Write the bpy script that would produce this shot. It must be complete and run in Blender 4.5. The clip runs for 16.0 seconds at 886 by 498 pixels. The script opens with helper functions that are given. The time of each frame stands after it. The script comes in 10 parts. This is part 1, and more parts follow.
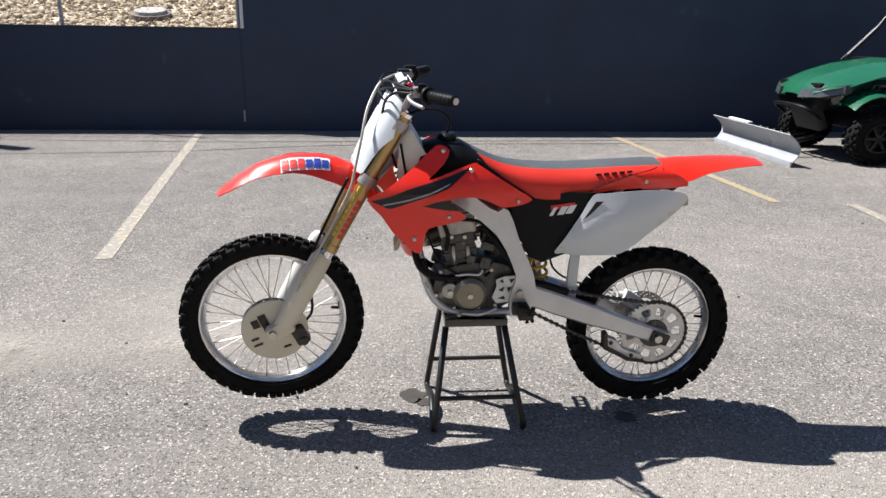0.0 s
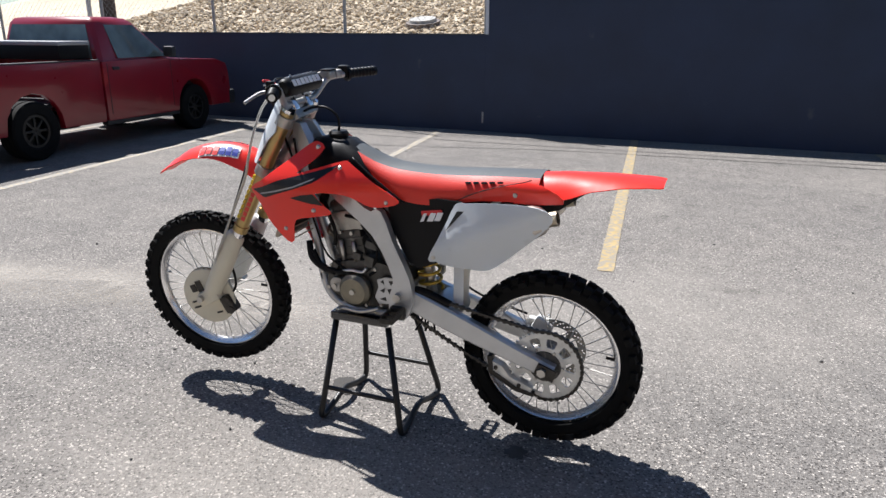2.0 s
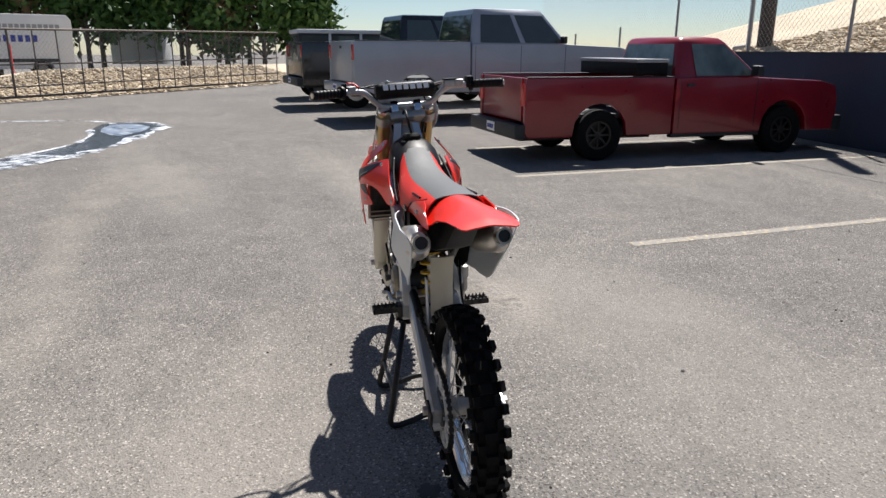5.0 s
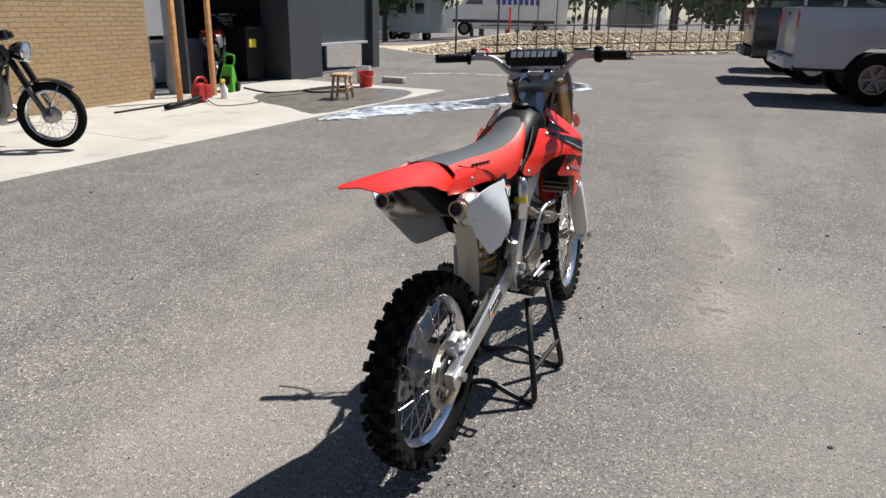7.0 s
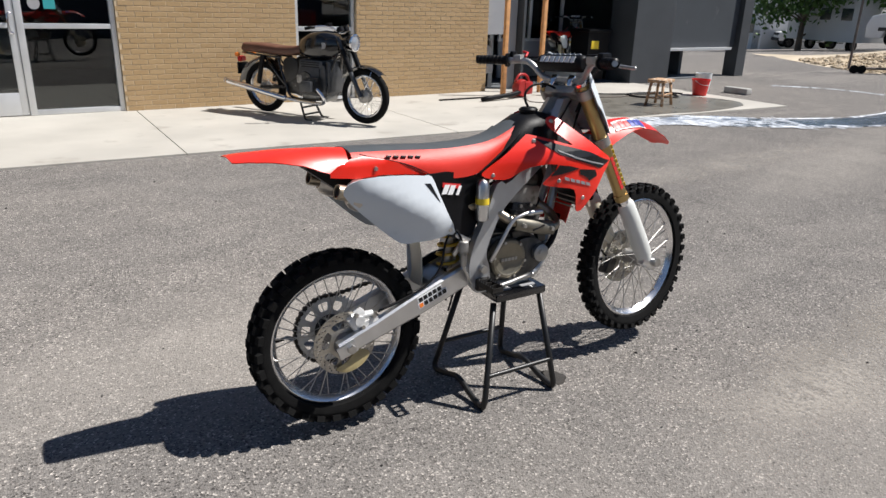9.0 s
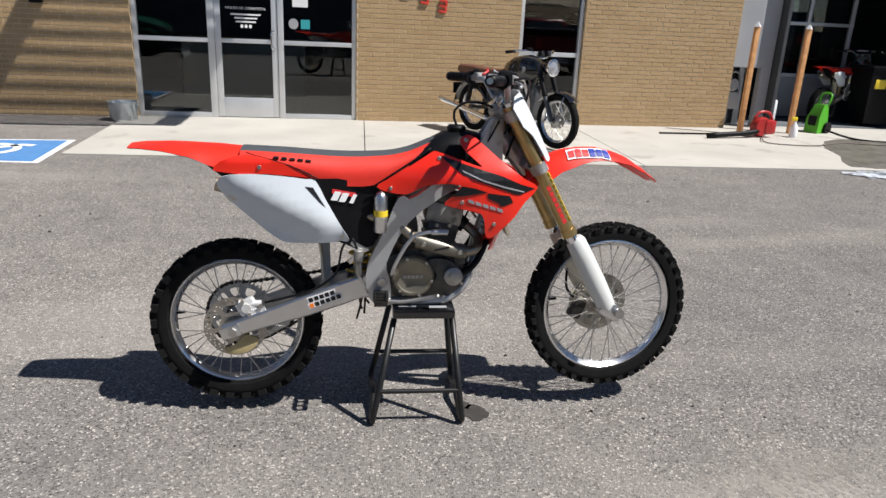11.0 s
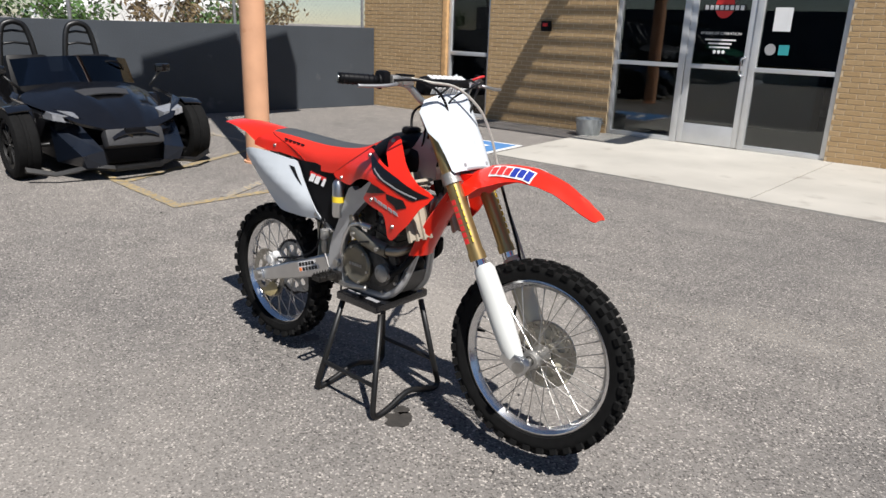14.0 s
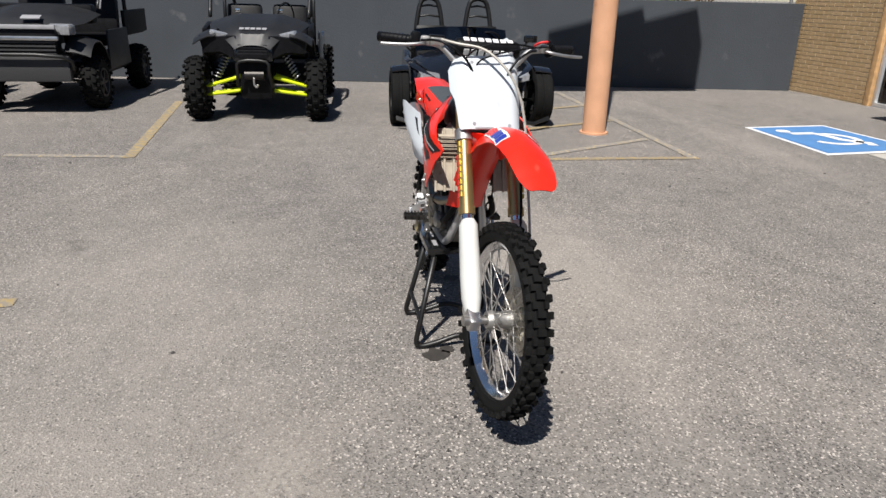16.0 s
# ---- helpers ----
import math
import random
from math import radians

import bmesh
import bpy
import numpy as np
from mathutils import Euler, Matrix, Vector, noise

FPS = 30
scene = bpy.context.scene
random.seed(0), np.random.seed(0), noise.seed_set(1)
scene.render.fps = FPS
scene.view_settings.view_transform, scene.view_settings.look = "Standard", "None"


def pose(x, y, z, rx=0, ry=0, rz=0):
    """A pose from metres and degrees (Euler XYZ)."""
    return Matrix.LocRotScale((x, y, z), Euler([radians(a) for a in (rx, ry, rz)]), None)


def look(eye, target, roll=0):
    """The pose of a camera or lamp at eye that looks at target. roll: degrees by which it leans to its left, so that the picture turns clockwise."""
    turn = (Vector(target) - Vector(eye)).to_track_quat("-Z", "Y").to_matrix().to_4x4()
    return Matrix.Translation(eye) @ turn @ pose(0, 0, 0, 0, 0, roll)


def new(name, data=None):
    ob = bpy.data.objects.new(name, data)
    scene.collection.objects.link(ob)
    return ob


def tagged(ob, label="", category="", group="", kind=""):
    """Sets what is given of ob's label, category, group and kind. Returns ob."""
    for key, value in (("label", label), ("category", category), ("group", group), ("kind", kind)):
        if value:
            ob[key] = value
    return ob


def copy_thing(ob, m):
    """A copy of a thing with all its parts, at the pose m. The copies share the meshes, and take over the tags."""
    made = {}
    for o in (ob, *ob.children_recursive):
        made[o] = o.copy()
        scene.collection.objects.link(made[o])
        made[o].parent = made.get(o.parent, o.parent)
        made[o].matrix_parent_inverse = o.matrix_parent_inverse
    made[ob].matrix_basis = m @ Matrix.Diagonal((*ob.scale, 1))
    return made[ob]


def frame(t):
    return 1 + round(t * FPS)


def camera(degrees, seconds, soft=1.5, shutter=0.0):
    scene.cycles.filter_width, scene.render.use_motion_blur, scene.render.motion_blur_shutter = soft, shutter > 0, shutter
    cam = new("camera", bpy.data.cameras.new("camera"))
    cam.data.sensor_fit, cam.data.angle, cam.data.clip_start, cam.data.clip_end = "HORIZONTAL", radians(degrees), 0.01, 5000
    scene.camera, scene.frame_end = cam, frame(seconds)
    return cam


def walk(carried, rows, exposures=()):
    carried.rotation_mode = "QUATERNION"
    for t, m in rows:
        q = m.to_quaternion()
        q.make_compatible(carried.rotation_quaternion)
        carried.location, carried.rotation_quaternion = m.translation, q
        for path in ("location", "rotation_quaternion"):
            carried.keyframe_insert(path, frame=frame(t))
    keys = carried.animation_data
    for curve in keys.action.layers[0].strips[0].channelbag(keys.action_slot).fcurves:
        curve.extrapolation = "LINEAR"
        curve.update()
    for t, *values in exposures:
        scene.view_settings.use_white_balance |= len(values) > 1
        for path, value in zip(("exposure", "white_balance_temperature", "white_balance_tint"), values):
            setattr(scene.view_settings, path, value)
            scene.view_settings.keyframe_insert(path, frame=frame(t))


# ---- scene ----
# ---- camera ----
cam = camera(64.6, 16.0)
PATH = [
    (0, (-0.396, -2.599, 1.537), (-0.219, -0.7, 0.936), 0.9),
    (0.5, (-0.004, -2.568, 1.524), (-0.074, -0.662, 0.924), 0.8),
    (1, (0.389, -2.569, 1.516), (0.151, -0.674, 0.922), 0.7),
    (1.5, (0.791, -2.521, 1.524), (0.305, -0.674, 0.931), 0.4),
    (2, (1.213, -2.357, 1.531), (0.502, -0.584, 0.938), 0.3),
    (2.5, (1.656, -2.188, 1.522), (0.671, -0.547, 0.94), -0.0),
    (3, (1.992, -1.921, 1.493), (0.762, -0.456, 0.91), 0.1),
    (3.2, (2.114, -1.794, 1.502), (0.8, -0.403, 0.922), -0.0),
    (5.5, (2.749, -0.160, 1.506), (0.840, -0.044, 0.921), 0.5),
    (6, (2.717, 0.187, 1.536), (0.826, 0.045, 0.900), 0.7),
    (6.5, (2.773, 0.590, 1.571), (0.934, 0.133, 0.930), 1.8),
    (7, (2.569, 0.975, 1.528), (0.873, 0.139, 0.877), 1.1),
    (7.5, (2.415, 1.412, 1.539), (0.855, 0.336, 0.898), 1.2),
    (8, (2.229, 1.675, 1.544), (0.850, 0.377, 0.899), 1.3),
    (8.5, (1.945, 1.944, 1.556), (0.738, 0.490, 0.900), 1.5),
    (10.8, (0.343, 2.674, 1.567), (0.094, 0.798, 0.919), 2.5),
    (11, (0.219, 2.659, 1.558), (-0.018, 0.774, 0.933), 2.6),
    (11.5, (-0.188, 2.603, 1.576), (-0.327, 0.696, 0.988), 2.6),
    (12, (-0.599, 2.528, 1.593), (-0.551, 0.615, 1.011), 2.5),
    (12.5, (-0.974, 2.399, 1.576), (-0.73, 0.502, 0.993), 2.6),
    (13, (-1.318, 2.299, 1.562), (-0.755, 0.47, 0.981), 2.4),
    (13.5, (-1.703, 2.151, 1.57), (-0.693, 0.528, 0.983), 1.9),
    (14, (-2.054, 1.929, 1.547), (-0.795, 0.498, 0.941), 1.9),
    (14.5, (-2.412, 1.703, 1.536), (-0.966, 0.496, 0.864), 1.7),
    (15, (-2.666, 1.415, 1.518), (-1.04, 0.473, 0.833), 1.7),
    (15.5, (-2.853, 1.053, 1.54), (-1.11, 0.356, 0.849), 1.5),
    (16, (-3.02, 0.634, 1.543), (-1.176, 0.286, 0.851), 1.4),
]
walk(cam, [(t, look(eye, target, roll)) for t, eye, target, roll in PATH],
     exposures=[(0, 1.09, 6300, 10), (3.2, 0.97, 6100, 10), (5.3, 0.72, 6450, 10), (8.0, 0.56, 6400, 10), (11.0, 0.56, 6350, 10), (14.5, 0.48, 6400, 10), (16.0, 0.44, 6500, 10)])

# ---- world, sun, exposure ----
SUN = Vector((-0.605, 0.277, 1.0)).normalized()
world = bpy.data.worlds.new("sky")
scene.world = world
world.use_nodes = True
wn = world.node_tree.nodes
sky = wn.new("ShaderNodeTexSky")
sky.sky_type = "NISHITA"
sky.sun_disc = False
sky.sun_elevation = math.asin(SUN.z)
sky.sun_rotation = math.atan2(SUN.x, SUN.y)
sky.altitude = 1400
sky.air_density, sky.dust_density, sky.ozone_density = 1.0, 0.2, 1.6
wn["Background"].inputs[1].default_value = 0.05
world.node_tree.links.new(sky.outputs[0], wn["Background"].inputs[0])
sun_data = bpy.data.lights.new("sun", "SUN")
sun_data.energy, sun_data.angle, sun_data.color = 5.0, radians(0.53), (1.0, 0.955, 0.90)
sun = new("sun", sun_data)
sun.matrix_world = look((0, 0, 30), Vector((0, 0, 30)) - SUN)
scene.view_settings.exposure = 0.46

# ---- building helpers ----
def part(name, bm, material, parent, label="", smooth=38, kind=""):
    """Link a bmesh as one mesh object under a thing or part."""
    if smooth:
        limit = radians(smooth)
        for f in bm.faces:
            f.smooth = True
        for e in bm.edges:
            if e.calc_face_angle(0.0) > limit:
                e.smooth = False
    data = bpy.data.meshes.new(name)
    bm.to_mesh(data)
    bm.free()
    data.materials.append(material)
    ob = new(name, data)
    ob.parent = parent
    return tagged(ob, label=label, kind=kind)


def twin(ob, name, m, parent=None):
    """Another object on the same mesh at pose m."""
    o = new(name, ob.data)
    o.parent = parent or ob.parent
    o.matrix_basis = m
    return o


def thing(name, m, label, category, group="", kind=""):
    ob = new(name)
    ob.empty_display_size = 0.2
    ob.matrix_basis = m
    return tagged(ob, label=label, category=category, group=group, kind=kind)


def setting(name, bm, material, label="", smooth=0, kind="structure", category=""):
    return tagged(part(name, bm, material, None, label, smooth), kind=kind, category=category)


def add_box(bm, c, s, rot=None, bevel=0.0):
    """A box with centre c and full sizes s; rot is a 3x3 or 4x4 matrix about the centre."""
    r = rot.to_4x4() if rot else Matrix()
    m = Matrix.Translation(c) @ r @ Matrix.Diagonal((*s, 1))
    made = bmesh.ops.create_cube(bm, size=1, matrix=m)
    if bevel:
        edges = list({e for v in made["verts"] for e in v.link_edges})
        bmesh.ops.bevel(bm, geom=edges, offset=bevel, segments=2, profile=0.6, affect="EDGES", clamp_overlap=True)
    return bm


def box(c, s, rot=None, bevel=0.0):
    return add_box(bmesh.new(), c, s, rot, bevel)


def add_cyl(bm, a, b, r, r2=None, seg=20, caps=True):
    a, b = Vector(a), Vector(b)
    d = b - a
    m = Matrix.Translation((a + b) / 2) @ d.to_track_quat("Z", "Y").to_matrix().to_4x4()
    bmesh.ops.create_cone(bm, cap_ends=caps, segments=seg, radius1=r, radius2=r if r2 is None else r2, depth=d.length, matrix=m)
    return bm


def cyl(a, b, r, r2=None, seg=20):
    return add_cyl(bmesh.new(), a, b, r, r2, seg)


def smooth_path(pts, n=6, closed=False):
    """Catmull-Rom through the points."""
    p = [Vector(q) for q in pts]
    k = len(p)
    out = []
    for i in range(k if closed else k - 1):
        a, b = p[(i - 1) % k] if closed or i else p[0], p[i]
        c = p[(i + 1) % k]
        d = p[(i + 2) % k] if closed or i + 2 < k else p[-1]
        for j in range(n):
            t = j / n
            out.append(0.5 * (2 * b + (c - a) * t + (2 * a - 5 * b + 4 * c - d) * t * t + (3 * b - a - 3 * c + d) * t ** 3))
    if not closed:
        out.append(p[-1])
    return out


def add_tube(bm, pts, r, seg=10, closed=False, taper=None, flat=1.0):
    """A round tube along the points; taper gives a radius for each point."""
    p = [Vector(q) for q in pts]
    n = len(p)
    rings = []
    up = Vector((0, 0, 1))
    side = None
    for i in range(n):
        a = p[(i - 1) % n] if closed or i else p[0]
        b = p[(i + 1) % n] if closed or i + 1 < n else p[-1]
        d = (b - a).normalized()
        if side is None:
            side = d.cross(up if abs(d.z) < 0.9 else Vector((0, 1, 0))).normalized()
        side = (side - d * side.dot(d)).normalized()
        other = d.cross(side)
        rad = taper[i] if taper else r
        rings.append([bm.verts.new(p[i] + (side * math.cos(w) + other * math.sin(w) * flat) * rad) for w in (2 * math.pi * j / seg for j in range(seg))])
    for i in range(n if closed else n - 1):
        u, v = rings[i], rings[(i + 1) % n]
        for j in range(seg):
            bm.faces.new((u[j], u[(j + 1) % seg], v[(j + 1) % seg], v[j]))
    if not closed:
        bm.faces.new(rings[0][::-1])
        bm.faces.new(rings[-1])
    return bm


def tube(pts, r, seg=10, smooth=0, closed=False, taper=None):
    q = smooth_path(pts, smooth, closed) if smooth else pts
    return add_tube(bmesh.new(), q, r, seg, closed, taper)


def add_revolve(bm, profile, m=None, seg=48):
    """profile: (radius, along) points, turned about the y axis; m places it. A closed profile makes a ring."""
    m = m or Matrix()
    rings = []
    for k in range(seg):
        w = 2 * math.pi * k / seg
        rings.append([bm.verts.new(m @ Vector((r * math.cos(w), y, r * math.sin(w)))) for r, y in profile])
    n = len(profile)
    for k in range(seg):
        u, v = rings[k], rings[(k + 1) % seg]
        for j in range(n):
            bm.faces.new((u[j], v[j], v[(j + 1) % n], u[(j + 1) % n]))
    bmesh.ops.recalc_face_normals(bm, faces=bm.faces)
    return bm


def add_grid(bm, rows):
    v = [[bm.verts.new(p) for p in row] for row in rows]
    for i in range(len(v) - 1):
        for j in range(len(v[0]) - 1):
            bm.faces.new((v[i][j], v[i][j + 1], v[i + 1][j + 1], v[i + 1][j]))
    return bm


def sheet(rows, thick):
    """A curved sheet with thickness from rows of points."""
    bm = add_grid(bmesh.new(), rows)
    bmesh.ops.recalc_face_normals(bm, faces=bm.faces)
    if thick:
        bmesh.ops.solidify(bm, geom=bm.faces[:], thickness=thick)
    return bm


def loft(sections, caps=True):
    """Closed sections of the same count, joined to one skin."""
    bm = bmesh.new()
    rings = [[bm.verts.new(p) for p in s] for s in sections]
    n = len(rings[0])
    for a, b in zip(rings, rings[1:]):
        for j in range(n):
            bm.faces.new((a[j], a[(j + 1) % n], b[(j + 1) % n], b[j]))
    if caps:
        bm.faces.new(rings[0][::-1])
        bm.faces.new(rings[-1])
    bmesh.ops.recalc_face_normals(bm, faces=bm.faces)
    return bm


def plate(poly, y0, y1, bevel=0.0, m=None):
    """A polygon in x, z pushed out from y0 to y1."""
    bm = bmesh.new()
    f = bm.faces.new([bm.verts.new((x, y0, z)) for x, z in poly])
    made = bmesh.ops.extrude_face_region(bm, geom=[f])
    for v in made["geom"]:
        if isinstance(v, bmesh.types.BMVert):
            v.co.y = y1
    bmesh.ops.recalc_face_normals(bm, faces=bm.faces)
    if bevel:
        bmesh.ops.bevel(bm, geom=bm.edges[:], offset=bevel, segments=2, profile=0.6, affect="EDGES", clamp_overlap=True)
    if m:
        bm.transform(m)
    return bm


def panel(poly, depth, thick, step=0.03, sign=1):
    """A polygon in x, z laid on the curved surface y = sign * depth(x, z), with thickness."""
    bm = bmesh.new()
    bm.faces.new([bm.verts.new((x, 0, z)) for x, z in poly])
    xs, zs = [p[0] for p in poly], [p[1] for p in poly]
    for lo, hi, axis in ((min(xs), max(xs), (1, 0, 0)), (min(zs), max(zs), (0, 0, 1))):
        k = int((hi - lo) / step)
        for i in range(1, k + 1):
            q = lo + (hi - lo) * i / (k + 1)
            bmesh.ops.bisect_plane(bm, geom=bm.verts[:] + bm.edges[:] + bm.faces[:], plane_co=Vector(axis) * q, plane_no=axis)
    for v in bm.verts:
        v.co.y = sign * depth(v.co.x, v.co.z)
    bmesh.ops.recalc_face_normals(bm, faces=bm.faces)
    if bm.faces and (sum(f.normal.y for f in bm.faces) * sign) < 0:
        bmesh.ops.reverse_faces(bm, faces=bm.faces[:])
    if thick:
        bmesh.ops.solidify(bm, geom=bm.faces[:], thickness=thick)
    return bm


def curve_poly(pts, n=4):
    return [(p.x, p.z) for p in smooth_path([(x, 0, z) for x, z in pts], n, True)]


def lerp_table(table, x):
    """Linear reading of rows (x, value)."""
    if x <= table[0][0]:
        return table[0][1]
    for (a, u), (b, v) in zip(table, table[1:]):
        if x <= b:
            t = (x - a) / (b - a)
            t = t * t * (3 - 2 * t) * 0.5 + t * 0.5
            return u + (v - u) * t
    return table[-1][1]


def words(name, text, size, material, m, parent, label=""):
    """Text as a thin mesh, facing local +y... placed by m with x along the line and z up."""
    cu = bpy.data.curves.new(name, "FONT")
    cu.body, cu.size, cu.extrude, cu.align_x, cu.align_y = text, size, 0.0012, "CENTER", "CENTER"
    tmp = bpy.data.objects.new(name, cu)
    scene.collection.objects.link(tmp)
    data = bpy.data.meshes.new_from_object(tmp.evaluated_get(bpy.context.evaluated_depsgraph_get()))
    bpy.data.objects.remove(tmp)
    data.materials.append(material)
    ob = new(name, data)
    ob.parent = parent
    ob.matrix_basis = m
    return tagged(ob, label=label)


# ---- materials ----
def mat(name, col, rough=0.5, metal=0.0, var=0.12, scale=6.0, bump=0.0, bscale=80.0, coat=0.0, wear=None, wear_at=0.62, wear_scale=20.0, spec=0.5, rvar=0.08):
    """A surface with two scales of variation: broad tone, fine grain; wear mixes in a second colour in patches."""
    m = bpy.data.materials.new(name)
    m.use_nodes = True
    nt = m.node_tree
    N, Lk = nt.nodes, nt.links
    b = N["Principled BSDF"]
    tc = N.new("ShaderNodeTexCoord")
    n1 = N.new("ShaderNodeTexNoise")
    n1.inputs["Scale"].default_value, n1.inputs["Detail"].default_value = scale, 6
    Lk.new(tc.outputs["Object"], n1.inputs["Vector"])
    r = N.new("ShaderNodeValToRGB")
    r.color_ramp.elements[0].position, r.color_ramp.elements[1].position = 0.3, 0.7
    r.color_ramp.elements[0].color = (*[c * (1 - var) for c in col], 1)
    r.color_ramp.elements[1].color = (*[min(1, c * (1 + var)) for c in col], 1)
    Lk.new(n1.outputs["Fac"], r.inputs["Fac"])
    out = r.outputs["Color"]
    if wear:
        n3 = N.new("ShaderNodeTexNoise")
        n3.inputs["Scale"].default_value, n3.inputs["Detail"].default_value = wear_scale, 8
        Lk.new(tc.outputs["Object"], n3.inputs["Vector"])
        r3 = N.new("ShaderNodeValToRGB")
        r3.color_ramp.elements[0].position, r3.color_ramp.elements[1].position = wear_at, wear_at + 0.1
        Lk.new(n3.outputs["Fac"], r3.inputs["Fac"])
        mx = N.new("ShaderNodeMix")
        mx.data_type = "RGBA"
        Lk.new(r3.outputs["Color"], mx.inputs["Factor"])
        Lk.new(out, mx.inputs["A"])
        mx.inputs["B"].default_value = (*wear, 1)
        out = mx.outputs["Result"]
    Lk.new(out, b.inputs["Base Color"])
    b.inputs["Metallic"].default_value = metal
    b.inputs["Specular IOR Level"].default_value = spec
    b.inputs["Coat Weight"].default_value = coat
    b.inputs["Coat Roughness"].default_value = 0.05
    n2 = N.new("ShaderNodeTexNoise")
    n2.inputs["Scale"].default_value, n2.inputs["Detail"].default_value = bscale, 4
    Lk.new(tc.outputs["Object"], n2.inputs["Vector"])
    mr = N.new("ShaderNodeMapRange")
    mr.inputs["To Min"].default_value, mr.inputs["To Max"].default_value = max(0.02, rough - rvar), min(1, rough + rvar)
    Lk.new(n1.outputs["Fac"], mr.inputs["Value"])
    Lk.new(mr.outputs["Result"], b.inputs["Roughness"])
    if bump:
        bp = N.new("ShaderNodeBump")
        bp.inputs["Strength"].default_value, bp.inputs["Distance"].default_value = 1.0, bump
        Lk.new(n2.outputs["Fac"], bp.inputs["Height"])
        Lk.new(bp.outputs["Normal"], b.inputs["Normal"])
    return m


def glass_mat(name, tint=(0.9, 0.95, 0.95), rough=0.0, see=0.75):
    """A thin pane: part clear, with a real gloss."""
    m = bpy.data.materials.new(name)
    m.use_nodes = True
    nt = m.node_tree
    N, Lk = nt.nodes, nt.links
    N.remove(N["Principled BSDF"])
    t = N.new("ShaderNodeBsdfTransparent")
    t.inputs[0].default_value = (*[c * see for c in tint], 1)
    g = N.new("ShaderNodeBsdfGlossy")
    g.inputs["Roughness"].default_value = max(rough, 0.01)
    f = N.new("ShaderNodeFresnel")
    f.inputs["IOR"].default_value = 1.75
    mx = N.new("ShaderNodeMixShader")
    Lk.new(f.outputs[0], mx.inputs[0])
    Lk.new(t.outputs[0], mx.inputs[1])
    Lk.new(g.outputs[0], mx.inputs[2])
    Lk.new(mx.outputs[0], N["Material Output"].inputs["Surface"])
    return m


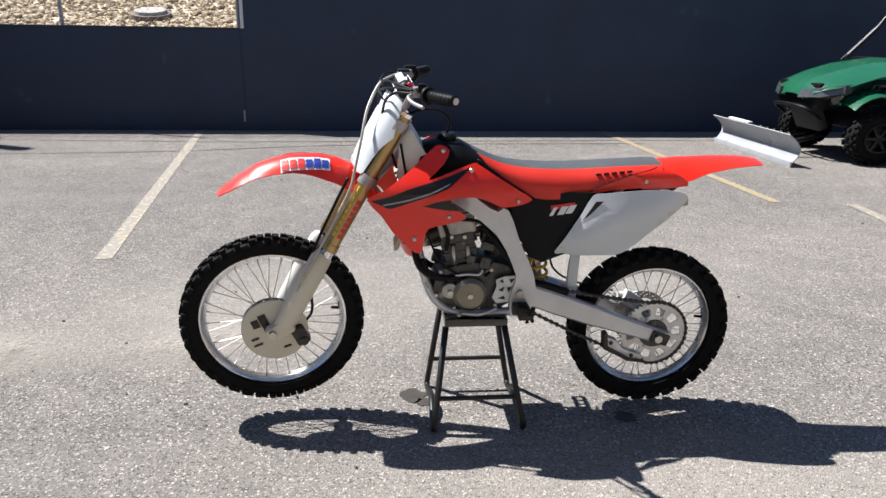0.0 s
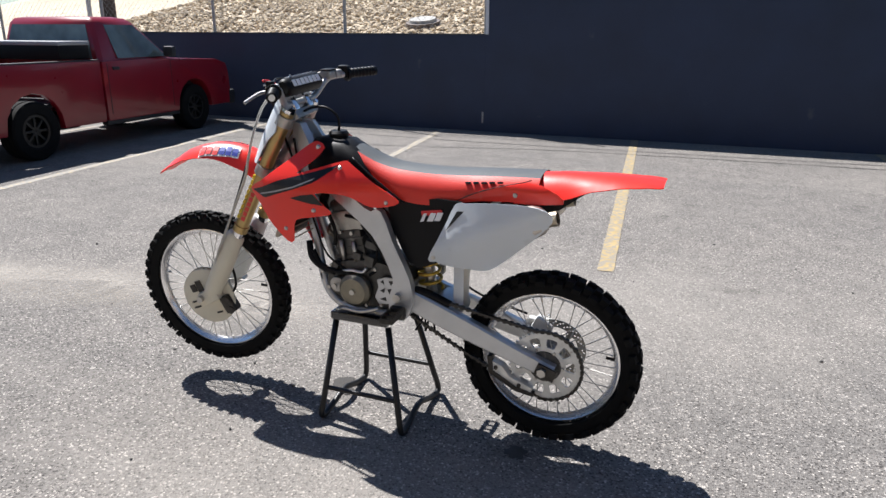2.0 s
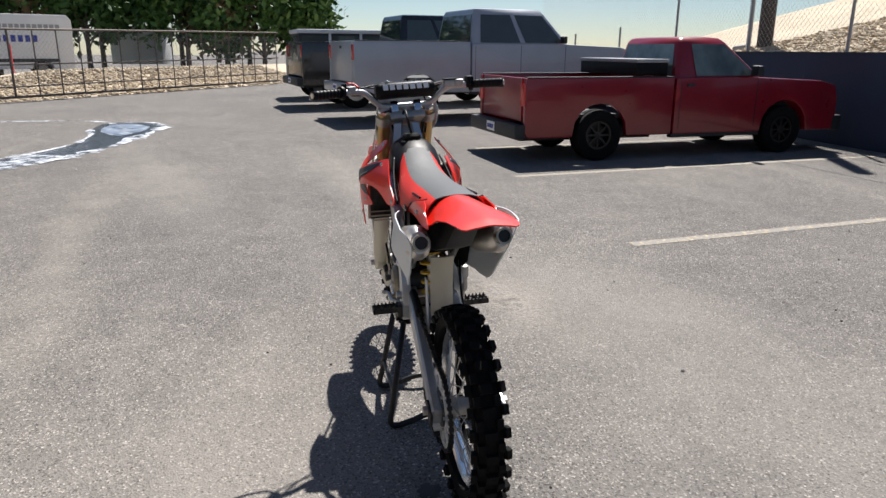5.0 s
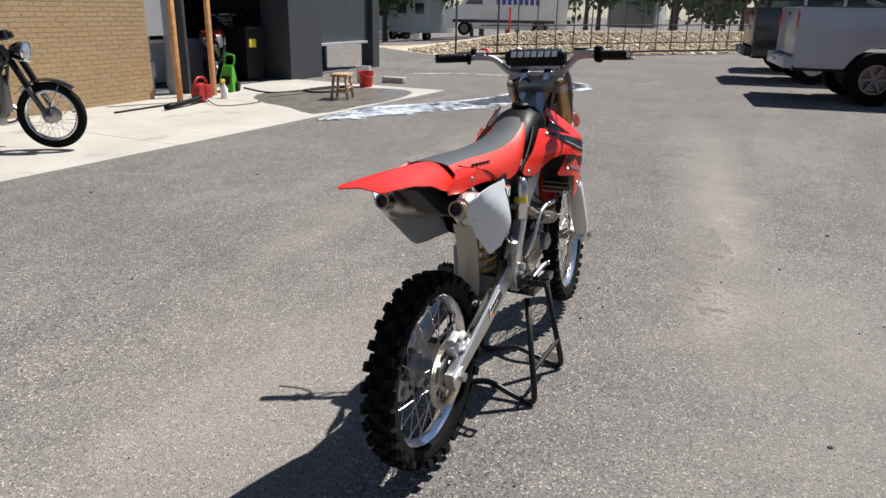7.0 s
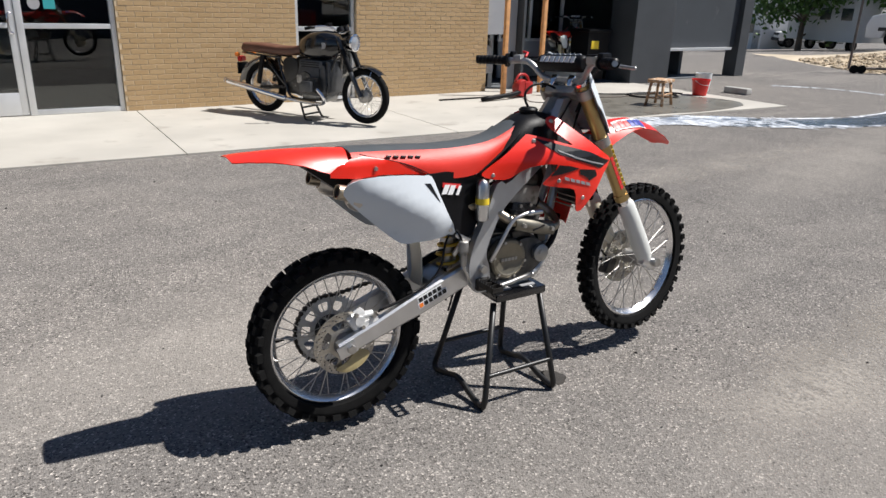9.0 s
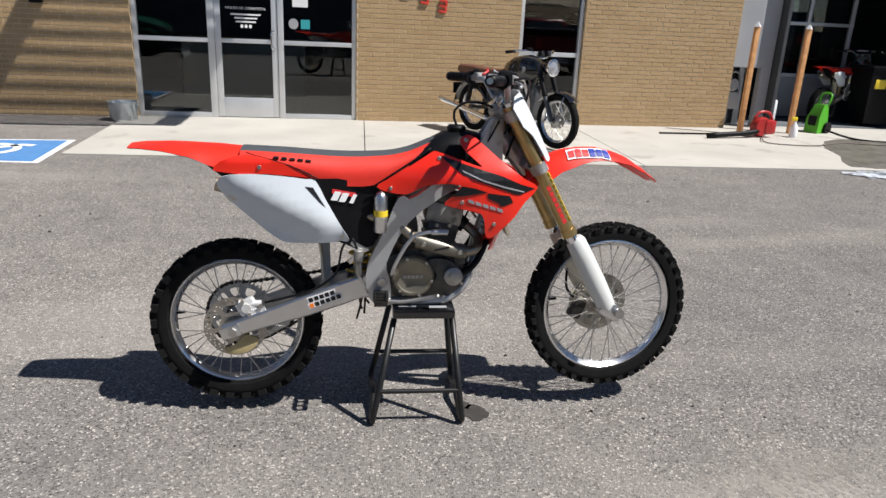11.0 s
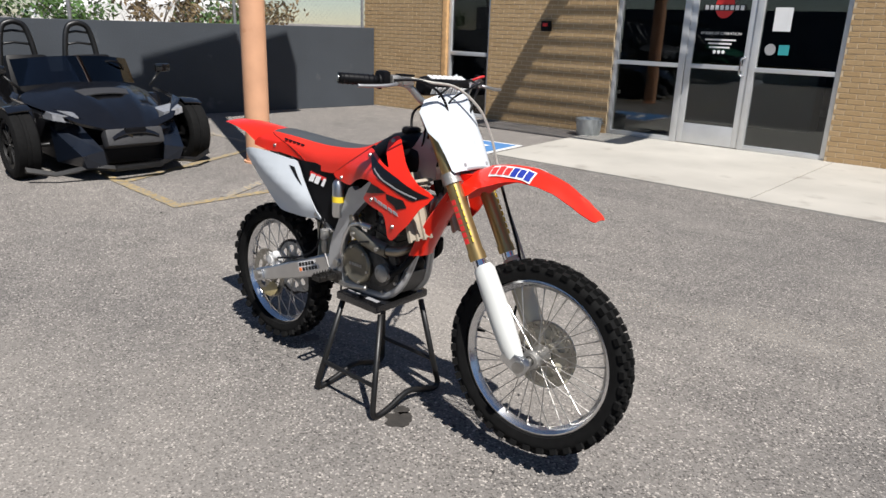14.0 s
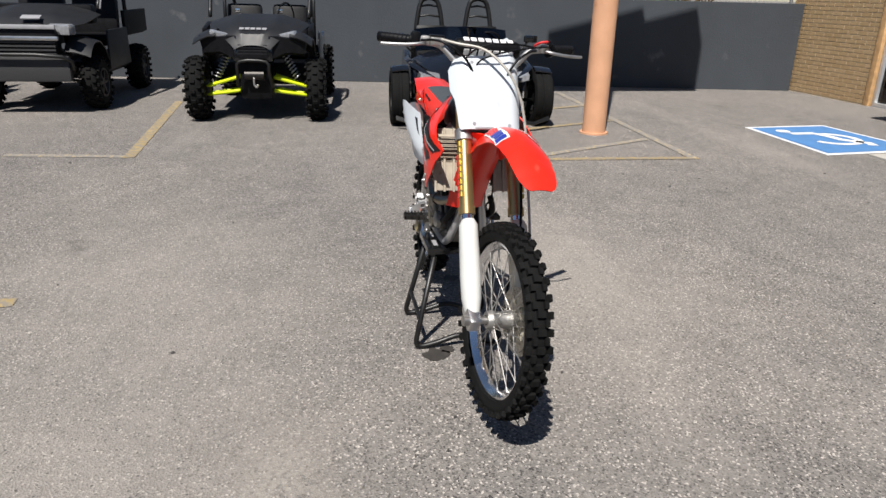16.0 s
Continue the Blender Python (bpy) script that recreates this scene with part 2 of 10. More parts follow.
def asphalt_mat():
    m = bpy.data.materials.new("aged_asphalt")
    m.use_nodes = True
    nt = m.node_tree
    N, Lk = nt.nodes, nt.links
    b = N["Principled BSDF"]
    tc = N.new("ShaderNodeTexCoord")

    def noise_node(scale, detail=5, rough=0.55, vec=None):
        n = N.new("ShaderNodeTexNoise")
        n.inputs["Scale"].default_value, n.inputs["Detail"].default_value, n.inputs["Roughness"].default_value = scale, detail, rough
        Lk.new(vec or tc.outputs["Object"], n.inputs["Vector"])
        return n.outputs["Fac"]

    def ramp(src, stops):
        r = N.new("ShaderNodeValToRGB")
        els = r.color_ramp.elements
        els[0].position, els[0].color = stops[0][0], (*stops[0][1], 1)
        els[1].position, els[1].color = stops[1][0], (*stops[1][1], 1)
        for p, c in stops[2:]:
            e = els.new(p)
            e.color = (*c, 1)
        Lk.new(src, r.inputs["Fac"])
        return r.outputs["Color"]

    def mix(mode, fac, a, bb):
        x = N.new("ShaderNodeMix")
        x.data_type, x.blend_type = "RGBA", mode
        if isinstance(fac, float):
            x.inputs["Factor"].default_value = fac
        else:
            Lk.new(fac, x.inputs["Factor"])
        Lk.new(a, x.inputs["A"])
        Lk.new(bb, x.inputs["B"])
        return x.outputs["Result"]

    vor = N.new("ShaderNodeTexVoronoi")
    vor.inputs["Scale"].default_value = 140
    Lk.new(tc.outputs["Object"], vor.inputs["Vector"])
    sepc = N.new("ShaderNodeSeparateColor")
    Lk.new(vor.outputs["Color"], sepc.inputs[0])
    stone = ramp(sepc.outputs[0], [(0.0, (0.052, 0.049, 0.047)), (0.20, (0.160, 0.150, 0.140)), (0.60, (0.205, 0.194, 0.182)), (0.90, (0.245, 0.231, 0.215)), (1.0, (0.56, 0.52, 0.475))])
    broad = ramp(noise_node(0.35, 6), [(0.3, (0.82, 0.82, 0.83)), (0.7, (1.12, 1.10, 1.08))])
    mid = ramp(noise_node(3.5, 6, 0.65), [(0.3, (0.84, 0.84, 0.84)), (0.72, (1.12, 1.11, 1.10))])
    col = mix("MULTIPLY", 1.0, mix("MULTIPLY", 1.0, stone, broad), mid)
    # dusty worn tracks where cars turn
    mp = N.new("ShaderNodeMapping")
    mp.inputs["Scale"].default_value = (0.12, 0.75, 1)
    mp.inputs["Rotation"].default_value = (0, 0, 0.25)
    Lk.new(tc.outputs["Object"], mp.inputs["Vector"])
    dust = ramp(noise_node(0.9, 7, 0.6, mp.outputs["Vector"]), [(0.54, (0, 0, 0)), (0.76, (0.6, 0.6, 0.6))])
    pale = N.new("ShaderNodeRGB")
    pale.outputs[0].default_value = (0.32, 0.295, 0.265, 1)
    col = mix("MIX", dust, col, pale.outputs[0])
    # pale ragged-edged patches, the long narrow ones dust tracks: centre, length, width, turn
    rag = noise_node(1.4, 8, 0.65)
    for cx, cy, lx, ly, turn in ((0.5, 1.5, 2.6, 1.5, 0.25), (-4.9, 0.25, 5.2, 0.55, 0.17), (-1.2, 1.4, 1.6, 1.0, 0.2), (0.7, -0.9, 1.9, 0.9, 0.15), (-6.5, -2.2, 4.5, 0.7, 0.3)):
        mg = N.new("ShaderNodeMapping")
        mg.vector_type = "TEXTURE"
        mg.inputs["Location"].default_value = (cx, cy, 0)
        mg.inputs["Rotation"].default_value = (0, 0, turn)
        mg.inputs["Scale"].default_value = (lx, ly, 1)
        Lk.new(tc.outputs["Object"], mg.inputs["Vector"])
        g = N.new("ShaderNodeTexGradient")
        g.gradient_type = "SPHERICAL"
        Lk.new(mg.outputs["Vector"], g.inputs["Vector"])
        k = N.new("ShaderNodeMath")
        k.operation = "MULTIPLY"
        Lk.new(g.outputs["Fac"], k.inputs[0])
        Lk.new(rag, k.inputs[1])
        col = mix("MIX", ramp(k.outputs[0], [(0.04, (0, 0, 0)), (0.42, (0.42, 0.42, 0.42))]), col, pale.outputs[0])
    # loose pale chips
    vc = N.new("ShaderNodeTexVoronoi")
    vc.inputs["Scale"].default_value = 75
    Lk.new(tc.outputs["Object"], vc.inputs["Vector"])
    sc2 = N.new("ShaderNodeSeparateColor")
    Lk.new(vc.outputs["Color"], sc2.inputs[0])
    near = ramp(vc.outputs["Distance"], [(0.28, (1, 1, 1)), (0.40, (0, 0, 0))])
    chip = mix("MULTIPLY", 1.0, ramp(sc2.outputs[1], [(0.90, (0, 0, 0)), (0.97, (0.75, 0.75, 0.75))]), near)
    light = N.new("ShaderNodeRGB")
    light.outputs[0].default_value = (0.46, 0.43, 0.385, 1)
    col = mix("MIX", chip, col, light.outputs[0])
    dark = mix("MULTIPLY", 1.0, ramp(sc2.outputs[2], [(0.90, (0, 0, 0)), (0.97, (0.7, 0.7, 0.7))]), near)
    soot = N.new("ShaderNodeRGB")
    soot.outputs[0].default_value = (0.06, 0.057, 0.054, 1)
    col = mix("MIX", dark, col, soot.outputs[0])
    spots = ramp(noise_node(1.7, 3, 0.5), [(0.24, (0.62, 0.62, 0.62)), (0.32, (1, 1, 1))])
    col = mix("MULTIPLY", 1.0, col, spots)
    Lk.new(col, b.inputs["Base Color"])
    b.inputs["Roughness"].default_value = 0.92
    b.inputs["Diffuse Roughness"].default_value = 0.22
    b.inputs["Specular IOR Level"].default_value = 0.22
    bp = N.new("ShaderNodeBump")
    bp.inputs["Strength"].default_value, bp.inputs["Distance"].default_value = 0.85, 0.005
    add = N.new("ShaderNodeMath")
    add.operation = "ADD"
    Lk.new(vor.outputs["Distance"], add.inputs[0])
    Lk.new(noise_node(60, 4), add.inputs[1])
    Lk.new(add.outputs[0], bp.inputs["Height"])
    Lk.new(bp.outputs["Normal"], b.inputs["Normal"])
    return m


def piece_mat(name, cols, rough=0.85, bump=0.002, bscale=90, spread=None):
    """For bricks and stones: the tone changes from piece to piece."""
    m = mat(name, cols[0], rough, var=0.14, scale=25, bump=bump, bscale=bscale)
    nt = m.node_tree
    N, Lk = nt.nodes, nt.links
    b = N["Principled BSDF"]
    src = b.inputs["Base Color"].links[0].from_socket
    if spread == "island":
        g = N.new("ShaderNodeNewGeometry")
        rnd = g.outputs["Random Per Island"]
    else:
        g = N.new("ShaderNodeObjectInfo")
        rnd = g.outputs["Random"]
    r = N.new("ShaderNodeValToRGB")
    els = r.color_ramp.elements
    els[0].color, els[1].color = (*cols[0], 1), (*cols[-1], 1)
    for i, c in enumerate(cols[1:-1]):
        e = els.new((i + 1) / (len(cols) - 1))
        e.color = (*c, 1)
    Lk.new(rnd, r.inputs["Fac"])
    x = N.new("ShaderNodeMix")
    x.data_type = "RGBA"
    x.inputs["Factor"].default_value = 0.65
    Lk.new(src, x.inputs["A"])
    Lk.new(r.outputs["Color"], x.inputs["B"])
    Lk.new(x.outputs["Result"], b.inputs["Base Color"])
    return m


ASPHALT = asphalt_mat()
CONCRETE = mat("concrete_slab", (0.41, 0.39, 0.35), 0.85, var=0.1, scale=1.2, bump=0.002, bscale=70, wear=(0.32, 0.30, 0.265), wear_at=0.6, wear_scale=2.0)
NAVY = mat("navy_painted_block", (0.025, 0.035, 0.066), 0.7, var=0.14, scale=1.5, bump=0.003, bscale=40, wear=(0.075, 0.08, 0.09), wear_at=0.68, wear_scale=3)
SLATE = mat("slate_painted_block", (0.042, 0.049, 0.058), 0.75, var=0.12, scale=1.2, bump=0.003, bscale=40, wear=(0.09, 0.095, 0.1), wear_at=0.66, wear_scale=3)
LINE = mat("worn_yellow_paint", (0.335, 0.25, 0.115), 0.85, var=0.18, scale=8, bump=0.001, bscale=120, wear=(0.235, 0.205, 0.160), wear_at=0.44, wear_scale=22)
LINE_PALE = mat("faded_line_paint", (0.46, 0.36, 0.20), 0.8, var=0.15, scale=8, bump=0.002, bscale=120, wear=(0.23, 0.215, 0.195), wear_at=0.37, wear_scale=26)
BLUE_PAINT = mat("blue_bay_paint", (0.07, 0.2, 0.43), 0.8, var=0.1, scale=6, bump=0.002, bscale=120, wear=(0.2, 0.25, 0.32), wear_at=0.66, wear_scale=16)
WHITE_PAINT = mat("white_road_paint", (0.72, 0.72, 0.72), 0.8, var=0.06, scale=8, bump=0.002, bscale=120, wear=(0.4, 0.4, 0.4), wear_at=0.68, wear_scale=18)
OIL = mat("oil_stain", (0.045, 0.042, 0.04), 0.7, var=0.3, scale=15, bump=0.002, bscale=140)
PEACH = mat("peach_painted_steel", (0.62, 0.34, 0.20), 0.55, var=0.1, scale=3, bump=0.001, bscale=30, wear=(0.5, 0.25, 0.13), wear_at=0.62, wear_scale=4)
ALU = mat("brushed_aluminium", (0.66, 0.66, 0.66), 0.32, 1.0, var=0.08, scale=12, bump=0.0004, bscale=200)
ALU_FRAME = mat("anodised_window_frame", (0.62, 0.63, 0.64), 0.42, 0.6, var=0.06, scale=4)
CAST = mat("cast_alloy", (0.40, 0.39, 0.37), 0.5, 0.85, var=0.2, scale=30, bump=0.001, bscale=150, wear=(0.2, 0.19, 0.17), wear_at=0.62, wear_scale=18)
SPAR = mat("satin_alloy_frame", (0.50, 0.51, 0.52), 0.34, 0.65, var=0.1, scale=9, bump=0.0004, bscale=120, wear=(0.36, 0.35, 0.34), wear_at=0.62, wear_scale=12)
MAGNESIUM = mat("bronze_engine_cover", (0.22, 0.20, 0.155), 0.45, 0.75, var=0.15, scale=20, bump=0.0005, bscale=120, wear=(0.32, 0.30, 0.26), wear_at=0.66, wear_scale=14)
STEEL = mat("bare_steel", (0.50, 0.485, 0.46), 0.42, 1.0, var=0.15, scale=25)
DARK_STEEL = mat("oily_dark_steel", (0.05, 0.047, 0.044), 0.45, 0.8, var=0.3, scale=40)
CHROME = mat("chrome", (0.8, 0.8, 0.82), 0.08, 1.0, var=0.03, scale=10, rvar=0.03)
GOLD = mat("gold_anodised_fork", (0.42, 0.30, 0.13), 0.33, 0.85, var=0.1, scale=10, wear=(0.3, 0.21, 0.1), wear_at=0.64, wear_scale=16)
GOLD_SPRING = mat("gold_spring", (0.62, 0.42, 0.06), 0.4, 0.5, var=0.1, scale=20)
RUBBER = mat("tyre_rubber", (0.0055, 0.0055, 0.0055), 0.85, var=0.35, scale=30, bump=0.001, bscale=180, wear=(0.03, 0.028, 0.026), wear_at=0.70, wear_scale=25, spec=0.18)
BLACK = mat("black_plastic", (0.005, 0.005, 0.006), 0.45, var=0.25, scale=20, bump=0.0004, bscale=220, spec=0.16)
GLOSS_BLACK = mat("gloss_black_paint", (0.006, 0.006, 0.007), 0.16, var=0.1, scale=8, coat=0.6)
SATIN_BLACK = mat("satin_black_steel", (0.007, 0.007, 0.007), 0.42, 0.0, var=0.2, scale=25, wear=(0.05, 0.04, 0.035), wear_at=0.7, wear_scale=22)
RED = mat("red_plastic", (0.80, 0.022, 0.008), 0.34, var=0.05, scale=5, bump=0.0002, bscale=40, coat=0.25, wear=(0.78, 0.06, 0.035), wear_at=0.68, wear_scale=14)
SEAT_RED = mat("red_seat_vinyl", (0.66, 0.028, 0.014), 0.5, var=0.07, scale=9, bump=0.0006, bscale=260)
SEAT_TOP = mat("dark_grey_seat_grip", (0.055, 0.062, 0.068), 0.62, var=0.1, scale=10, bump=0.0008, bscale=320)
WHITE = mat("white_plastic", (0.57, 0.61, 0.645), 0.4, var=0.03, scale=5, bump=0.0003, bscale=60, wear=(0.51, 0.545, 0.57), wear_at=0.66, wear_scale=18)
CREAM = mat("yellowed_white_plastic", (0.62, 0.58, 0.46), 0.42, var=0.05, scale=6, bump=0.0003, bscale=60, wear=(0.6, 0.55, 0.42), wear_at=0.62, wear_scale=8)
D_WHITE = mat("white_decal", (0.8, 0.8, 0.8), 0.45, var=0.03)
D_BLUE = mat("blue_decal", (0.02, 0.04, 0.30), 0.45, var=0.05)
D_RED = mat("red_decal", (0.62, 0.03, 0.03), 0.45, var=0.05)
D_BLACK = mat("black_decal", (0.004, 0.004, 0.005), 0.4, var=0.1)
D_GREY = mat("grey_decal", (0.3, 0.3, 0.31), 0.4, var=0.1)
D_YELLOW = mat("yellow_decal", (0.75, 0.55, 0.03), 0.45, var=0.05)
D_ORANGE = mat("orange_decal", (0.8, 0.2, 0.02), 0.45, var=0.05)

CAST_DARK = mat("dark_cast_alloy", (0.085, 0.083, 0.08), 0.46, 0.75, var=0.3, scale=30, bump=0.0012, bscale=150, wear=(0.26, 0.25, 0.235), wear_at=0.62, wear_scale=22)
SPROCKET = mat("pale_anodised_sprocket", (0.62, 0.62, 0.60), 0.42, 0.5, var=0.12, scale=25, wear=(0.25, 0.23, 0.2), wear_at=0.66, wear_scale=30)
DISC = mat("worn_brake_disc_steel", (0.40, 0.375, 0.33), 0.38, 0.9, var=0.2, scale=30)

# ---- ground ----
def yard_z(x, y):
    """Level lot; the drive beyond the shop falls gently to the south-west."""
    return -min(2.2, 0.07 * max(0, -y - 14)) * min(1, max(0, (-x - 16) / 8))


def ground_sheet():
    bm = bmesh.new()
    xs = [-400, -120, -60, -50, -40, -32, -24, -16, -8, -3, 3, 8, 15, 25, 60, 150, 400]
    ys = [-400, -150, -60, -45, -38, -32, -26, -20, -14, -8.5, -3, 3, 8.3, 20, 60, 150, 400]
    add_grid(bm, [[(x, y, yard_z(x, y)) for x in xs] for y in ys])
    bmesh.ops.recalc_face_normals(bm, faces=bm.faces)
    if bm.faces[0].normal.z < 0:
        bmesh.ops.reverse_faces(bm, faces=bm.faces[:])
    return setting("ground", bm, ASPHALT, "light grey aged asphalt lot with dusty wear", category="ground")


ground_sheet()


def flat(poly, z, thick=0.0):
    """A thin slab over the polygon (x, y), its top at z."""
    bm = bmesh.new()
    f = bm.faces.new([bm.verts.new((x, y, z)) for x, y in poly])
    if f.normal.z < 0:
        f.normal_flip()
    if thick:
        made = bmesh.ops.extrude_face_region(bm, geom=[f])
        for v in made["geom"]:
            if isinstance(v, bmesh.types.BMVert):
                v.co.z = z - thick
        bmesh.ops.recalc_face_normals(bm, faces=bm.faces)
    return bm


import itertools

LAID = itertools.count()


def stripe(name, a, b, w, material, label):
    """A painted line with slightly uneven edges; each coat lies a little above the one before."""
    z = 0.003 + 0.0004 * next(LAID)
    a, b = Vector((*a, 0)), Vector((*b, 0))
    d = (b - a).normalized()
    s = Vector((-d.y, d.x, 0)) * w / 2
    n = max(3, int((b - a).length / 0.12))
    rnd = random.Random(int(abs(a.x * 100) + abs(b.y * 37)))
    rows = [[], []]
    for i in range(n + 1):
        p = a.lerp(b, i / n)
        rows[0].append((*(p + s * rnd.uniform(0.95, 1.04)).xy, z))
        rows[1].append((*(p - s * rnd.uniform(0.95, 1.04)).xy, z))
    bm = add_grid(bmesh.new(), rows)
    bmesh.ops.recalc_face_normals(bm, faces=bm.faces)
    if bm.faces[0].normal.z < 0:
        bmesh.ops.reverse_faces(bm, faces=bm.faces[:])
    return setting(name, bm, material, label, category="road marking")


YL = "worn yellow painted parking line on asphalt"
for a, b, paint in (((-6.21, 8.36), (-5.45, 2.15), LINE_PALE), ((-3.09, 8.36), (-2.28, 2.12), LINE_PALE), ((-0.03, 8.36), (0.57, 2.17), LINE), ((3.13, 8.36), (3.37, 3.6), LINE), ((4.06, 3.5), (3.91, 2.33), LINE_PALE)):
    stripe("parking_line", a, b, 0.11, paint, YL)
stripe("parking_line", (-8.0, 2.3), (-8.7, 8.3), 0.11, LINE_PALE, "faded painted parking line on asphalt")
stripe("parking_line", (7.4, 2.48), (3.86, 2.36), 0.11, LINE, YL)
# striped bay by the pole
for a, b in (((3.52, -0.88), (3.42, -3.2)), ((3.5, -0.93), (8.0, -1.15)), ((3.42, -3.15), (8.2, -3.35)),
             ((3.55, -1.4), (4.4, -3.12)), ((4.7, -1.02), (5.6, -3.18)), ((5.9, -1.06), (6.8, -3.2))):
    stripe("bay_stripe", a, b, 0.10, LINE_PALE if a[1] < -1.2 else LINE, "worn yellow painted bay stripe on asphalt")


def disabled_bay():
    q = [(5.04, -4.74), (5.12, -5.92), (3.56, -6.06), (3.43, -4.70)]
    c = Vector((sum(p[0] for p in q) / 4, sum(p[1] for p in q) / 4))
    setting("bay_border", flat(q, 0.003), WHITE_PAINT, "white painted border of a blue parking symbol", category="road marking")
    ob = setting("bay_symbol_field", flat([tuple(c + (Vector(p) - c) * 0.91) for p in q], 0.006), BLUE_PAINT, "blue painted disabled parking symbol on asphalt", category="road marking")
    ax = (Vector(q[3]) - Vector(q[0])).normalized()
    ay = (Vector(q[1]) - Vector(q[0])).normalized()

    def at(u, v):
        p = c + ax * u + ay * v
        return (p.x, p.y, 0.0095)
    bm = bmesh.new()
    ring = [(0.06 + 0.30 * math.cos(t), 0.02 + 0.30 * math.sin(t)) for t in [radians(a) for a in range(-70, 185, 15)]]
    body = [(-0.30, -0.30), (-0.28, 0.0), (-0.10, 0.08), (0.12, 0.10), (0.34, 0.30), (0.46, 0.26)]
    for line, w in ((ring, 0.045), (body, 0.06)):
        top, bot = [], []
        for i, p in enumerate(line):
            a, b = Vector(line[max(0, i - 1)]), Vector(line[min(len(line) - 1, i + 1)])
            d = (b - a).normalized()
            s = Vector((-d.y, d.x)) * w
            top.append(at(*(Vector(p) + s)))
            bot.append(at(*(Vector(p) - s)))
        add_grid(bm, [top, bot])
    vs = [bm.verts.new(at(-0.46 + 0.09 * math.cos(t), -0.30 + 0.09 * math.sin(t))) for t in [i * math.pi / 8 for i in range(16)]]
    bm.faces.new(vs)
    for f in bm.faces:
        f.normal_update()
        if f.normal.z < 0:
            f.normal_flip()
    setting("bay_symbol", bm, WHITE_PAINT, "white painted wheelchair symbol on blue", category="road marking")


disabled_bay()


def stain(c, r, seed, material=OIL, z=0.003, stretch=1.0):
    rnd = random.Random(seed)
    pts = []
    for i in range(20):
        w = 2 * math.pi * i / 20
        k = r * rnd.uniform(0.75, 1.15)
        pts.append((c[0] + k * math.cos(w) * stretch, c[1] + k * math.sin(w)))
    return setting("oil_stain", flat(pts, z), material, "small dark oil stain on asphalt", category="stain")


stain((0.61, -0.10), 0.045, 1)
stain((-0.265, 0.135), 0.06, 2, mat("faint_oil_stain", (0.035, 0.031, 0.027), 0.8, var=0.3, scale=20, bump=0.002, bscale=140))
stain((-0.22, 0.075), 0.035, 3, bpy.data.materials["faint_oil_stain"])

# pale dust tracked over the asphalt, thin towards its edges
def dust_mat():
    m = bpy.data.materials.new("pale_dust")
    m.use_nodes = True
    N, Lk = m.node_tree.nodes, m.node_tree.links
    b = N["Principled BSDF"]
    b.inputs["Base Color"].default_value = (0.44, 0.405, 0.36, 1)
    b.inputs["Roughness"].default_value = 0.95
    b.inputs["Specular IOR Level"].default_value = 0.1
    a = N.new("ShaderNodeAttribute")
    a.attribute_name = "cover"
    tc = N.new("ShaderNodeTexCoord")
    out = a.outputs["Fac"]
    for scale, lo, hi in ((2.2, 0.20, 0.62), (45.0, 0.25, 0.60)):
        n = N.new("ShaderNodeTexNoise")
        n.inputs["Scale"].default_value, n.inputs["Detail"].default_value = scale, 8
        Lk.new(tc.outputs["Object"], n.inputs["Vector"])
        r = N.new("ShaderNodeMapRange")
        r.inputs["From Min"].default_value, r.inputs["From Max"].default_value = lo, hi
        Lk.new(n.outputs["Fac"], r.inputs["Value"])
        k = N.new("ShaderNodeMath")
        k.operation = "MULTIPLY"
        Lk.new(out, k.inputs[0])
        Lk.new(r.outputs["Result"], k.inputs[1])
        out = k.outputs["Value"]
    Lk.new(out, b.inputs["Alpha"])
    return m


DUST = dust_mat()


def dust_streak(line, width, cover):
    pts = smooth_path([Vector((x, y, 0.004)) for x, y in line], 6)
    bm = bmesh.new()
    fade = bm.verts.layers.float.new("cover")
    rows = []
    for i, p in enumerate(pts):
        d = (pts[min(i + 1, len(pts) - 1)] - pts[max(i - 1, 0)]).normalized()
        n = Vector((-d.y, d.x, 0))
        end = min(1, 4 * i / len(pts), 4 * (len(pts) - 1 - i) / len(pts))
        row = []
        for k in range(9):
            u = k / 4 - 1
            v = bm.verts.new(p + n * u * width * (0.8 + 0.25 * math.sin(i * 0.9)))
            v[fade] = cover * end * (1 - u * u) ** 1.5
            row.append(v)
        rows.append(row)
    for a, b in zip(rows, rows[1:]):
        for k in range(8):
            bm.faces.new((a[k], a[k + 1], b[k + 1], b[k]))
    setting("dust_streak", bm, DUST, "pale dust tracked across the asphalt", category="stain")


dust_streak([(-8.7, -0.2), (-5.9, 0.25), (-4.3, 0.45), (-3.4, 0.58), (-2.2, 0.66), (-1.36, 0.74), (-0.75, 0.85), (-0.4, 1.0)], 0.44, 0.6)
dust_streak([(-7.0, -2.8), (-5.75, -2.6), (-2.9, -2.28), (-0.96, -1.92), (0.4, -1.7)], 0.40, 0.4)
dust_streak([(-3.6, 0.2), (-2.6, 0.5), (-1.7, 0.55), (-1.0, 0.62)], 0.22, 0.35)

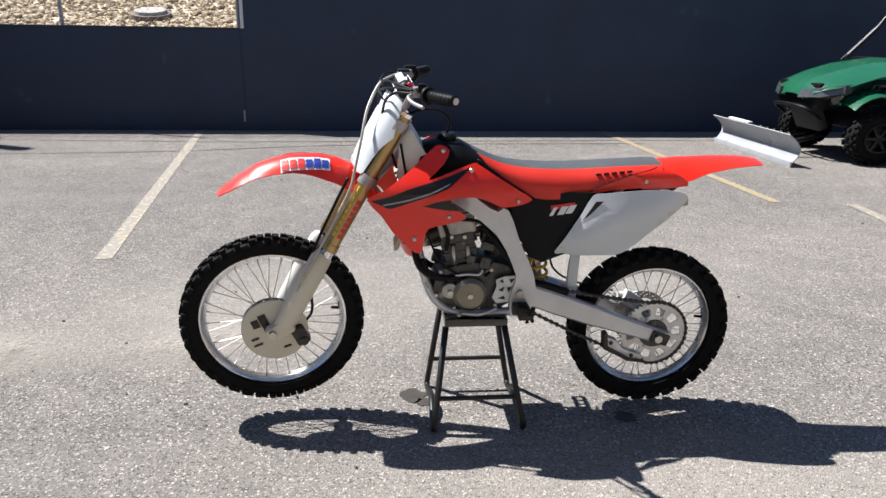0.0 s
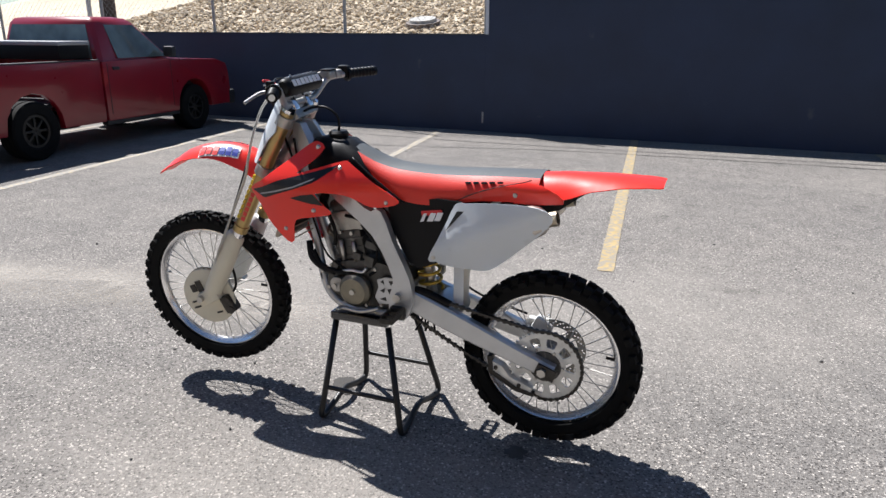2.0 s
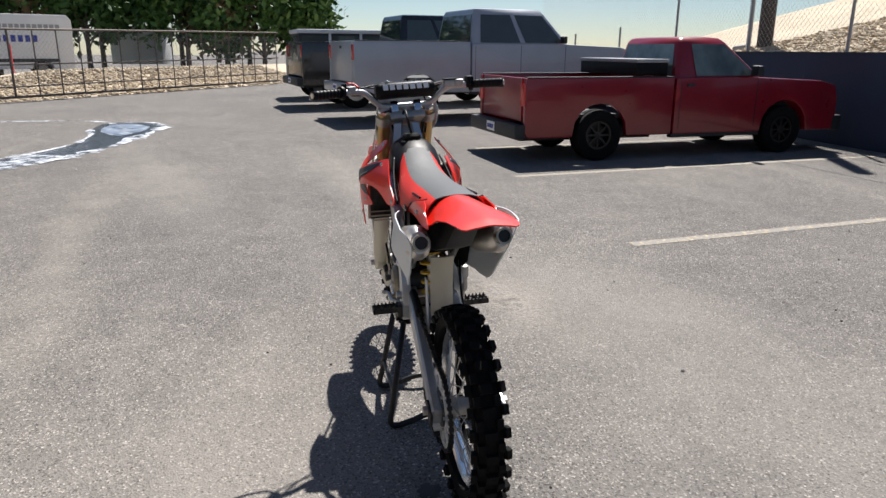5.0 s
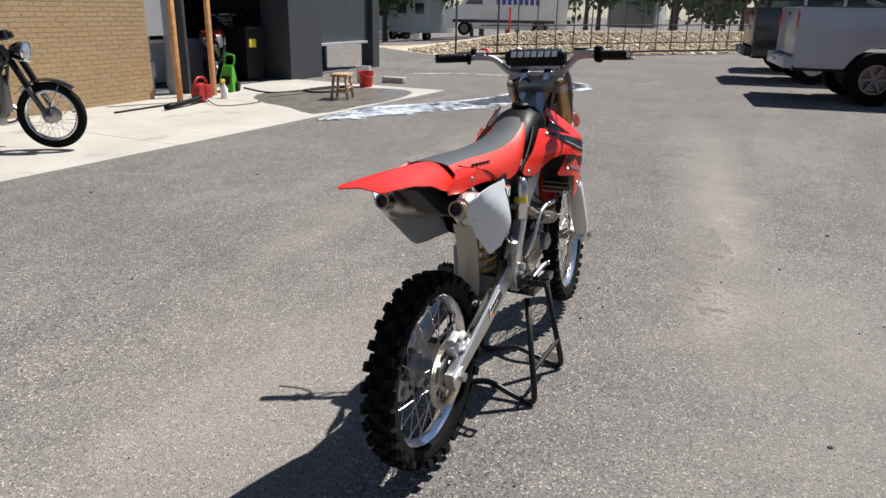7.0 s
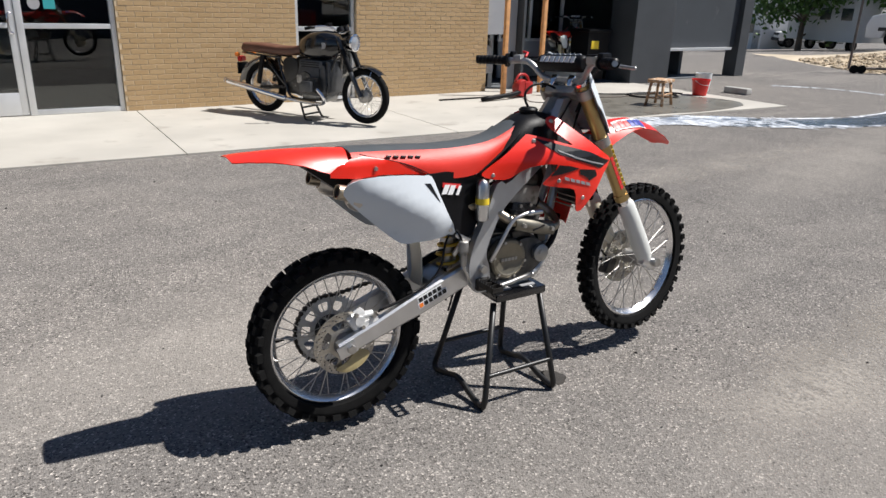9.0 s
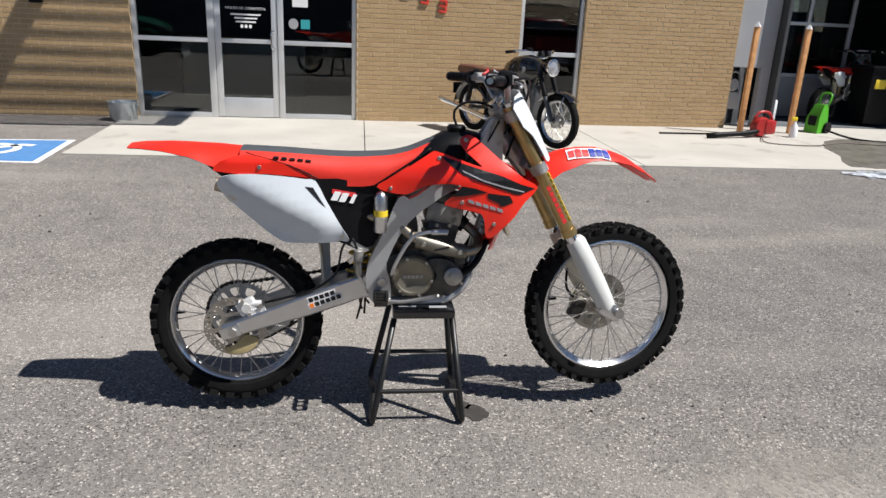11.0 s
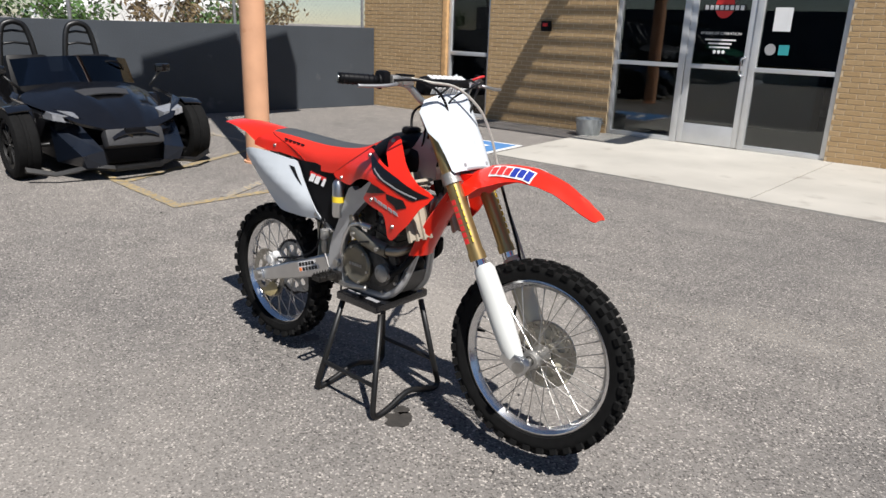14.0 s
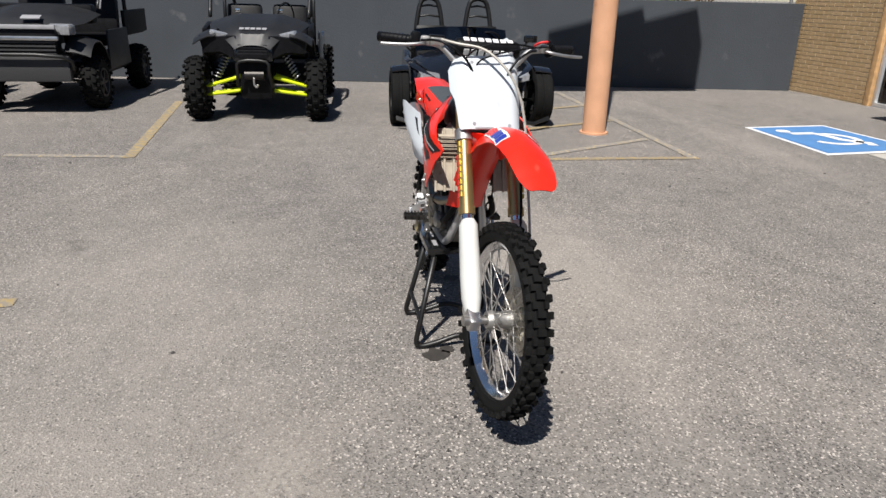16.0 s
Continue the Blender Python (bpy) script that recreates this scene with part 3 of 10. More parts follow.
# shadows of overhead wires, painted as dark strips along the navy wall
WIRE_SHADE = mat("painted_wire_shade", (0.045, 0.042, 0.04), 0.7, var=0.2, scale=20)
for line in ([(-6.2, 7.48), (-4.0, 7.34), (-2.34, 7.26), (0.4, 7.33), (2.7, 7.42), (6.0, 7.52)], [(-6.2, 6.22), (-4.4, 6.34), (-2.9, 6.50), (-1.2, 6.92), (0.7, 7.08), (3.4, 7.14)]):
    path = smooth_path([Vector((x, y, 0)) for x, y in line], 6)
    edge = [(p.x, p.y + 0.013) for p in path] + [(p.x, p.y - 0.013 - 0.006 * math.sin(p.x * 5)) for p in reversed(path)]
    setting("crack_seal", flat(edge, 0.004), WIRE_SHADE, "thin painted shadow of an overhead wire on the asphalt", category="stain")

# concrete apron in front of the shop, cut by joints
def apron():
    g = 0.006
    cuts = [3.38, 0.16, -3.10, -6.4, -9.80]
    for i, (a, b) in enumerate(zip(cuts, cuts[1:])):
        poly = [(a - g, -5.14), (b + g, -5.14), (b + g, -8.9), (a - g + (0.25 if i == 0 else 0), -8.9)]
        ob = setting("pavement", flat(poly, 0.02, 0.05), CONCRETE, "pale concrete slab beside the shop", category="pavement")


apron()


# ---- walls round the lot ----
def north_wall():
    base = setting("wall_north_low", box((-6.95, 8.52, 0.74), (9.1, 0.24, 1.48), bevel=0.008), NAVY, "low dark navy painted block wall", category="wall")
    tall = setting("wall_north_tall", box((7.3, 8.50, 1.2), (19.4, 0.25, 2.4), bevel=0.008), NAVY, "tall dark navy painted block wall", category="wall")
    setting("wall_edge_trim", box((-2.375, 8.375, 1.93), (0.05, 0.03, 0.88), bevel=0.004), ALU_FRAME, "pale metal edge trim on the wall", category="trim")
    setting("wall_cap", box((-6.95, 8.52, 1.49), (9.1, 0.26, 0.02), bevel=0.004), SLATE, "thin cap on the low wall", category="trim")
    rnd = random.Random(5)
    for k in range(26):
        x = rnd.uniform(-2.2, 4.5)
        w = rnd.uniform(0.03, 0.16)
        setting("paint_chip", box((x, 8.393, rnd.choice((0.13, 0.14, 0.16, 0.3, 0.12))), (w, 0.006, rnd.uniform(0.008, 0.025)), bevel=0.002), SCUFF, "pale scuffed chip in the dark wall paint", category="stain", smooth=0)
    for x, h in ((-2.43, 0.17), (-0.15, 0.12)):
        setting("paint_chip", box((x, 8.394, 0.22), (0.03, 0.006, h), bevel=0.002), SCUFF, "pale scuffed chip in the dark wall paint", category="stain")


SCUFF = mat("scuffed_pale_paint", (0.3, 0.29, 0.28), 0.8, var=0.3, scale=40)



def east_wall():
    a, b = Vector((8.42, -7.75, 0)), Vector((11.05, 8.45, 0))
    d = b - a
    rot = Matrix.Rotation(math.atan2(d.y, d.x), 4, "Z")
    c = (a + b) / 2 + Vector((0.12, -0.02, 0.735))
    setting("wall_east", box(c, (d.length, 0.24, 1.47), rot, 0.008), SLATE, "slate grey painted block wall behind the vehicles", category="wall")


north_wall()
east_wall()

# pole sign, whose cabinet stands above the view
def pole_sign():
    t = thing("sign_pole", pose(4.80, -2.62, 0), "peach painted round steel pole standing on the asphalt", "pole")
    part("pole", cyl((0, 0, 0), (0, 0, 6.3), 0.136, seg=40), PEACH, t)
    part("collar", cyl((0, 0, 0), (0, 0, 0.02), 0.165, seg=40), PEACH, t)
    part("cabinet", box((0, 0, 6.9), (0.4, 3.2, 1.25), bevel=0.02), SLATE, t)
    part("upper_cabinet", box((0, 0.25, 7.65), (0.38, 1.7, 0.24), bevel=0.02), SLATE, t)


pole_sign()

# ---- the shop ----
BW = Matrix.Translation((0, -8.22, 0)) @ Matrix.Rotation(math.atan(0.05), 4, "Z")
BRICK = piece_mat("tan_brick", [(0.37, 0.25, 0.125), (0.41, 0.285, 0.15), (0.355, 0.235, 0.115), (0.43, 0.30, 0.165), (0.38, 0.26, 0.135)])
BRICK_REST = piece_mat("tan_brick_joined", [(0.37, 0.25, 0.125), (0.41, 0.285, 0.15), (0.355, 0.235, 0.115), (0.43, 0.30, 0.165), (0.38, 0.26, 0.135)], spread="island")
MORTAR = mat("pale_mortar", (0.52, 0.41, 0.27), 0.9, var=0.12, scale=10, bump=0.002, bscale=120)
PANE = glass_mat("shop_glass", see=0.72)
# dark base colour stands in for the dimness of the unlit rooms
DARK_ROOM = mat("dim_interior_shade", (0.10, 0.11, 0.12), 0.8, var=0.2, scale=2)
GREY_PANEL = mat("grey_painted_panel", (0.30, 0.31, 0.33), 0.6, var=0.06, scale=2, bump=0.0006, bscale=40)
CHARCOAL = mat("charcoal_painted_metal", (0.05, 0.054, 0.06), 0.5, var=0.1, scale=3)
WOOD_TRIM = mat("varnished_wood_trim", (0.55, 0.33, 0.15), 0.55, var=0.2, scale=12)
POST = mat("orange_stained_timber", (0.60, 0.30, 0.12), 0.6, var=0.18, scale=14, bump=0.001, bscale=40)
BLIND = mat("white_blind", (0.6, 0.62, 0.62), 0.7, var=0.05)
PAPER = mat("white_paper", (0.7, 0.71, 0.72), 0.8, var=0.04)
TEAL = mat("teal_sticker", (0.03, 0.28, 0.3), 0.5, var=0.1)
NUM_RED = mat("red_sign_letter", (0.55, 0.04, 0.025), 0.45, var=0.08)

OPEN = [(0.28, 3.42, 2.75), (5.74, 6.68, 2.75), (-3.22, -2.2, 2.75)]   # u from, u to, height


def shop_wall():
    """Wall core with real openings; bricks stand proud of it."""
    wall = thing("wall_south", BW, "tan brick shop wall with pale mortar", "wall", kind="structure")
    spans = [(-5.82, -3.22), (-2.2, 0.28), (3.42, 5.74), (6.68, 8.75)]
    for a, b in spans:
        part("wall_core", box(((a + b) / 2, -0.1425, 2.1), (b - a, 0.28, 4.2)), MORTAR, wall, smooth=0)
    for a, b, h in OPEN:
        part("lintel", box(((a + b) / 2, -0.1425, (h + 4.2) / 2), (b - a, 0.28, 4.2 - h)), MORTAR, wall, smooth=0)
    return wall


WALL_S = shop_wall()


def storefront():
    t = thing("storefront_door", BW, "aluminium framed glass shop door with sidelights", "door", kind="structure")

    def bar(name, u0, u1, z0, z1, d=0.10, y=-0.09, parent=t):
        return part(name, box(((u0 + u1) / 2, y, (z0 + z1) / 2), (u1 - u0, d, z1 - z0), bevel=0.004), ALU_FRAME, parent)
    for u0, u1 in ((0.285, 0.345), (1.335, 1.415), (2.305, 2.40), (3.355, 3.415)):
        bar("mullion", u0, u1, 0.022, 2.74)
    for a, b in ((0.345, 1.335), (2.40, 3.355)):
        bar("sill", a, b, 0.022, 0.085)
        bar("rail", a, b, 1.085, 1.145)
        bar("head", a, b, 2.67, 2.735)
        for z0, z1 in ((0.085, 1.085), (1.145, 2.67)):
            p = part("pane", box(((a + b) / 2, -0.10, (z0 + z1) / 2), (b - a, 0.008, z1 - z0)), PANE, t, smooth=0)
            p.visible_shadow = False
    leaf = bar("door_leaf", 1.42, 1.505, 0.03, 2.2, 0.05, -0.08)
    for u0, u1, z0, z1 in ((2.215, 2.30, 0.03, 2.2), (1.505, 2.215, 0.03, 0.31), (1.505, 2.215, 1.09, 1.15), (1.505, 2.215, 2.1, 2.2)):
        bar("door_rail", u0, u1, z0, z1, 0.05, -0.08, leaf)
    for z0, z1 in ((0.31, 1.09), (1.15, 2.1)):
        p = part("door_pane", box((1.86, -0.085, (z0 + z1) / 2), (0.71, 0.008, z1 - z0)), PANE, leaf, smooth=0)
        p.visible_shadow = False
    part("door_handle", tube([(1.465, -0.05, 1.03), (1.465, 0.03, 1.03), (1.50, 0.045, 1.06), (1.50, 0.045, 1.24), (1.465, 0.03, 1.27), (1.465, -0.05, 1.27)], 0.014, 10, 4), CHROME, leaf, "chrome pull handle")
    bar("transom", 1.415, 2.305, 2.22, 2.30)
    p = part("pane", box((1.86, -0.10, 2.48), (0.89, 0.008, 0.37)), PANE, t, smooth=0)
    p.visible_shadow = False
    # shop lettering on the door glass, brand kept as plain shapes
    d = part("logo_disc", plate([(1.86 + 0.13 * math.cos(a), 1.93 + 0.16 * math.sin(a)) for a in [i * math.pi / 12 for i in range(24)]], -0.078, -0.075), D_RED, leaf, "red round shop logo on glass", smooth=0)
    part("logo_band", plate([(1.57, 1.87), (2.15, 1.87), (2.15, 1.95), (1.57, 1.95)], -0.0735, -0.071), D_BLACK, d, smooth=0)
    for i in range(8):
        part("logo_bar", plate([(1.60 + i * 0.068, 1.88), (1.648 + i * 0.068, 1.88), (1.648 + i * 0.068, 1.94), (1.60 + i * 0.068, 1.94)], -0.069, -0.067), D_WHITE, d, smooth=0)
    flip = BW @ Matrix()
    face = Matrix.Rotation(radians(90), 4, "X") @ Matrix()
    turn = Matrix.Rotation(math.pi, 4, "Z") @ face
    words("hours_heading", "HOURS OF OPERATION", 0.052, D_WHITE, Matrix.Translation((1.86, -0.072, 1.57)) @ turn, leaf, "white lettering on the door glass")
    for i, w in enumerate((0.42, 0.32, 0.28)):
        part("lettering_bar", plate([(1.86 - w / 2, 1.475 - i * 0.05), (1.86 + w / 2, 1.475 - i * 0.05), (1.86 + w / 2, 1.497 - i * 0.05), (1.86 - w / 2, 1.497 - i * 0.05)], -0.077, -0.074), D_WHITE, leaf, smooth=0)
    for i in range(3):
        part("round_icon", plate([(1.80 + i * 0.06 + 0.022 * math.cos(a), 1.325 + 0.026 * math.sin(a)) for a in [k * math.pi / 6 for k in range(12)]], -0.077, -0.074), D_WHITE, leaf, smooth=0)
    part("notice", box((1.09, -0.088, 1.77), (0.22, 0.004, 0.30)), PAPER, t, "white paper notice taped to the glass", smooth=0)
    part("round_sticker", plate([(1.19 + 0.07 * math.cos(a), 1.385 + 0.075 * math.sin(a)) for a in [k * math.pi / 8 for k in range(16)]], -0.089, -0.086), D_GREY, t, smooth=0)
    part("square_sticker", box((1.02, -0.088, 1.385), (0.13, 0.004, 0.13)), TEAL, t, smooth=0)
    return t


storefront()


def tall_window(name, a, b, blind):
    t = thing(name, BW, "tall aluminium framed shop window", "window", kind="structure")
    for u0, u1, z0, z1 in ((a, a + 0.055, 0.0, 2.74), (b - 0.055, b, 0.0, 2.74), (a + 0.055, b - 0.055, 0.0, 0.06), (a + 0.055, b - 0.055, 1.06, 1.125), (a + 0.055, b - 0.055, 2.68, 2.74)):
        part("window_frame", box(((u0 + u1) / 2, -0.10, (z0 + z1) / 2), (u1 - u0 - 0.002, 0.09, z1 - z0), bevel=0.004), ALU_FRAME, t)
    for z0, z1 in ((0.06, 1.06), (1.125, 2.68)):
        p = part("pane", box(((a + b) / 2, -0.11, (z0 + z1) / 2), (b - a - 0.11, 0.008, z1 - z0)), PANE, t, smooth=0)
        p.visible_shadow = False
    if blind:
        for k in range(26):
            part("blind_slat", box((b - 0.28, -0.18, 1.16 + k * 0.058), (0.42, 0.035, 0.004), Matrix.Rotation(radians(48), 3, "X")), BLIND, t, smooth=0)
        part("side_trim", box((b + 0.055, -0.02, 1.37), (0.10, 0.07, 2.74), bevel=0.006), WOOD_TRIM, t, "pale varnished wooden trim")
    return t


tall_window("window_1", 5.75, 6.67, True)
tall_window("window_2", -3.21, -2.21, False)


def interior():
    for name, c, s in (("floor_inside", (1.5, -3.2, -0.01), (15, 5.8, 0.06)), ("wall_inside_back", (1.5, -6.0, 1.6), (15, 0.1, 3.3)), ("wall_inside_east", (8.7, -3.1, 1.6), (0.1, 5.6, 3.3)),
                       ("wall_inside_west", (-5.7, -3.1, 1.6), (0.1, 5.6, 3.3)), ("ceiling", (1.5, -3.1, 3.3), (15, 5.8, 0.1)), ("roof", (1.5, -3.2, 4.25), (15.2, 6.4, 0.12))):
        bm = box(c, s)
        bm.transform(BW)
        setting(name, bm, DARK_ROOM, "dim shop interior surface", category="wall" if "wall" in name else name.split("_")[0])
    # a low counter that shows dimly through the glass
    desk = thing("shop_counter", BW @ pose(2.2, -3.2, 0.02), "dim pale shop counter behind the glass", "counter")
    part("body", box((0, 0, 0.5), (2.2, 0.6, 1.0), bevel=0.02), BLIND, desk)
    part("top", box((0, 0, 1.02), (2.3, 0.7, 0.04), bevel=0.01), WOOD_TRIM, desk)


interior()


def house_number():
    """Four red characters going down in steps, kept as plain bars."""
    for i, (u, z) in enumerate(((-0.19, 2.05), (-0.45, 1.935), (-0.72, 1.835), (-0.99, 1.725))):
        t = thing("sign_character", BW @ pose(u, 0.012, z, 0, -6, 0), "red plain sign character on the brick wall", "sign", "characters on the shop wall")
        for x, zz, w, h in ((0, 0.075, 0.12, 0.035), (0, 0, 0.12, 0.03), (0, -0.075, 0.12, 0.035), (-0.045, 0.038, 0.035, 0.05) if i != 3 else (-0.045, 0.038, 0.034, 0.05), (-0.045 if i != 1 else 0.045, -0.038, 0.035, 0.05)):
            part("bar", box((x, 0.006, zz), (w, 0.02, h), bevel=0.003), NUM_RED, t)


house_number()


def wall_alarm():
    t = thing("alarm_box", BW @ pose(4.6, 0.0, 1.6), "small black alarm box on the brick wall", "alarm box")
    part("body", box((0, 0.035, 0), (0.16, 0.07, 0.16), bevel=0.008), BLACK, t)
    part("lens", box((0, 0.073, 0.02), (0.09, 0.01, 0.05), bevel=0.003), D_RED, t)


wall_alarm()


def entrance_canopy():
    """Open canopy above the door, out of view; its beam and slats shade the wall."""
    t = thing("entrance_canopy", BW, "open slatted metal canopy over the shop door", "canopy")
    for u in (3.2, 0.5):
        part("beam", box((u, 1.0, 4.05), (0.22, 2.0, 0.22), bevel=0.01), CHARCOAL, t)
    part("front_beam", box((1.85, 2.05, 4.05), (2.9, 0.1, 0.16), bevel=0.01), CHARCOAL, t)
    for k in range(26):
        part("slat", box((1.85, 0.10 + k * 0.073, 4.06), (2.46, 0.035, 0.03)), CHARCOAL, t, smooth=0)


entrance_canopy()


def garage_end():
    """Grey recessed bay west of the brick: panel, open workshop, charcoal pier and portal."""
    def s(name, c, sz, material, label, cat="wall", bevel=0.006):
        bm = box(c, sz, bevel=bevel)
        bm.transform(BW)
        return setting(name, bm, material, label, category=cat)
    s("wall_panel_grey", (-6.22, -0.22, 2.6), (0.78, 0.12, 3.2), GREY_PANEL, "grey painted metal wall panel")
    s("wall_panel_low", (-6.52, -0.22, 0.51), (0.18, 0.12, 0.98), GREY_PANEL, "grey painted metal wall panel")
    s("meter_recess", (-6.1, -0.62, 0.5), (0.62, 0.08, 1.0), CHARCOAL, "dark recess behind the gas meter")
    s("door_jamb", (-6.66, -0.10, 2.1), (0.06, 0.2, 4.2), CHARCOAL, "dark garage door jamb", "trim")
    s("pier_charcoal", (-10.25, -0.35, 2.1), (1.2, 0.7, 4.2), CHARCOAL, "charcoal painted metal clad pier")
    s("garage_header", (-8.0, -0.3, 3.7), (2.9, 0.5, 1.4), CHARCOAL, "dark header over the open workshop")
    s("portal_leg", (-13.95, -0.5, 1.9), (0.35, 0.35, 3.8), CHARCOAL, "charcoal metal portal leg")
    s("portal_head", (-12.5, -0.5, 4.2), (3.26, 0.35, 0.9), CHARCOAL, "charcoal metal portal head")
    s("portal_panel", (-12.3, -0.5, 2.35), (2.9, 0.12, 3.3), SLATE, "slate metal panel in the portal")
    s("portal_sill", (-12.3, -0.4, 0.66), (2.4, 0.16, 0.06), ALU_FRAME, "pale metal sill", "trim")
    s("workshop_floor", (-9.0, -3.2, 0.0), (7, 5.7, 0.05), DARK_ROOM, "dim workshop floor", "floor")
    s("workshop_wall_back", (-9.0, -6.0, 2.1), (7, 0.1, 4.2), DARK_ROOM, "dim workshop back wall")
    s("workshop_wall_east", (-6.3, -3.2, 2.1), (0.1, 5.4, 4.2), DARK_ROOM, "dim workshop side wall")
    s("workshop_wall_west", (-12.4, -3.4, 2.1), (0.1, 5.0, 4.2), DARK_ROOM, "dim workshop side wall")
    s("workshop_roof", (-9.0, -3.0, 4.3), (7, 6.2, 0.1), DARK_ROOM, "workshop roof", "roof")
    # glazed partition inside, lit by day from behind
    t = thing("workshop_window", BW @ pose(-8.3, -1.6, 0), "aluminium framed glazed workshop partition", "window", kind="structure")
    for u in (-0.75, 0.15, 0.95):
        part("mullion", box((u, 0, 1.9), (0.07, 0.07, 2.2), bevel=0.004), ALU_FRAME, t)
    for z in (0.82, 1.75, 2.95):
        part("rail", box((0.1, 0, z), (1.8, 0.06, 0.06), bevel=0.004), ALU_FRAME, t)
    p = part("pane", box((0.1, 0, 1.9), (1.65, 0.01, 2.1)), PANE, t, smooth=0)
    part("lower_panel", box((0.1, 0, 0.42), (1.75, 0.05, 0.74), bevel=0.004), GREY_PANEL, t)
    sg = thing("notice_sign", BW @ pose(-7.9, -0.06, 2.42), "grey sign with dark lettering over the workshop door", "sign")
    part("board", box((0, 0, 0), (1.4, 0.02, 0.28), bevel=0.004), GREY_PANEL, sg)
    for u in (-0.55, 0.55):
        part("hanger", cyl((u, 0, 0.13), (u, 0, 0.60), 0.008, seg=8), STEEL, sg)
    words("lettering", "EMPLOY", 0.15, D_BLUE, Matrix.Translation((0.15, 0.0125, 0)) @ Matrix.Rotation(math.pi, 4, "Z") @ Matrix.Rotation(radians(90), 4, "X"), sg)


garage_end()

# ---- motocross bike, nose towards -x ----
BIKE = thing("motocross_bike", pose(0, 0.46 * math.sin(radians(2.2)), 0, 2.2), "red and white motocross bike lifted on a black stand", "motorcycle")
F_AX, R_AX = Vector((-0.812, 0, 0.436)), Vector((0.70, 0, 0.374))
RAKE = Vector((-0.482, 0, -0.876)).normalized()          # down the fork
STEER_AT = Vector((-0.325, 0, 1.235))
STEER = Matrix.Translation(STEER_AT + Vector((-0.007, 0.006, 0))) @ Matrix.Rotation(radians(6.5), 4, -RAKE) @ Matrix.Translation(-STEER_AT)


def bp(name, bm, material, label="", parent=None, smooth=38):
    return part(name, bm, material, parent or BIKE, label, smooth)


def fp(name, bm, material, label="", parent=None, smooth=38):
    bm.transform(STEER)
    return part(name, bm, material, parent or BIKE, label, smooth)


def both(bm):
    """Add the mirror image over y = 0."""
    made = bmesh.ops.duplicate(bm, geom=bm.verts[:] + bm.edges[:] + bm.faces[:])
    for v in made["geom"]:
        if isinstance(v, bmesh.types.BMVert):
            v.co.y = -v.co.y
    bmesh.ops.reverse_faces(bm, faces=[f for f in made["geom"] if isinstance(f, bmesh.types.BMFace)])
    return bm


def tread_places(r, w, rim_r, rows, pitch_n, knob):
    """Each block's pose on the tyre, its row and its size."""
    core = r - 0.016
    for k in range(pitch_n):
        w0 = 2 * math.pi * k / pitch_n
        for i, (y, lean, sx, sy, sz, shift) in enumerate(rows):
            ang = w0 + shift * 2 * math.pi / pitch_n
            drop = core - (abs(y) / (w * 0.5)) ** 2.4 * (core - rim_r) * 0.30
            for s in ((1, -1) if y else (1,)):
                m = Matrix.Rotation(-ang, 4, "Y") @ Matrix.Translation((drop, y * s, 0)) @ Matrix.Rotation(radians(lean * s), 4, "Z")
                yield m, i, (knob + 0.008, sy, sx)


def add_block(bm, m, knob, size):
    made = bmesh.ops.create_cube(bm, size=1, matrix=m @ Matrix.Translation((knob * 0.5 - 0.004, 0, 0)) @ Matrix.Diagonal((*size, 1)))
    inv = m.inverted()
    for v in made["verts"]:
        loc = inv @ v.co
        if loc.x > 0.004:
            v.co = m @ Vector((loc.x, loc.y * 0.88, loc.z * 0.90))


def tyre_carcass(r, w, rim_r):
    core = r - 0.016
    prof = []
    for i in range(15):
        a = math.pi * i / 14
        y = -w * 0.5 * math.cos(a)
        h = rim_r + (core - rim_r) * (math.sin(a) ** 0.55)
        prof.append((h, y * (0.72 + 0.28 * math.sin(a) ** 0.5)))
    prof += [(rim_r + 0.004, 0.0)]
    return add_revolve(bmesh.new(), prof, seg=72)


def knobby_tyre(r, w, rim_r, rows, pitch_n, knob):
    """A tyre with its blocks in one mesh, about the origin with its axle along y."""
    bm = tyre_carcass(r, w, rim_r)
    for m, i, size in tread_places(r, w, rim_r, rows, pitch_n, knob):
        add_block(bm, m, knob, size)
    return bm


def lay_tread(wheel, base, r, w, rim_r, rows, pitch_n, knob):
    """Every tread block as its own piece of the wheel, on shared meshes."""
    shapes = {}
    for m, i, size in tread_places(r, w, rim_r, rows, pitch_n, knob):
        if i not in shapes:
            bm = bmesh.new()
            add_block(bm, Matrix(), knob, size)
            data = bpy.data.meshes.new("tread_block")
            bm.to_mesh(data)
            bm.free()
            data.materials.append(RUBBER)
            shapes[i] = data
        o = new("tread_block", shapes[i])
        o.parent = wheel
        o.matrix_basis = base @ m


def rim_mesh(r, w):
    prof = [(r, -w / 2), (r + 0.004, -w / 2 + 0.003), (r - 0.006, -w / 2 + 0.010), (r - 0.016, -w / 2 + 0.016), (r - 0.022, -0.006), (r - 0.022, 0.006),
            (r - 0.016, w / 2 - 0.016), (r - 0.006, w / 2 - 0.010), (r + 0.004, w / 2 - 0.003), (r, w / 2), (r - 0.012, w / 2 + 0.001), (r - 0.026, w / 2 - 0.012), (r - 0.032, 0), (r - 0.026, -w / 2 + 0.012), (r - 0.012, -w / 2 - 0.001)]
    return add_revolve(bmesh.new(), prof, seg=72)


def ring_points(r, n, turn=0.0):
    return [(r * math.cos(2 * math.pi * k / n + turn), r * math.sin(2 * math.pi * k / n + turn)) for k in range(n)]


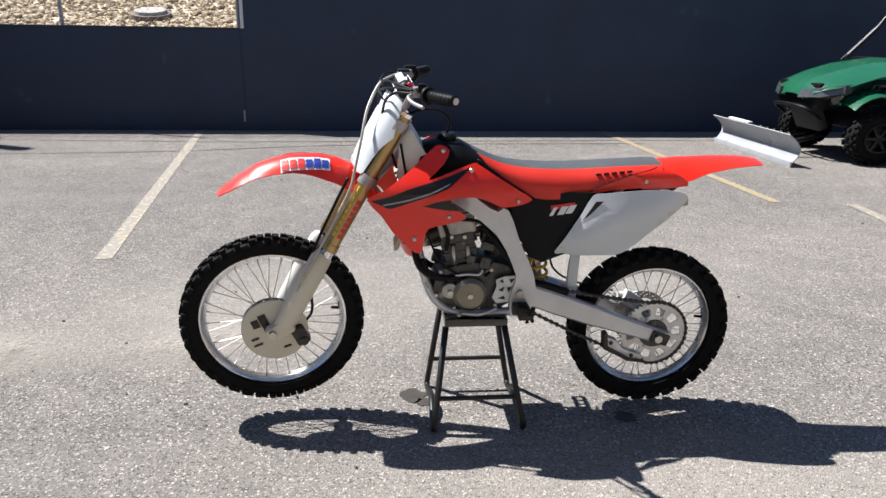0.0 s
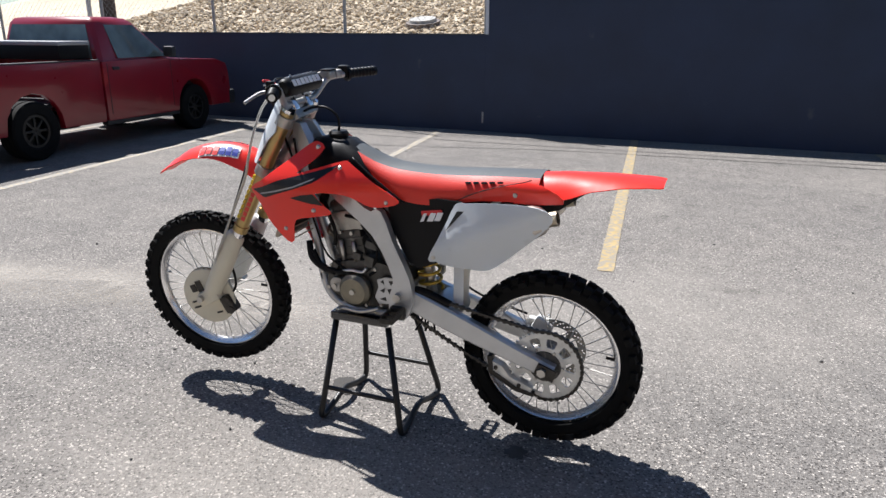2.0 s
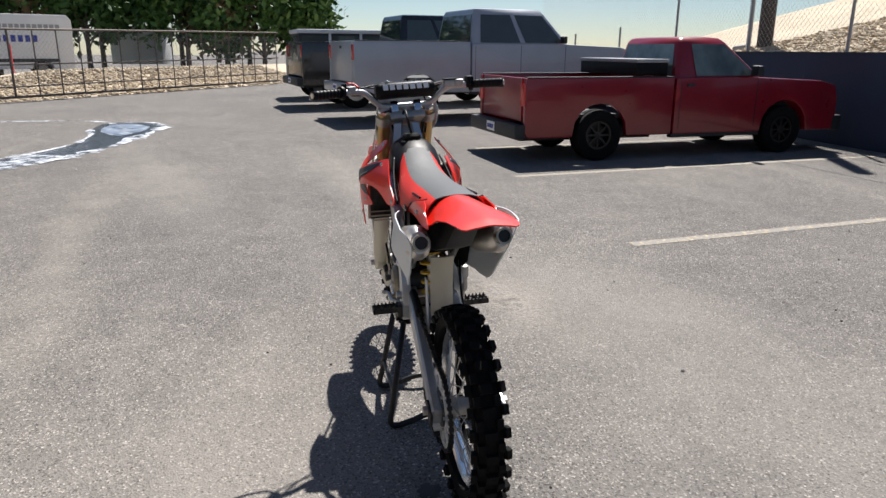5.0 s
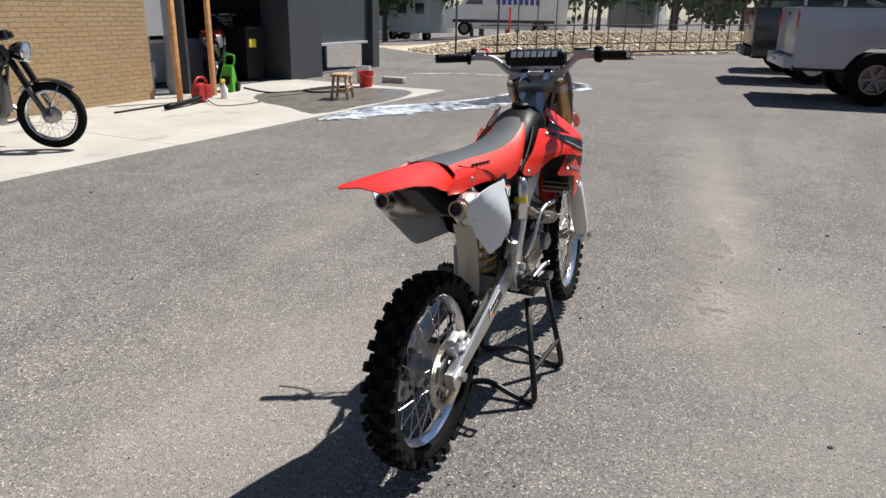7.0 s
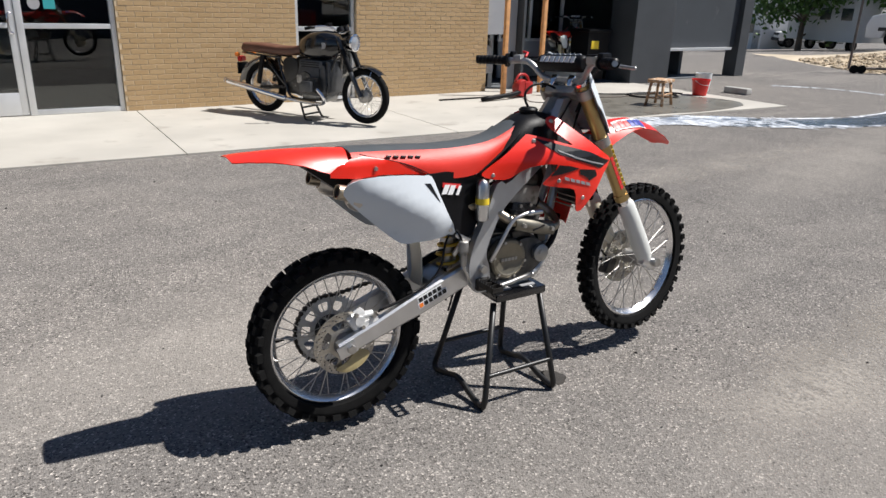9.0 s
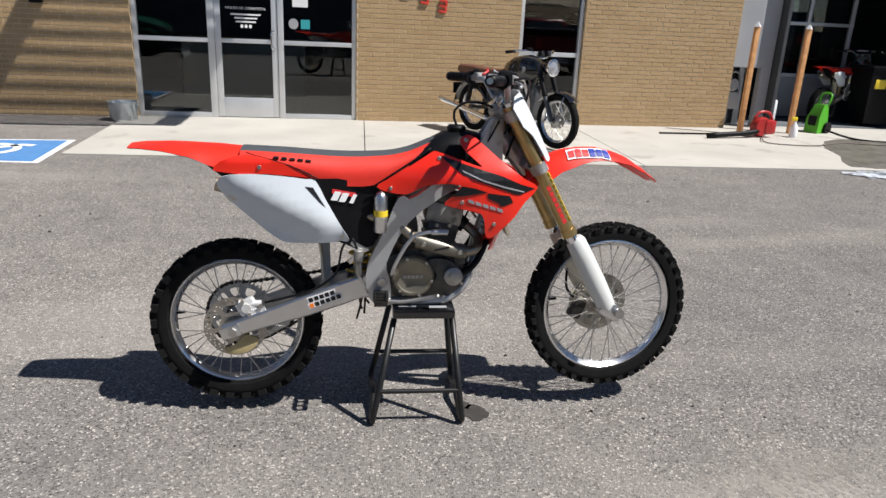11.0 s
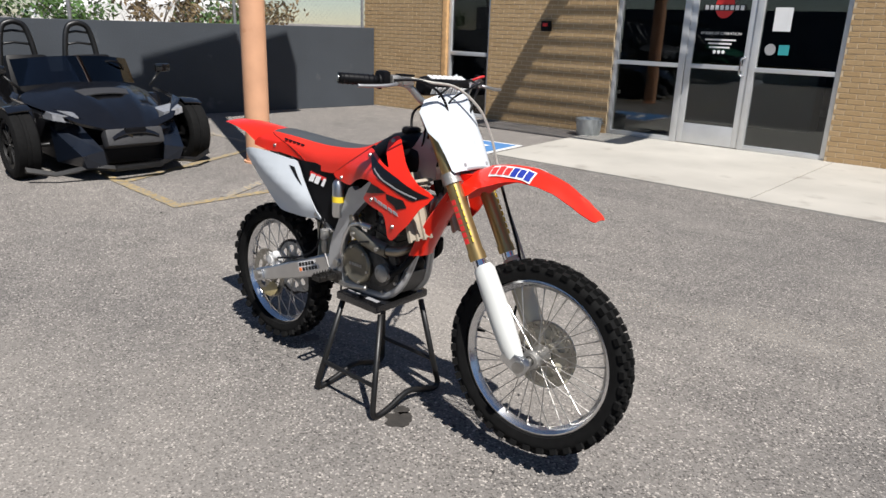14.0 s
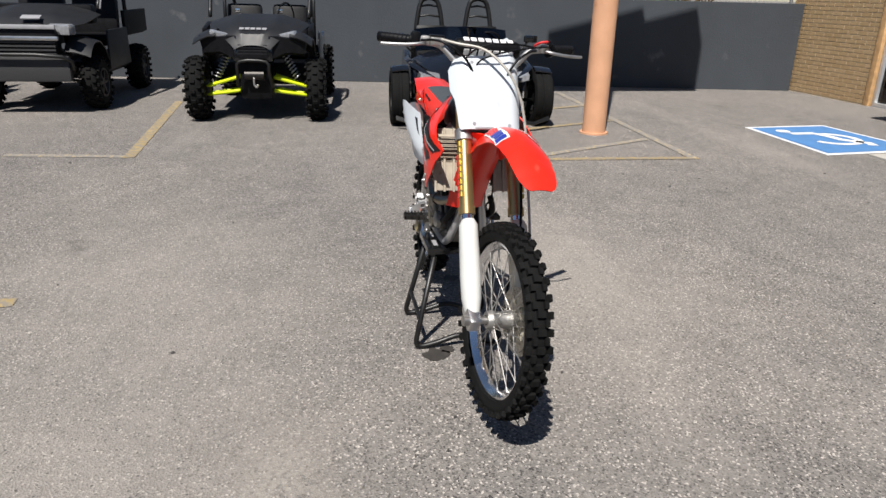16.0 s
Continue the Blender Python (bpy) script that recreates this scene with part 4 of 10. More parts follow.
def pierced(outer, holes, t):
    """A flat plate about y with real holes through it: loops of (x, z)."""
    bm = bmesh.new()
    for loop in [outer] + holes:
        v = [bm.verts.new((x, -t / 2, z)) for x, z in loop]
        for i in range(len(v)):
            bm.edges.new((v[i - 1], v[i]))
    bmesh.ops.triangle_fill(bm, use_beauty=True, use_dissolve=False, edges=bm.edges[:])
    made = bmesh.ops.extrude_face_region(bm, geom=bm.faces[:])
    bmesh.ops.translate(bm, vec=(0, t, 0), verts=[v for v in made["geom"] if isinstance(v, bmesh.types.BMVert)])
    bmesh.ops.recalc_face_normals(bm, faces=bm.faces)
    return bm


def windows(count, r0, r1, share, turn=0.0):
    """Round-cornered openings between the arms of a disc or sprocket."""
    out = []
    for k in range(count):
        mid, w = 2 * math.pi * k / count + turn, math.pi / count * share
        e = (r1 - r0) * 0.18
        arc = [(r1, -0.75), (r1, -0.3), (r1, 0.3), (r1, 0.75), (r1 - e, 1), (r0 + e, 1), (r0, 0.7), (r0, 0), (r0, -0.7), (r0 + e, -1), (r1 - e, -1)]
        out.append([(r * math.cos(mid + u * w), r * math.sin(mid + u * w)) for r, u in arc])
    return out


def disc_mesh(r, t, r_in, bore):
    """A brake disc: braking band with two rows of drilled holes, six arms and a hub ring."""
    holes = [ring_points(bore, 24)] + windows(6, bore + 0.016, r_in, 0.78, 0.3)
    for row, rr in enumerate((r - 0.0075, (r + r_in) / 2 + 0.001, r_in + 0.0085)):
        for k in range(24):
            a = 2 * math.pi * (k + row * 0.36) / 24
            holes.append([(rr * math.cos(a) + x, rr * math.sin(a) + z) for x, z in ring_points(0.0038, 8)])
    return pierced(ring_points(r, 72), holes, t)


def spoked_wheel(at, tyre_r, tyre_w, rim_r, rows, pitch_n, knob, put, hub_w, flange, name, base=Matrix()):
    T = Matrix.Translation(at)

    def place(bm):
        bm.transform(T)
        return bm
    hub = bmesh.new()
    add_revolve(hub, [(0.018, -hub_w), (0.030, -hub_w), (flange, -hub_w * 0.72), (flange, -hub_w * 0.60), (0.032, -hub_w * 0.4), (0.030, 0), (0.032, hub_w * 0.4), (flange, hub_w * 0.60), (flange, hub_w * 0.72), (0.030, hub_w), (0.018, hub_w)], seg=40)
    w = put(name, place(hub), CAST, "spoked wheel with bright alloy rim and knobbly tyre")
    put("tyre", place(tyre_carcass(tyre_r, tyre_w, rim_r)), RUBBER, "black knobbly off-road tyre" if rows else "black road tyre", w)
    lay_tread(w, base @ T, tyre_r, tyre_w, rim_r, rows, pitch_n, knob)
    put("rim", place(rim_mesh(rim_r, 0.046)), RIM, "bright polished alloy rim", w)
    sp = None
    for k in range(36):
        s = 1 if k % 2 else -1
        a = 2 * math.pi * k / 36
        lean = 0.62 if (k // 2) % 2 else -0.62
        p0 = Vector((flange * math.cos(a - lean), s * hub_w * 0.66, flange * math.sin(a - lean)))
        p1 = Vector(((rim_r - 0.024) * math.cos(a), s * 0.006, (rim_r - 0.024) * math.sin(a)))
        bm = add_cyl(bmesh.new(), p0, p1, 0.0019, seg=6)
        add_cyl(bm, p1, p1 - (p1 - p0).normalized() * 0.02, 0.0033, seg=6)
        put("spoke", place(bm), STEEL, "", w)
    nip = put("valve", place(cyl((rim_r - 0.03, 0, 0.03), (rim_r - 0.062, 0, 0.034), 0.006, seg=8)), BLACK, "", w)
    put("axle", place(cyl((0, -hub_w - 0.05, 0), (0, hub_w + 0.05, 0), 0.014, seg=20)), STEEL, "", w)
    return w


RIM = mat("polished_rim", (0.78, 0.78, 0.79), 0.24, 1.0, var=0.05, scale=10, wear=(0.6, 0.6, 0.6), wear_at=0.66, wear_scale=20)
FRONT = spoked_wheel(F_AX, 0.359, 0.088, 0.286, [(0.0, 0, 0.024, 0.030, 1, 0.0), (0.020, 4, 0.025, 0.017, 1, 0.5), (0.036, 18, 0.026, 0.016, 1, 0.06)], 38, 0.0115, fp, 0.055, 0.036, "front_wheel", STEER)
REAR = spoked_wheel(R_AX, 0.337, 0.112, 0.266, [(0.0, 0, 0.031, 0.040, 1, 0.0), (0.029, 5, 0.031, 0.023, 1, 0.5), (0.049, 20, 0.033, 0.020, 1, 0.07)], 30, 0.0145, bp, 0.075, 0.046, "rear_wheel")


BRIGHT_CAST = mat("pale_cast_alloy", (0.66, 0.66, 0.65), 0.5, 0.35, var=0.1, scale=30, bump=0.0006, bscale=150)
GUARD_TAN = mat("yellowed_guard", (0.42, 0.34, 0.17), 0.5, var=0.2, scale=20)


def brakes():
    d = disc_mesh(0.120, 0.004, 0.090, 0.040)
    d.transform(Matrix.Translation(F_AX + Vector((0, -0.058, 0))))
    fp("brake_disc", d, DISC, "drilled steel brake disc", FRONT)
    d = disc_mesh(0.120, 0.004, 0.090, 0.045)
    d.transform(Matrix.Translation(R_AX + Vector((0, 0.072, 0))))
    bp("brake_disc", d, DISC, "drilled steel brake disc", REAR)
    # front disc guard, a pale slotted plate on the left fork leg
    g = [(0.127 * math.cos(a), 0.127 * math.sin(a)) for a in [i * 2 * math.pi / 40 for i in range(40)]]
    bm = plate(g, -0.004, 0.003, 0.001)
    bm.transform(Matrix.Translation(F_AX + Vector((0.006, -0.074, -0.01))))
    gd = fp("disc_guard", bm, CREAM, "round pale plastic disc guard")
    for x, z, w, h in ((-0.035, 0.045, 0.03, 0.05), (-0.065, 0.03, 0.028, 0.035), (-0.07, -0.035, 0.03, 0.008), (-0.06, -0.06, 0.035, 0.008), (0.05, -0.072, 0.03, 0.008), (-0.03, 0.01, 0.012, 0.03)):
        fp("guard_slot", box(F_AX + Vector((x, -0.080, z - 0.01)), (w, 0.004, h), Matrix.Rotation(radians(-20), 3, "Y"), 0.001), DARK_STEEL, "", gd)
    bm = box(F_AX + Vector((0.10, -0.068, -0.035)), (0.055, 0.05, 0.085), Matrix.Rotation(radians(-25), 3, "Y"), 0.012)
    add_cyl(bm, F_AX + Vector((0.10, -0.097, -0.015)), F_AX + Vector((0.10, -0.085, -0.015)), 0.017)
    add_cyl(bm, F_AX + Vector((0.115, -0.097, -0.058)), F_AX + Vector((0.115, -0.085, -0.058)), 0.017)
    fp("front_caliper", bm, DARK_STEEL, "dark twin piston brake caliper")
    fp("brake_hose", tube([F_AX + Vector(p) for p in ((0.10, -0.07, 0.0), (0.145, -0.075, 0.05), (0.15, -0.08, 0.12), (0.135, -0.085, 0.2), (0.17, -0.095, 0.33), (0.25, -0.1, 0.50), (0.30, -0.108, 0.60))], 0.0055, 8, 6), BLACK, "thin black brake hose")
    bm = box(R_AX + Vector((-0.05, 0.075, 0.085)), (0.075, 0.045, 0.06), Matrix.Rotation(radians(30), 3, "Y"), 0.012)
    add_cyl(bm, R_AX + Vector((-0.05, 0.103, 0.085)), R_AX + Vector((-0.05, 0.09, 0.085)), 0.019)
    add_cyl(bm, R_AX + Vector((-0.105, 0.085, 0.10)), R_AX + Vector((-0.02, 0.085, 0.10)), 0.014)
    add_box(bm, R_AX + Vector((-0.085, 0.098, 0.075)), (0.075, 0.008, 0.018), Matrix.Rotation(radians(20), 3, "Y"))
    bp("rear_caliper", bm, BRIGHT_CAST, "pale alloy rear brake caliper")
    for x, z in ((-0.105, 0.098), (-0.035, 0.112), (-0.06, 0.062)):
        bp("caliper_bolt", cyl(R_AX + Vector((x, 0.098, z)), R_AX + Vector((x, 0.110, z)), 0.008, seg=8), STEEL)
    bp("caliper_guard", plate(curve_poly([(0.61, 0.325), (0.64, 0.28), (0.70, 0.262), (0.745, 0.285), (0.70, 0.305), (0.66, 0.345)]), 0.083, 0.088, 0.001), GUARD_TAN, "yellowed rear disc guard")


brakes()


def drive():
    teeth = [((0.138 if k % 4 < 2 else 0.129) * math.cos(2 * math.pi * k / 192), (0.138 if k % 4 < 2 else 0.129) * math.sin(2 * math.pi * k / 192)) for k in range(192)]
    s = pierced(teeth, [ring_points(0.040, 24)] + windows(10, 0.076, 0.112, 0.62, 0.1), 0.006)
    s.transform(Matrix.Translation(R_AX + Vector((0, -0.078, 0))))
    bp("rear_sprocket", s, SPROCKET, "pale alloy rear sprocket with round cutouts", REAR)
    bp("sprocket_hub", add_revolve(bmesh.new(), [(0.020, -0.006), (0.058, -0.006), (0.060, 0.0), (0.058, 0.012), (0.020, 0.012)], Matrix.Translation(R_AX + Vector((0, -0.081, 0))), 36), CAST_DARK, "dark hub centre", REAR)
    for k in range(6):
        a = 2 * math.pi * k / 6
        c = R_AX + Vector((0.066 * math.cos(a), -0.0805, 0.066 * math.sin(a)))
        bp("sprocket_bolt", cyl(c, c - Vector((0, 0.007, 0)), 0.006, seg=6), STEEL, "", REAR)
    fc = Vector((0.10, -0.078, 0.575))
    pts = []
    up, n = (R_AX - fc).normalized(), Vector((0, 0, 1))
    for i in range(25):
        pts.append(Vector((0.10, -0.078, 0.612)).lerp(R_AX + Vector((-0.03, -0.078, 0.133)), i / 24) + Vector((0, 0, -0.006 * math.sin(math.pi * i / 24))))
    for i in range(1, 20):
        a = math.pi * 0.57 - i * math.pi * 1.07 / 20
        pts.append(R_AX + Vector((0.136 * math.cos(a), -0.078, 0.136 * math.sin(a))))
    for i in range(26):
        pts.append((R_AX + Vector((-0.01, -0.078, -0.136))).lerp(Vector((0.09, -0.078, 0.535)), i / 25) + Vector((0, 0, -0.012 * math.sin(math.pi * i / 25))))
    bm = bmesh.new()
    closed = pts
    total = 0
    links = []
    for a, b in zip(closed, closed[1:] + closed[:1]):
        k = max(1, round((b - a).length / 0.0127))
        for j in range(k):
            links.append((a.lerp(b, (j + 0.5) / k), (b - a).normalized()))
    for i, (p, d) in enumerate(links):
        rot = d.to_track_quat("X", "Z").to_matrix()
        add_box(bm, p, (0.0125, 0.016 if i % 2 else 0.010, 0.0125 if i % 2 else 0.008), rot)
    bp("chain", bm, DARK_STEEL, "dark oily drive chain", smooth=0)
    guide = bp("chain_guide", plate([(0.498, 0.372), (0.545, 0.352), (0.575, 0.315), (0.66, 0.283), (0.655, 0.262), (0.60, 0.272), (0.505, 0.325)], -0.100, -0.060, 0.004), SPROCKET, "pale alloy chain guide below the swingarm")
    bp("guide_edge", plate([(0.486, 0.385), (0.504, 0.388), (0.510, 0.330), (0.60, 0.279), (0.668, 0.264), (0.664, 0.250), (0.595, 0.262), (0.492, 0.318)], -0.104, -0.066, 0.002), DARK_STEEL, "dark wear strip", guide)
    for x, z in ((0.52, 0.345), (0.61, 0.287)):
        bp("guide_bolt", cyl((x, -0.099, z), (x, -0.106, z), 0.008, seg=8), DARK_STEEL, "", guide)
    bp("chain_slider", tube([(0.19, -0.078, 0.60), (0.24, -0.078, 0.592), (0.33, -0.076, 0.558)], 0.016, 8, 3), BLACK, "black chain slider")
    cs = bp("case_saver", plate([(0.028, 0.555), (0.045, 0.60), (0.04, 0.628), (0.075, 0.642), (0.150, 0.644), (0.152, 0.63), (0.115, 0.575), (0.10, 0.535), (0.045, 0.528)], -0.104, -0.096, 0.003), SPAR, "pale cut-out sprocket cover")
    for tri in ([(0.055, 0.622), (0.068, 0.632), (0.072, 0.612)], [(0.09, 0.63), (0.115, 0.632), (0.10, 0.612)], [(0.052, 0.585), (0.075, 0.60), (0.07, 0.578)], [(0.085, 0.595), (0.105, 0.60), (0.092, 0.575)], [(0.05, 0.55), (0.075, 0.562), (0.08, 0.545)], [(0.12, 0.63), (0.138, 0.633), (0.125, 0.615)]):
        bp("cover_cut", plate(tri, -0.1052, -0.1035), D_BLACK, "", cs, 0)


drive()


def swingarm():
    for s in (1, -1):
        secs = []
        for t in (0, 0.08, 0.25, 0.5, 0.75, 0.93, 1.0):
            x = 0.135 + (0.735 - 0.135) * t
            z = 0.572 + (0.366 - 0.572) * t - 0.004 * math.sin(math.pi * t)
            h = 0.040 + 0.006 * math.sin(math.pi * min(1, t * 1.3)) - 0.012 * t
            y = 0.075 + 0.026 * t
            w = 0.019
            c = 0.007
            ring = []
            for dy, dz in ((-w, -h + c), (-w + c, -h), (w - c, -h), (w, -h + c), (w, h - c), (w - c, h), (-w + c, h), (-w, h - c)):
                ring.append((x + dz * 0.33, s * (y + dy), z + dz))
            secs.append(ring)
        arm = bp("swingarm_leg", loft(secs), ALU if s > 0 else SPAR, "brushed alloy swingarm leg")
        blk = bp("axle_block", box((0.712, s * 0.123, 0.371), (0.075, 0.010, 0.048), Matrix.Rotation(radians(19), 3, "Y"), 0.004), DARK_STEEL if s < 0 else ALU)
        bp("axle_nut", cyl((0.70, s * 0.125, 0.374), (0.70, s * 0.142, 0.374), 0.017, seg=6), STEEL)
        if s > 0:
            # brand decal as plain shapes, two lines of dark blocks on white
            tilt = Matrix.Rotation(radians(19), 3, "Y")
            for x0, n, up in ((0.312, 5, 0.012), (0.288, 6, -0.012)):
                xm = x0 + (n * 0.0205) / 2
                at = lambda x: (x, 0.1035 + (x - 0.30) * 0.044, 0.521 - (x - 0.30) * 0.345 + up)
                bp("decal_edge", box(at(xm), (n * 0.0218 + 0.004, 0.002, 0.0225), tilt @ Matrix.Rotation(radians(2.5), 3, "Z")), D_WHITE, "", arm, 0)
                for i in range(n):
                    x, y, z = at(x0 + 0.0102 + i * 0.0205)
                    bp("decal_bar", box((x, y + 0.0012, z), (0.0165, 0.002, 0.0165), tilt @ Matrix.Rotation(radians(2.5), 3, "Z")), D_ORANGE if up < 0 and i == n - 1 else D_BLACK, "", arm, 0)
    bp("swingarm_bridge", box((0.29, 0, 0.525), (0.085, 0.16, 0.075), Matrix.Rotation(radians(19), 3, "Y"), 0.02), SPAR)
    bp("pivot_bolt", cyl((0.133, -0.135, 0.575), (0.133, 0.135, 0.575), 0.016, seg=20), STEEL)


swingarm()


def spar_y(x, z):
    return 0.118 if x > -0.06 else 0.118 - 0.075 * min(1, (-0.06 - x) / 0.26)


SKID = mat("dull_grey_plastic", (0.12, 0.118, 0.112), 0.55, var=0.2, scale=15)


def frame_parts():
    out = [(-0.325, 1.205), (-0.285, 1.20), (-0.235, 1.115), (-0.16, 1.04), (-0.075, 0.975), (0.005, 0.915), (0.035, 0.902), (0.055, 0.916), (0.075, 0.905), (0.093, 0.868), (0.117, 0.80), (0.139, 0.75), (0.166, 0.695), (0.184, 0.65), (0.194, 0.60), (0.192, 0.55), (0.178, 0.505), (0.155, 0.478),
           (0.10, 0.478), (0.095, 0.53), (0.101, 0.585), (0.114, 0.618), (0.115, 0.65), (0.098, 0.695), (0.072, 0.752), (0.035, 0.81), (-0.02, 0.862), (-0.08, 0.905), (-0.155, 0.945), (-0.25, 0.975), (-0.33, 1.0)]
    for s in (1, -1):
        bm = panel(out, spar_y, 0.032, 0.04, s)
        bmesh.ops.bevel(bm, geom=[e for e in bm.edges if e.calc_face_angle(0) > 1.0], offset=0.011, segments=3, affect="EDGES", clamp_overlap=True)
        bp("frame_spar", bm, SPAR, "satin alloy twin spar frame side")
        rail = [(0.14, s * 0.095, 0.495), (0.06, s * 0.085, 0.484), (-0.06, s * 0.08, 0.482), (-0.14, s * 0.078, 0.498), (-0.20, s * 0.07, 0.555), (-0.235, s * 0.05, 0.65), (-0.26, s * 0.035, 0.76), (-0.31, s * 0.025, 0.93)]
        bp("cradle_rail", tube(rail, 0.017, 10, 5), SPAR, "alloy cradle rail")
    bp("steering_head", cyl(STEER_AT - Vector((-0.03, 0, 0.07)) - RAKE * 0.0, STEER_AT + Vector((0.015, 0, 0)) + RAKE * 0.27, 0.034, seg=24), SPAR)
    bp("engine_bolt", cyl((-0.15, -0.10, 0.60), (-0.15, 0.10, 0.60), 0.01, seg=12), STEEL)
    for s in (1, -1):
        bp("subframe_rail", tube([(0.03, s * 0.06, 0.985), (0.25, s * 0.065, 0.985), (0.48, s * 0.07, 1.0), (0.66, s * 0.06, 1.0)], 0.011, 8, 4), SPAR)
        bp("subframe_strut", tube([(0.17, s * 0.07, 0.70), (0.33, s * 0.075, 0.82), (0.52, s * 0.07, 0.985)], 0.010, 8, 3), SPAR)
        bp("footpeg", peg_mesh(s), DARK_STEEL, "toothed steel footpeg")
        bp("peg_bracket", box((0.135, s * 0.115, 0.515), (0.06, 0.05, 0.05), bevel=0.01), DARK_STEEL)
    bp("skid_plate", sheet([[(x, y, z + 0.35 * y * y) for y in (-0.08, -0.04, 0, 0.04, 0.08)] for x, z in ((0.05, 0.477), (-0.08, 0.478), (-0.15, 0.50), (-0.20, 0.55), (-0.225, 0.61))], 0.004), SKID, "dull grey plastic skid plate")
    bp("brake_pedal", tube([(0.14, 0.118, 0.50), (0.06, 0.135, 0.497), (-0.04, 0.142, 0.515), (-0.075, 0.15, 0.525), (-0.085, 0.165, 0.53)], 0.009, 8, 4), STEEL, "steel rear brake pedal")
    bp("rear_master_cylinder", loft([[(0.222 + r * math.cos(a), 0.118 + r * math.sin(a), z) for a in [k * math.pi / 6 for k in range(12)]] for z, r in ((0.60, 0.009), (0.61, 0.014), (0.655, 0.014), (0.66, 0.019), (0.70, 0.019), (0.705, 0.012))]), CAST, "cast rear brake master cylinder")
    bp("master_bracket", plate([(0.178, 0.70), (0.245, 0.735), (0.255, 0.722), (0.225, 0.70), (0.262, 0.655), (0.255, 0.64), (0.205, 0.685)], 0.096, 0.106, 0.002), ALU, "bright alloy bracket")
    bp("master_rod", cyl((0.222, 0.118, 0.60), (0.185, 0.118, 0.525), 0.005, seg=8), STEEL)
    bp("rear_brake_hose", tube([(0.226, 0.115, 0.70), (0.25, 0.10, 0.745), (0.285, 0.09, 0.70), (0.31, 0.09, 0.60), (0.40, 0.10, 0.535), (0.58, 0.105, 0.485)], 0.0045, 8, 5), BLACK, "black rear brake hose")
    bp("shift_lever", tube([(0.05, -0.115, 0.515), (-0.02, -0.135, 0.50), (-0.09, -0.14, 0.507), (-0.105, -0.165, 0.51)], 0.008, 8, 4), STEEL, "steel gear lever")
    bp("kick_starter", tube([(0.095, 0.118, 0.60), (0.085, 0.14, 0.645), (0.06, 0.15, 0.70), (0.04, 0.152, 0.735), (0.012, 0.154, 0.768), (-0.03, 0.157, 0.783), (-0.06, 0.158, 0.786)], 0.0075, 10, 4), ALU, "folded alloy kick starter lever")
    bp("kick_foot", tube([(-0.05, 0.158, 0.785), (-0.10, 0.160, 0.786), (-0.112, 0.160, 0.784)], 0.0115, 10, 3), ALU, "ribbed alloy kick starter foot")
    for i, (x, y) in enumerate(((0.20, -0.05), (0.215, -0.02), (0.19, 0.0), (0.205, 0.03))):
        bp("breather_hose", tube([(x, y, 0.54), (x + 0.004, y, 0.47), (x + 0.015 * (i - 1.5), y - 0.01, 0.42 - 0.012 * i)], 0.0045, 6, 3), BLACK, "black breather hose")


def peg_mesh(s):
    bm = bmesh.new()
    y0, y1 = 0.125, 0.232
    for dx in (-0.022, 0.022):
        add_box(bm, (0.138 + dx, s * (y0 + y1) / 2, 0.525), (0.006, y1 - y0, 0.022))
        for k in range(7):
            add_cyl(bm, (0.138 + dx, s * (y0 + 0.008 + k * 0.015), 0.535), (0.138 + dx, s * (y0 + 0.008 + k * 0.015), 0.546), 0.005, 0.001, seg=6)
    for k in range(4):
        add_box(bm, (0.138, s * (y0 + 0.006 + k * 0.033), 0.524), (0.05, 0.006, 0.018))
    return bm


frame_parts()


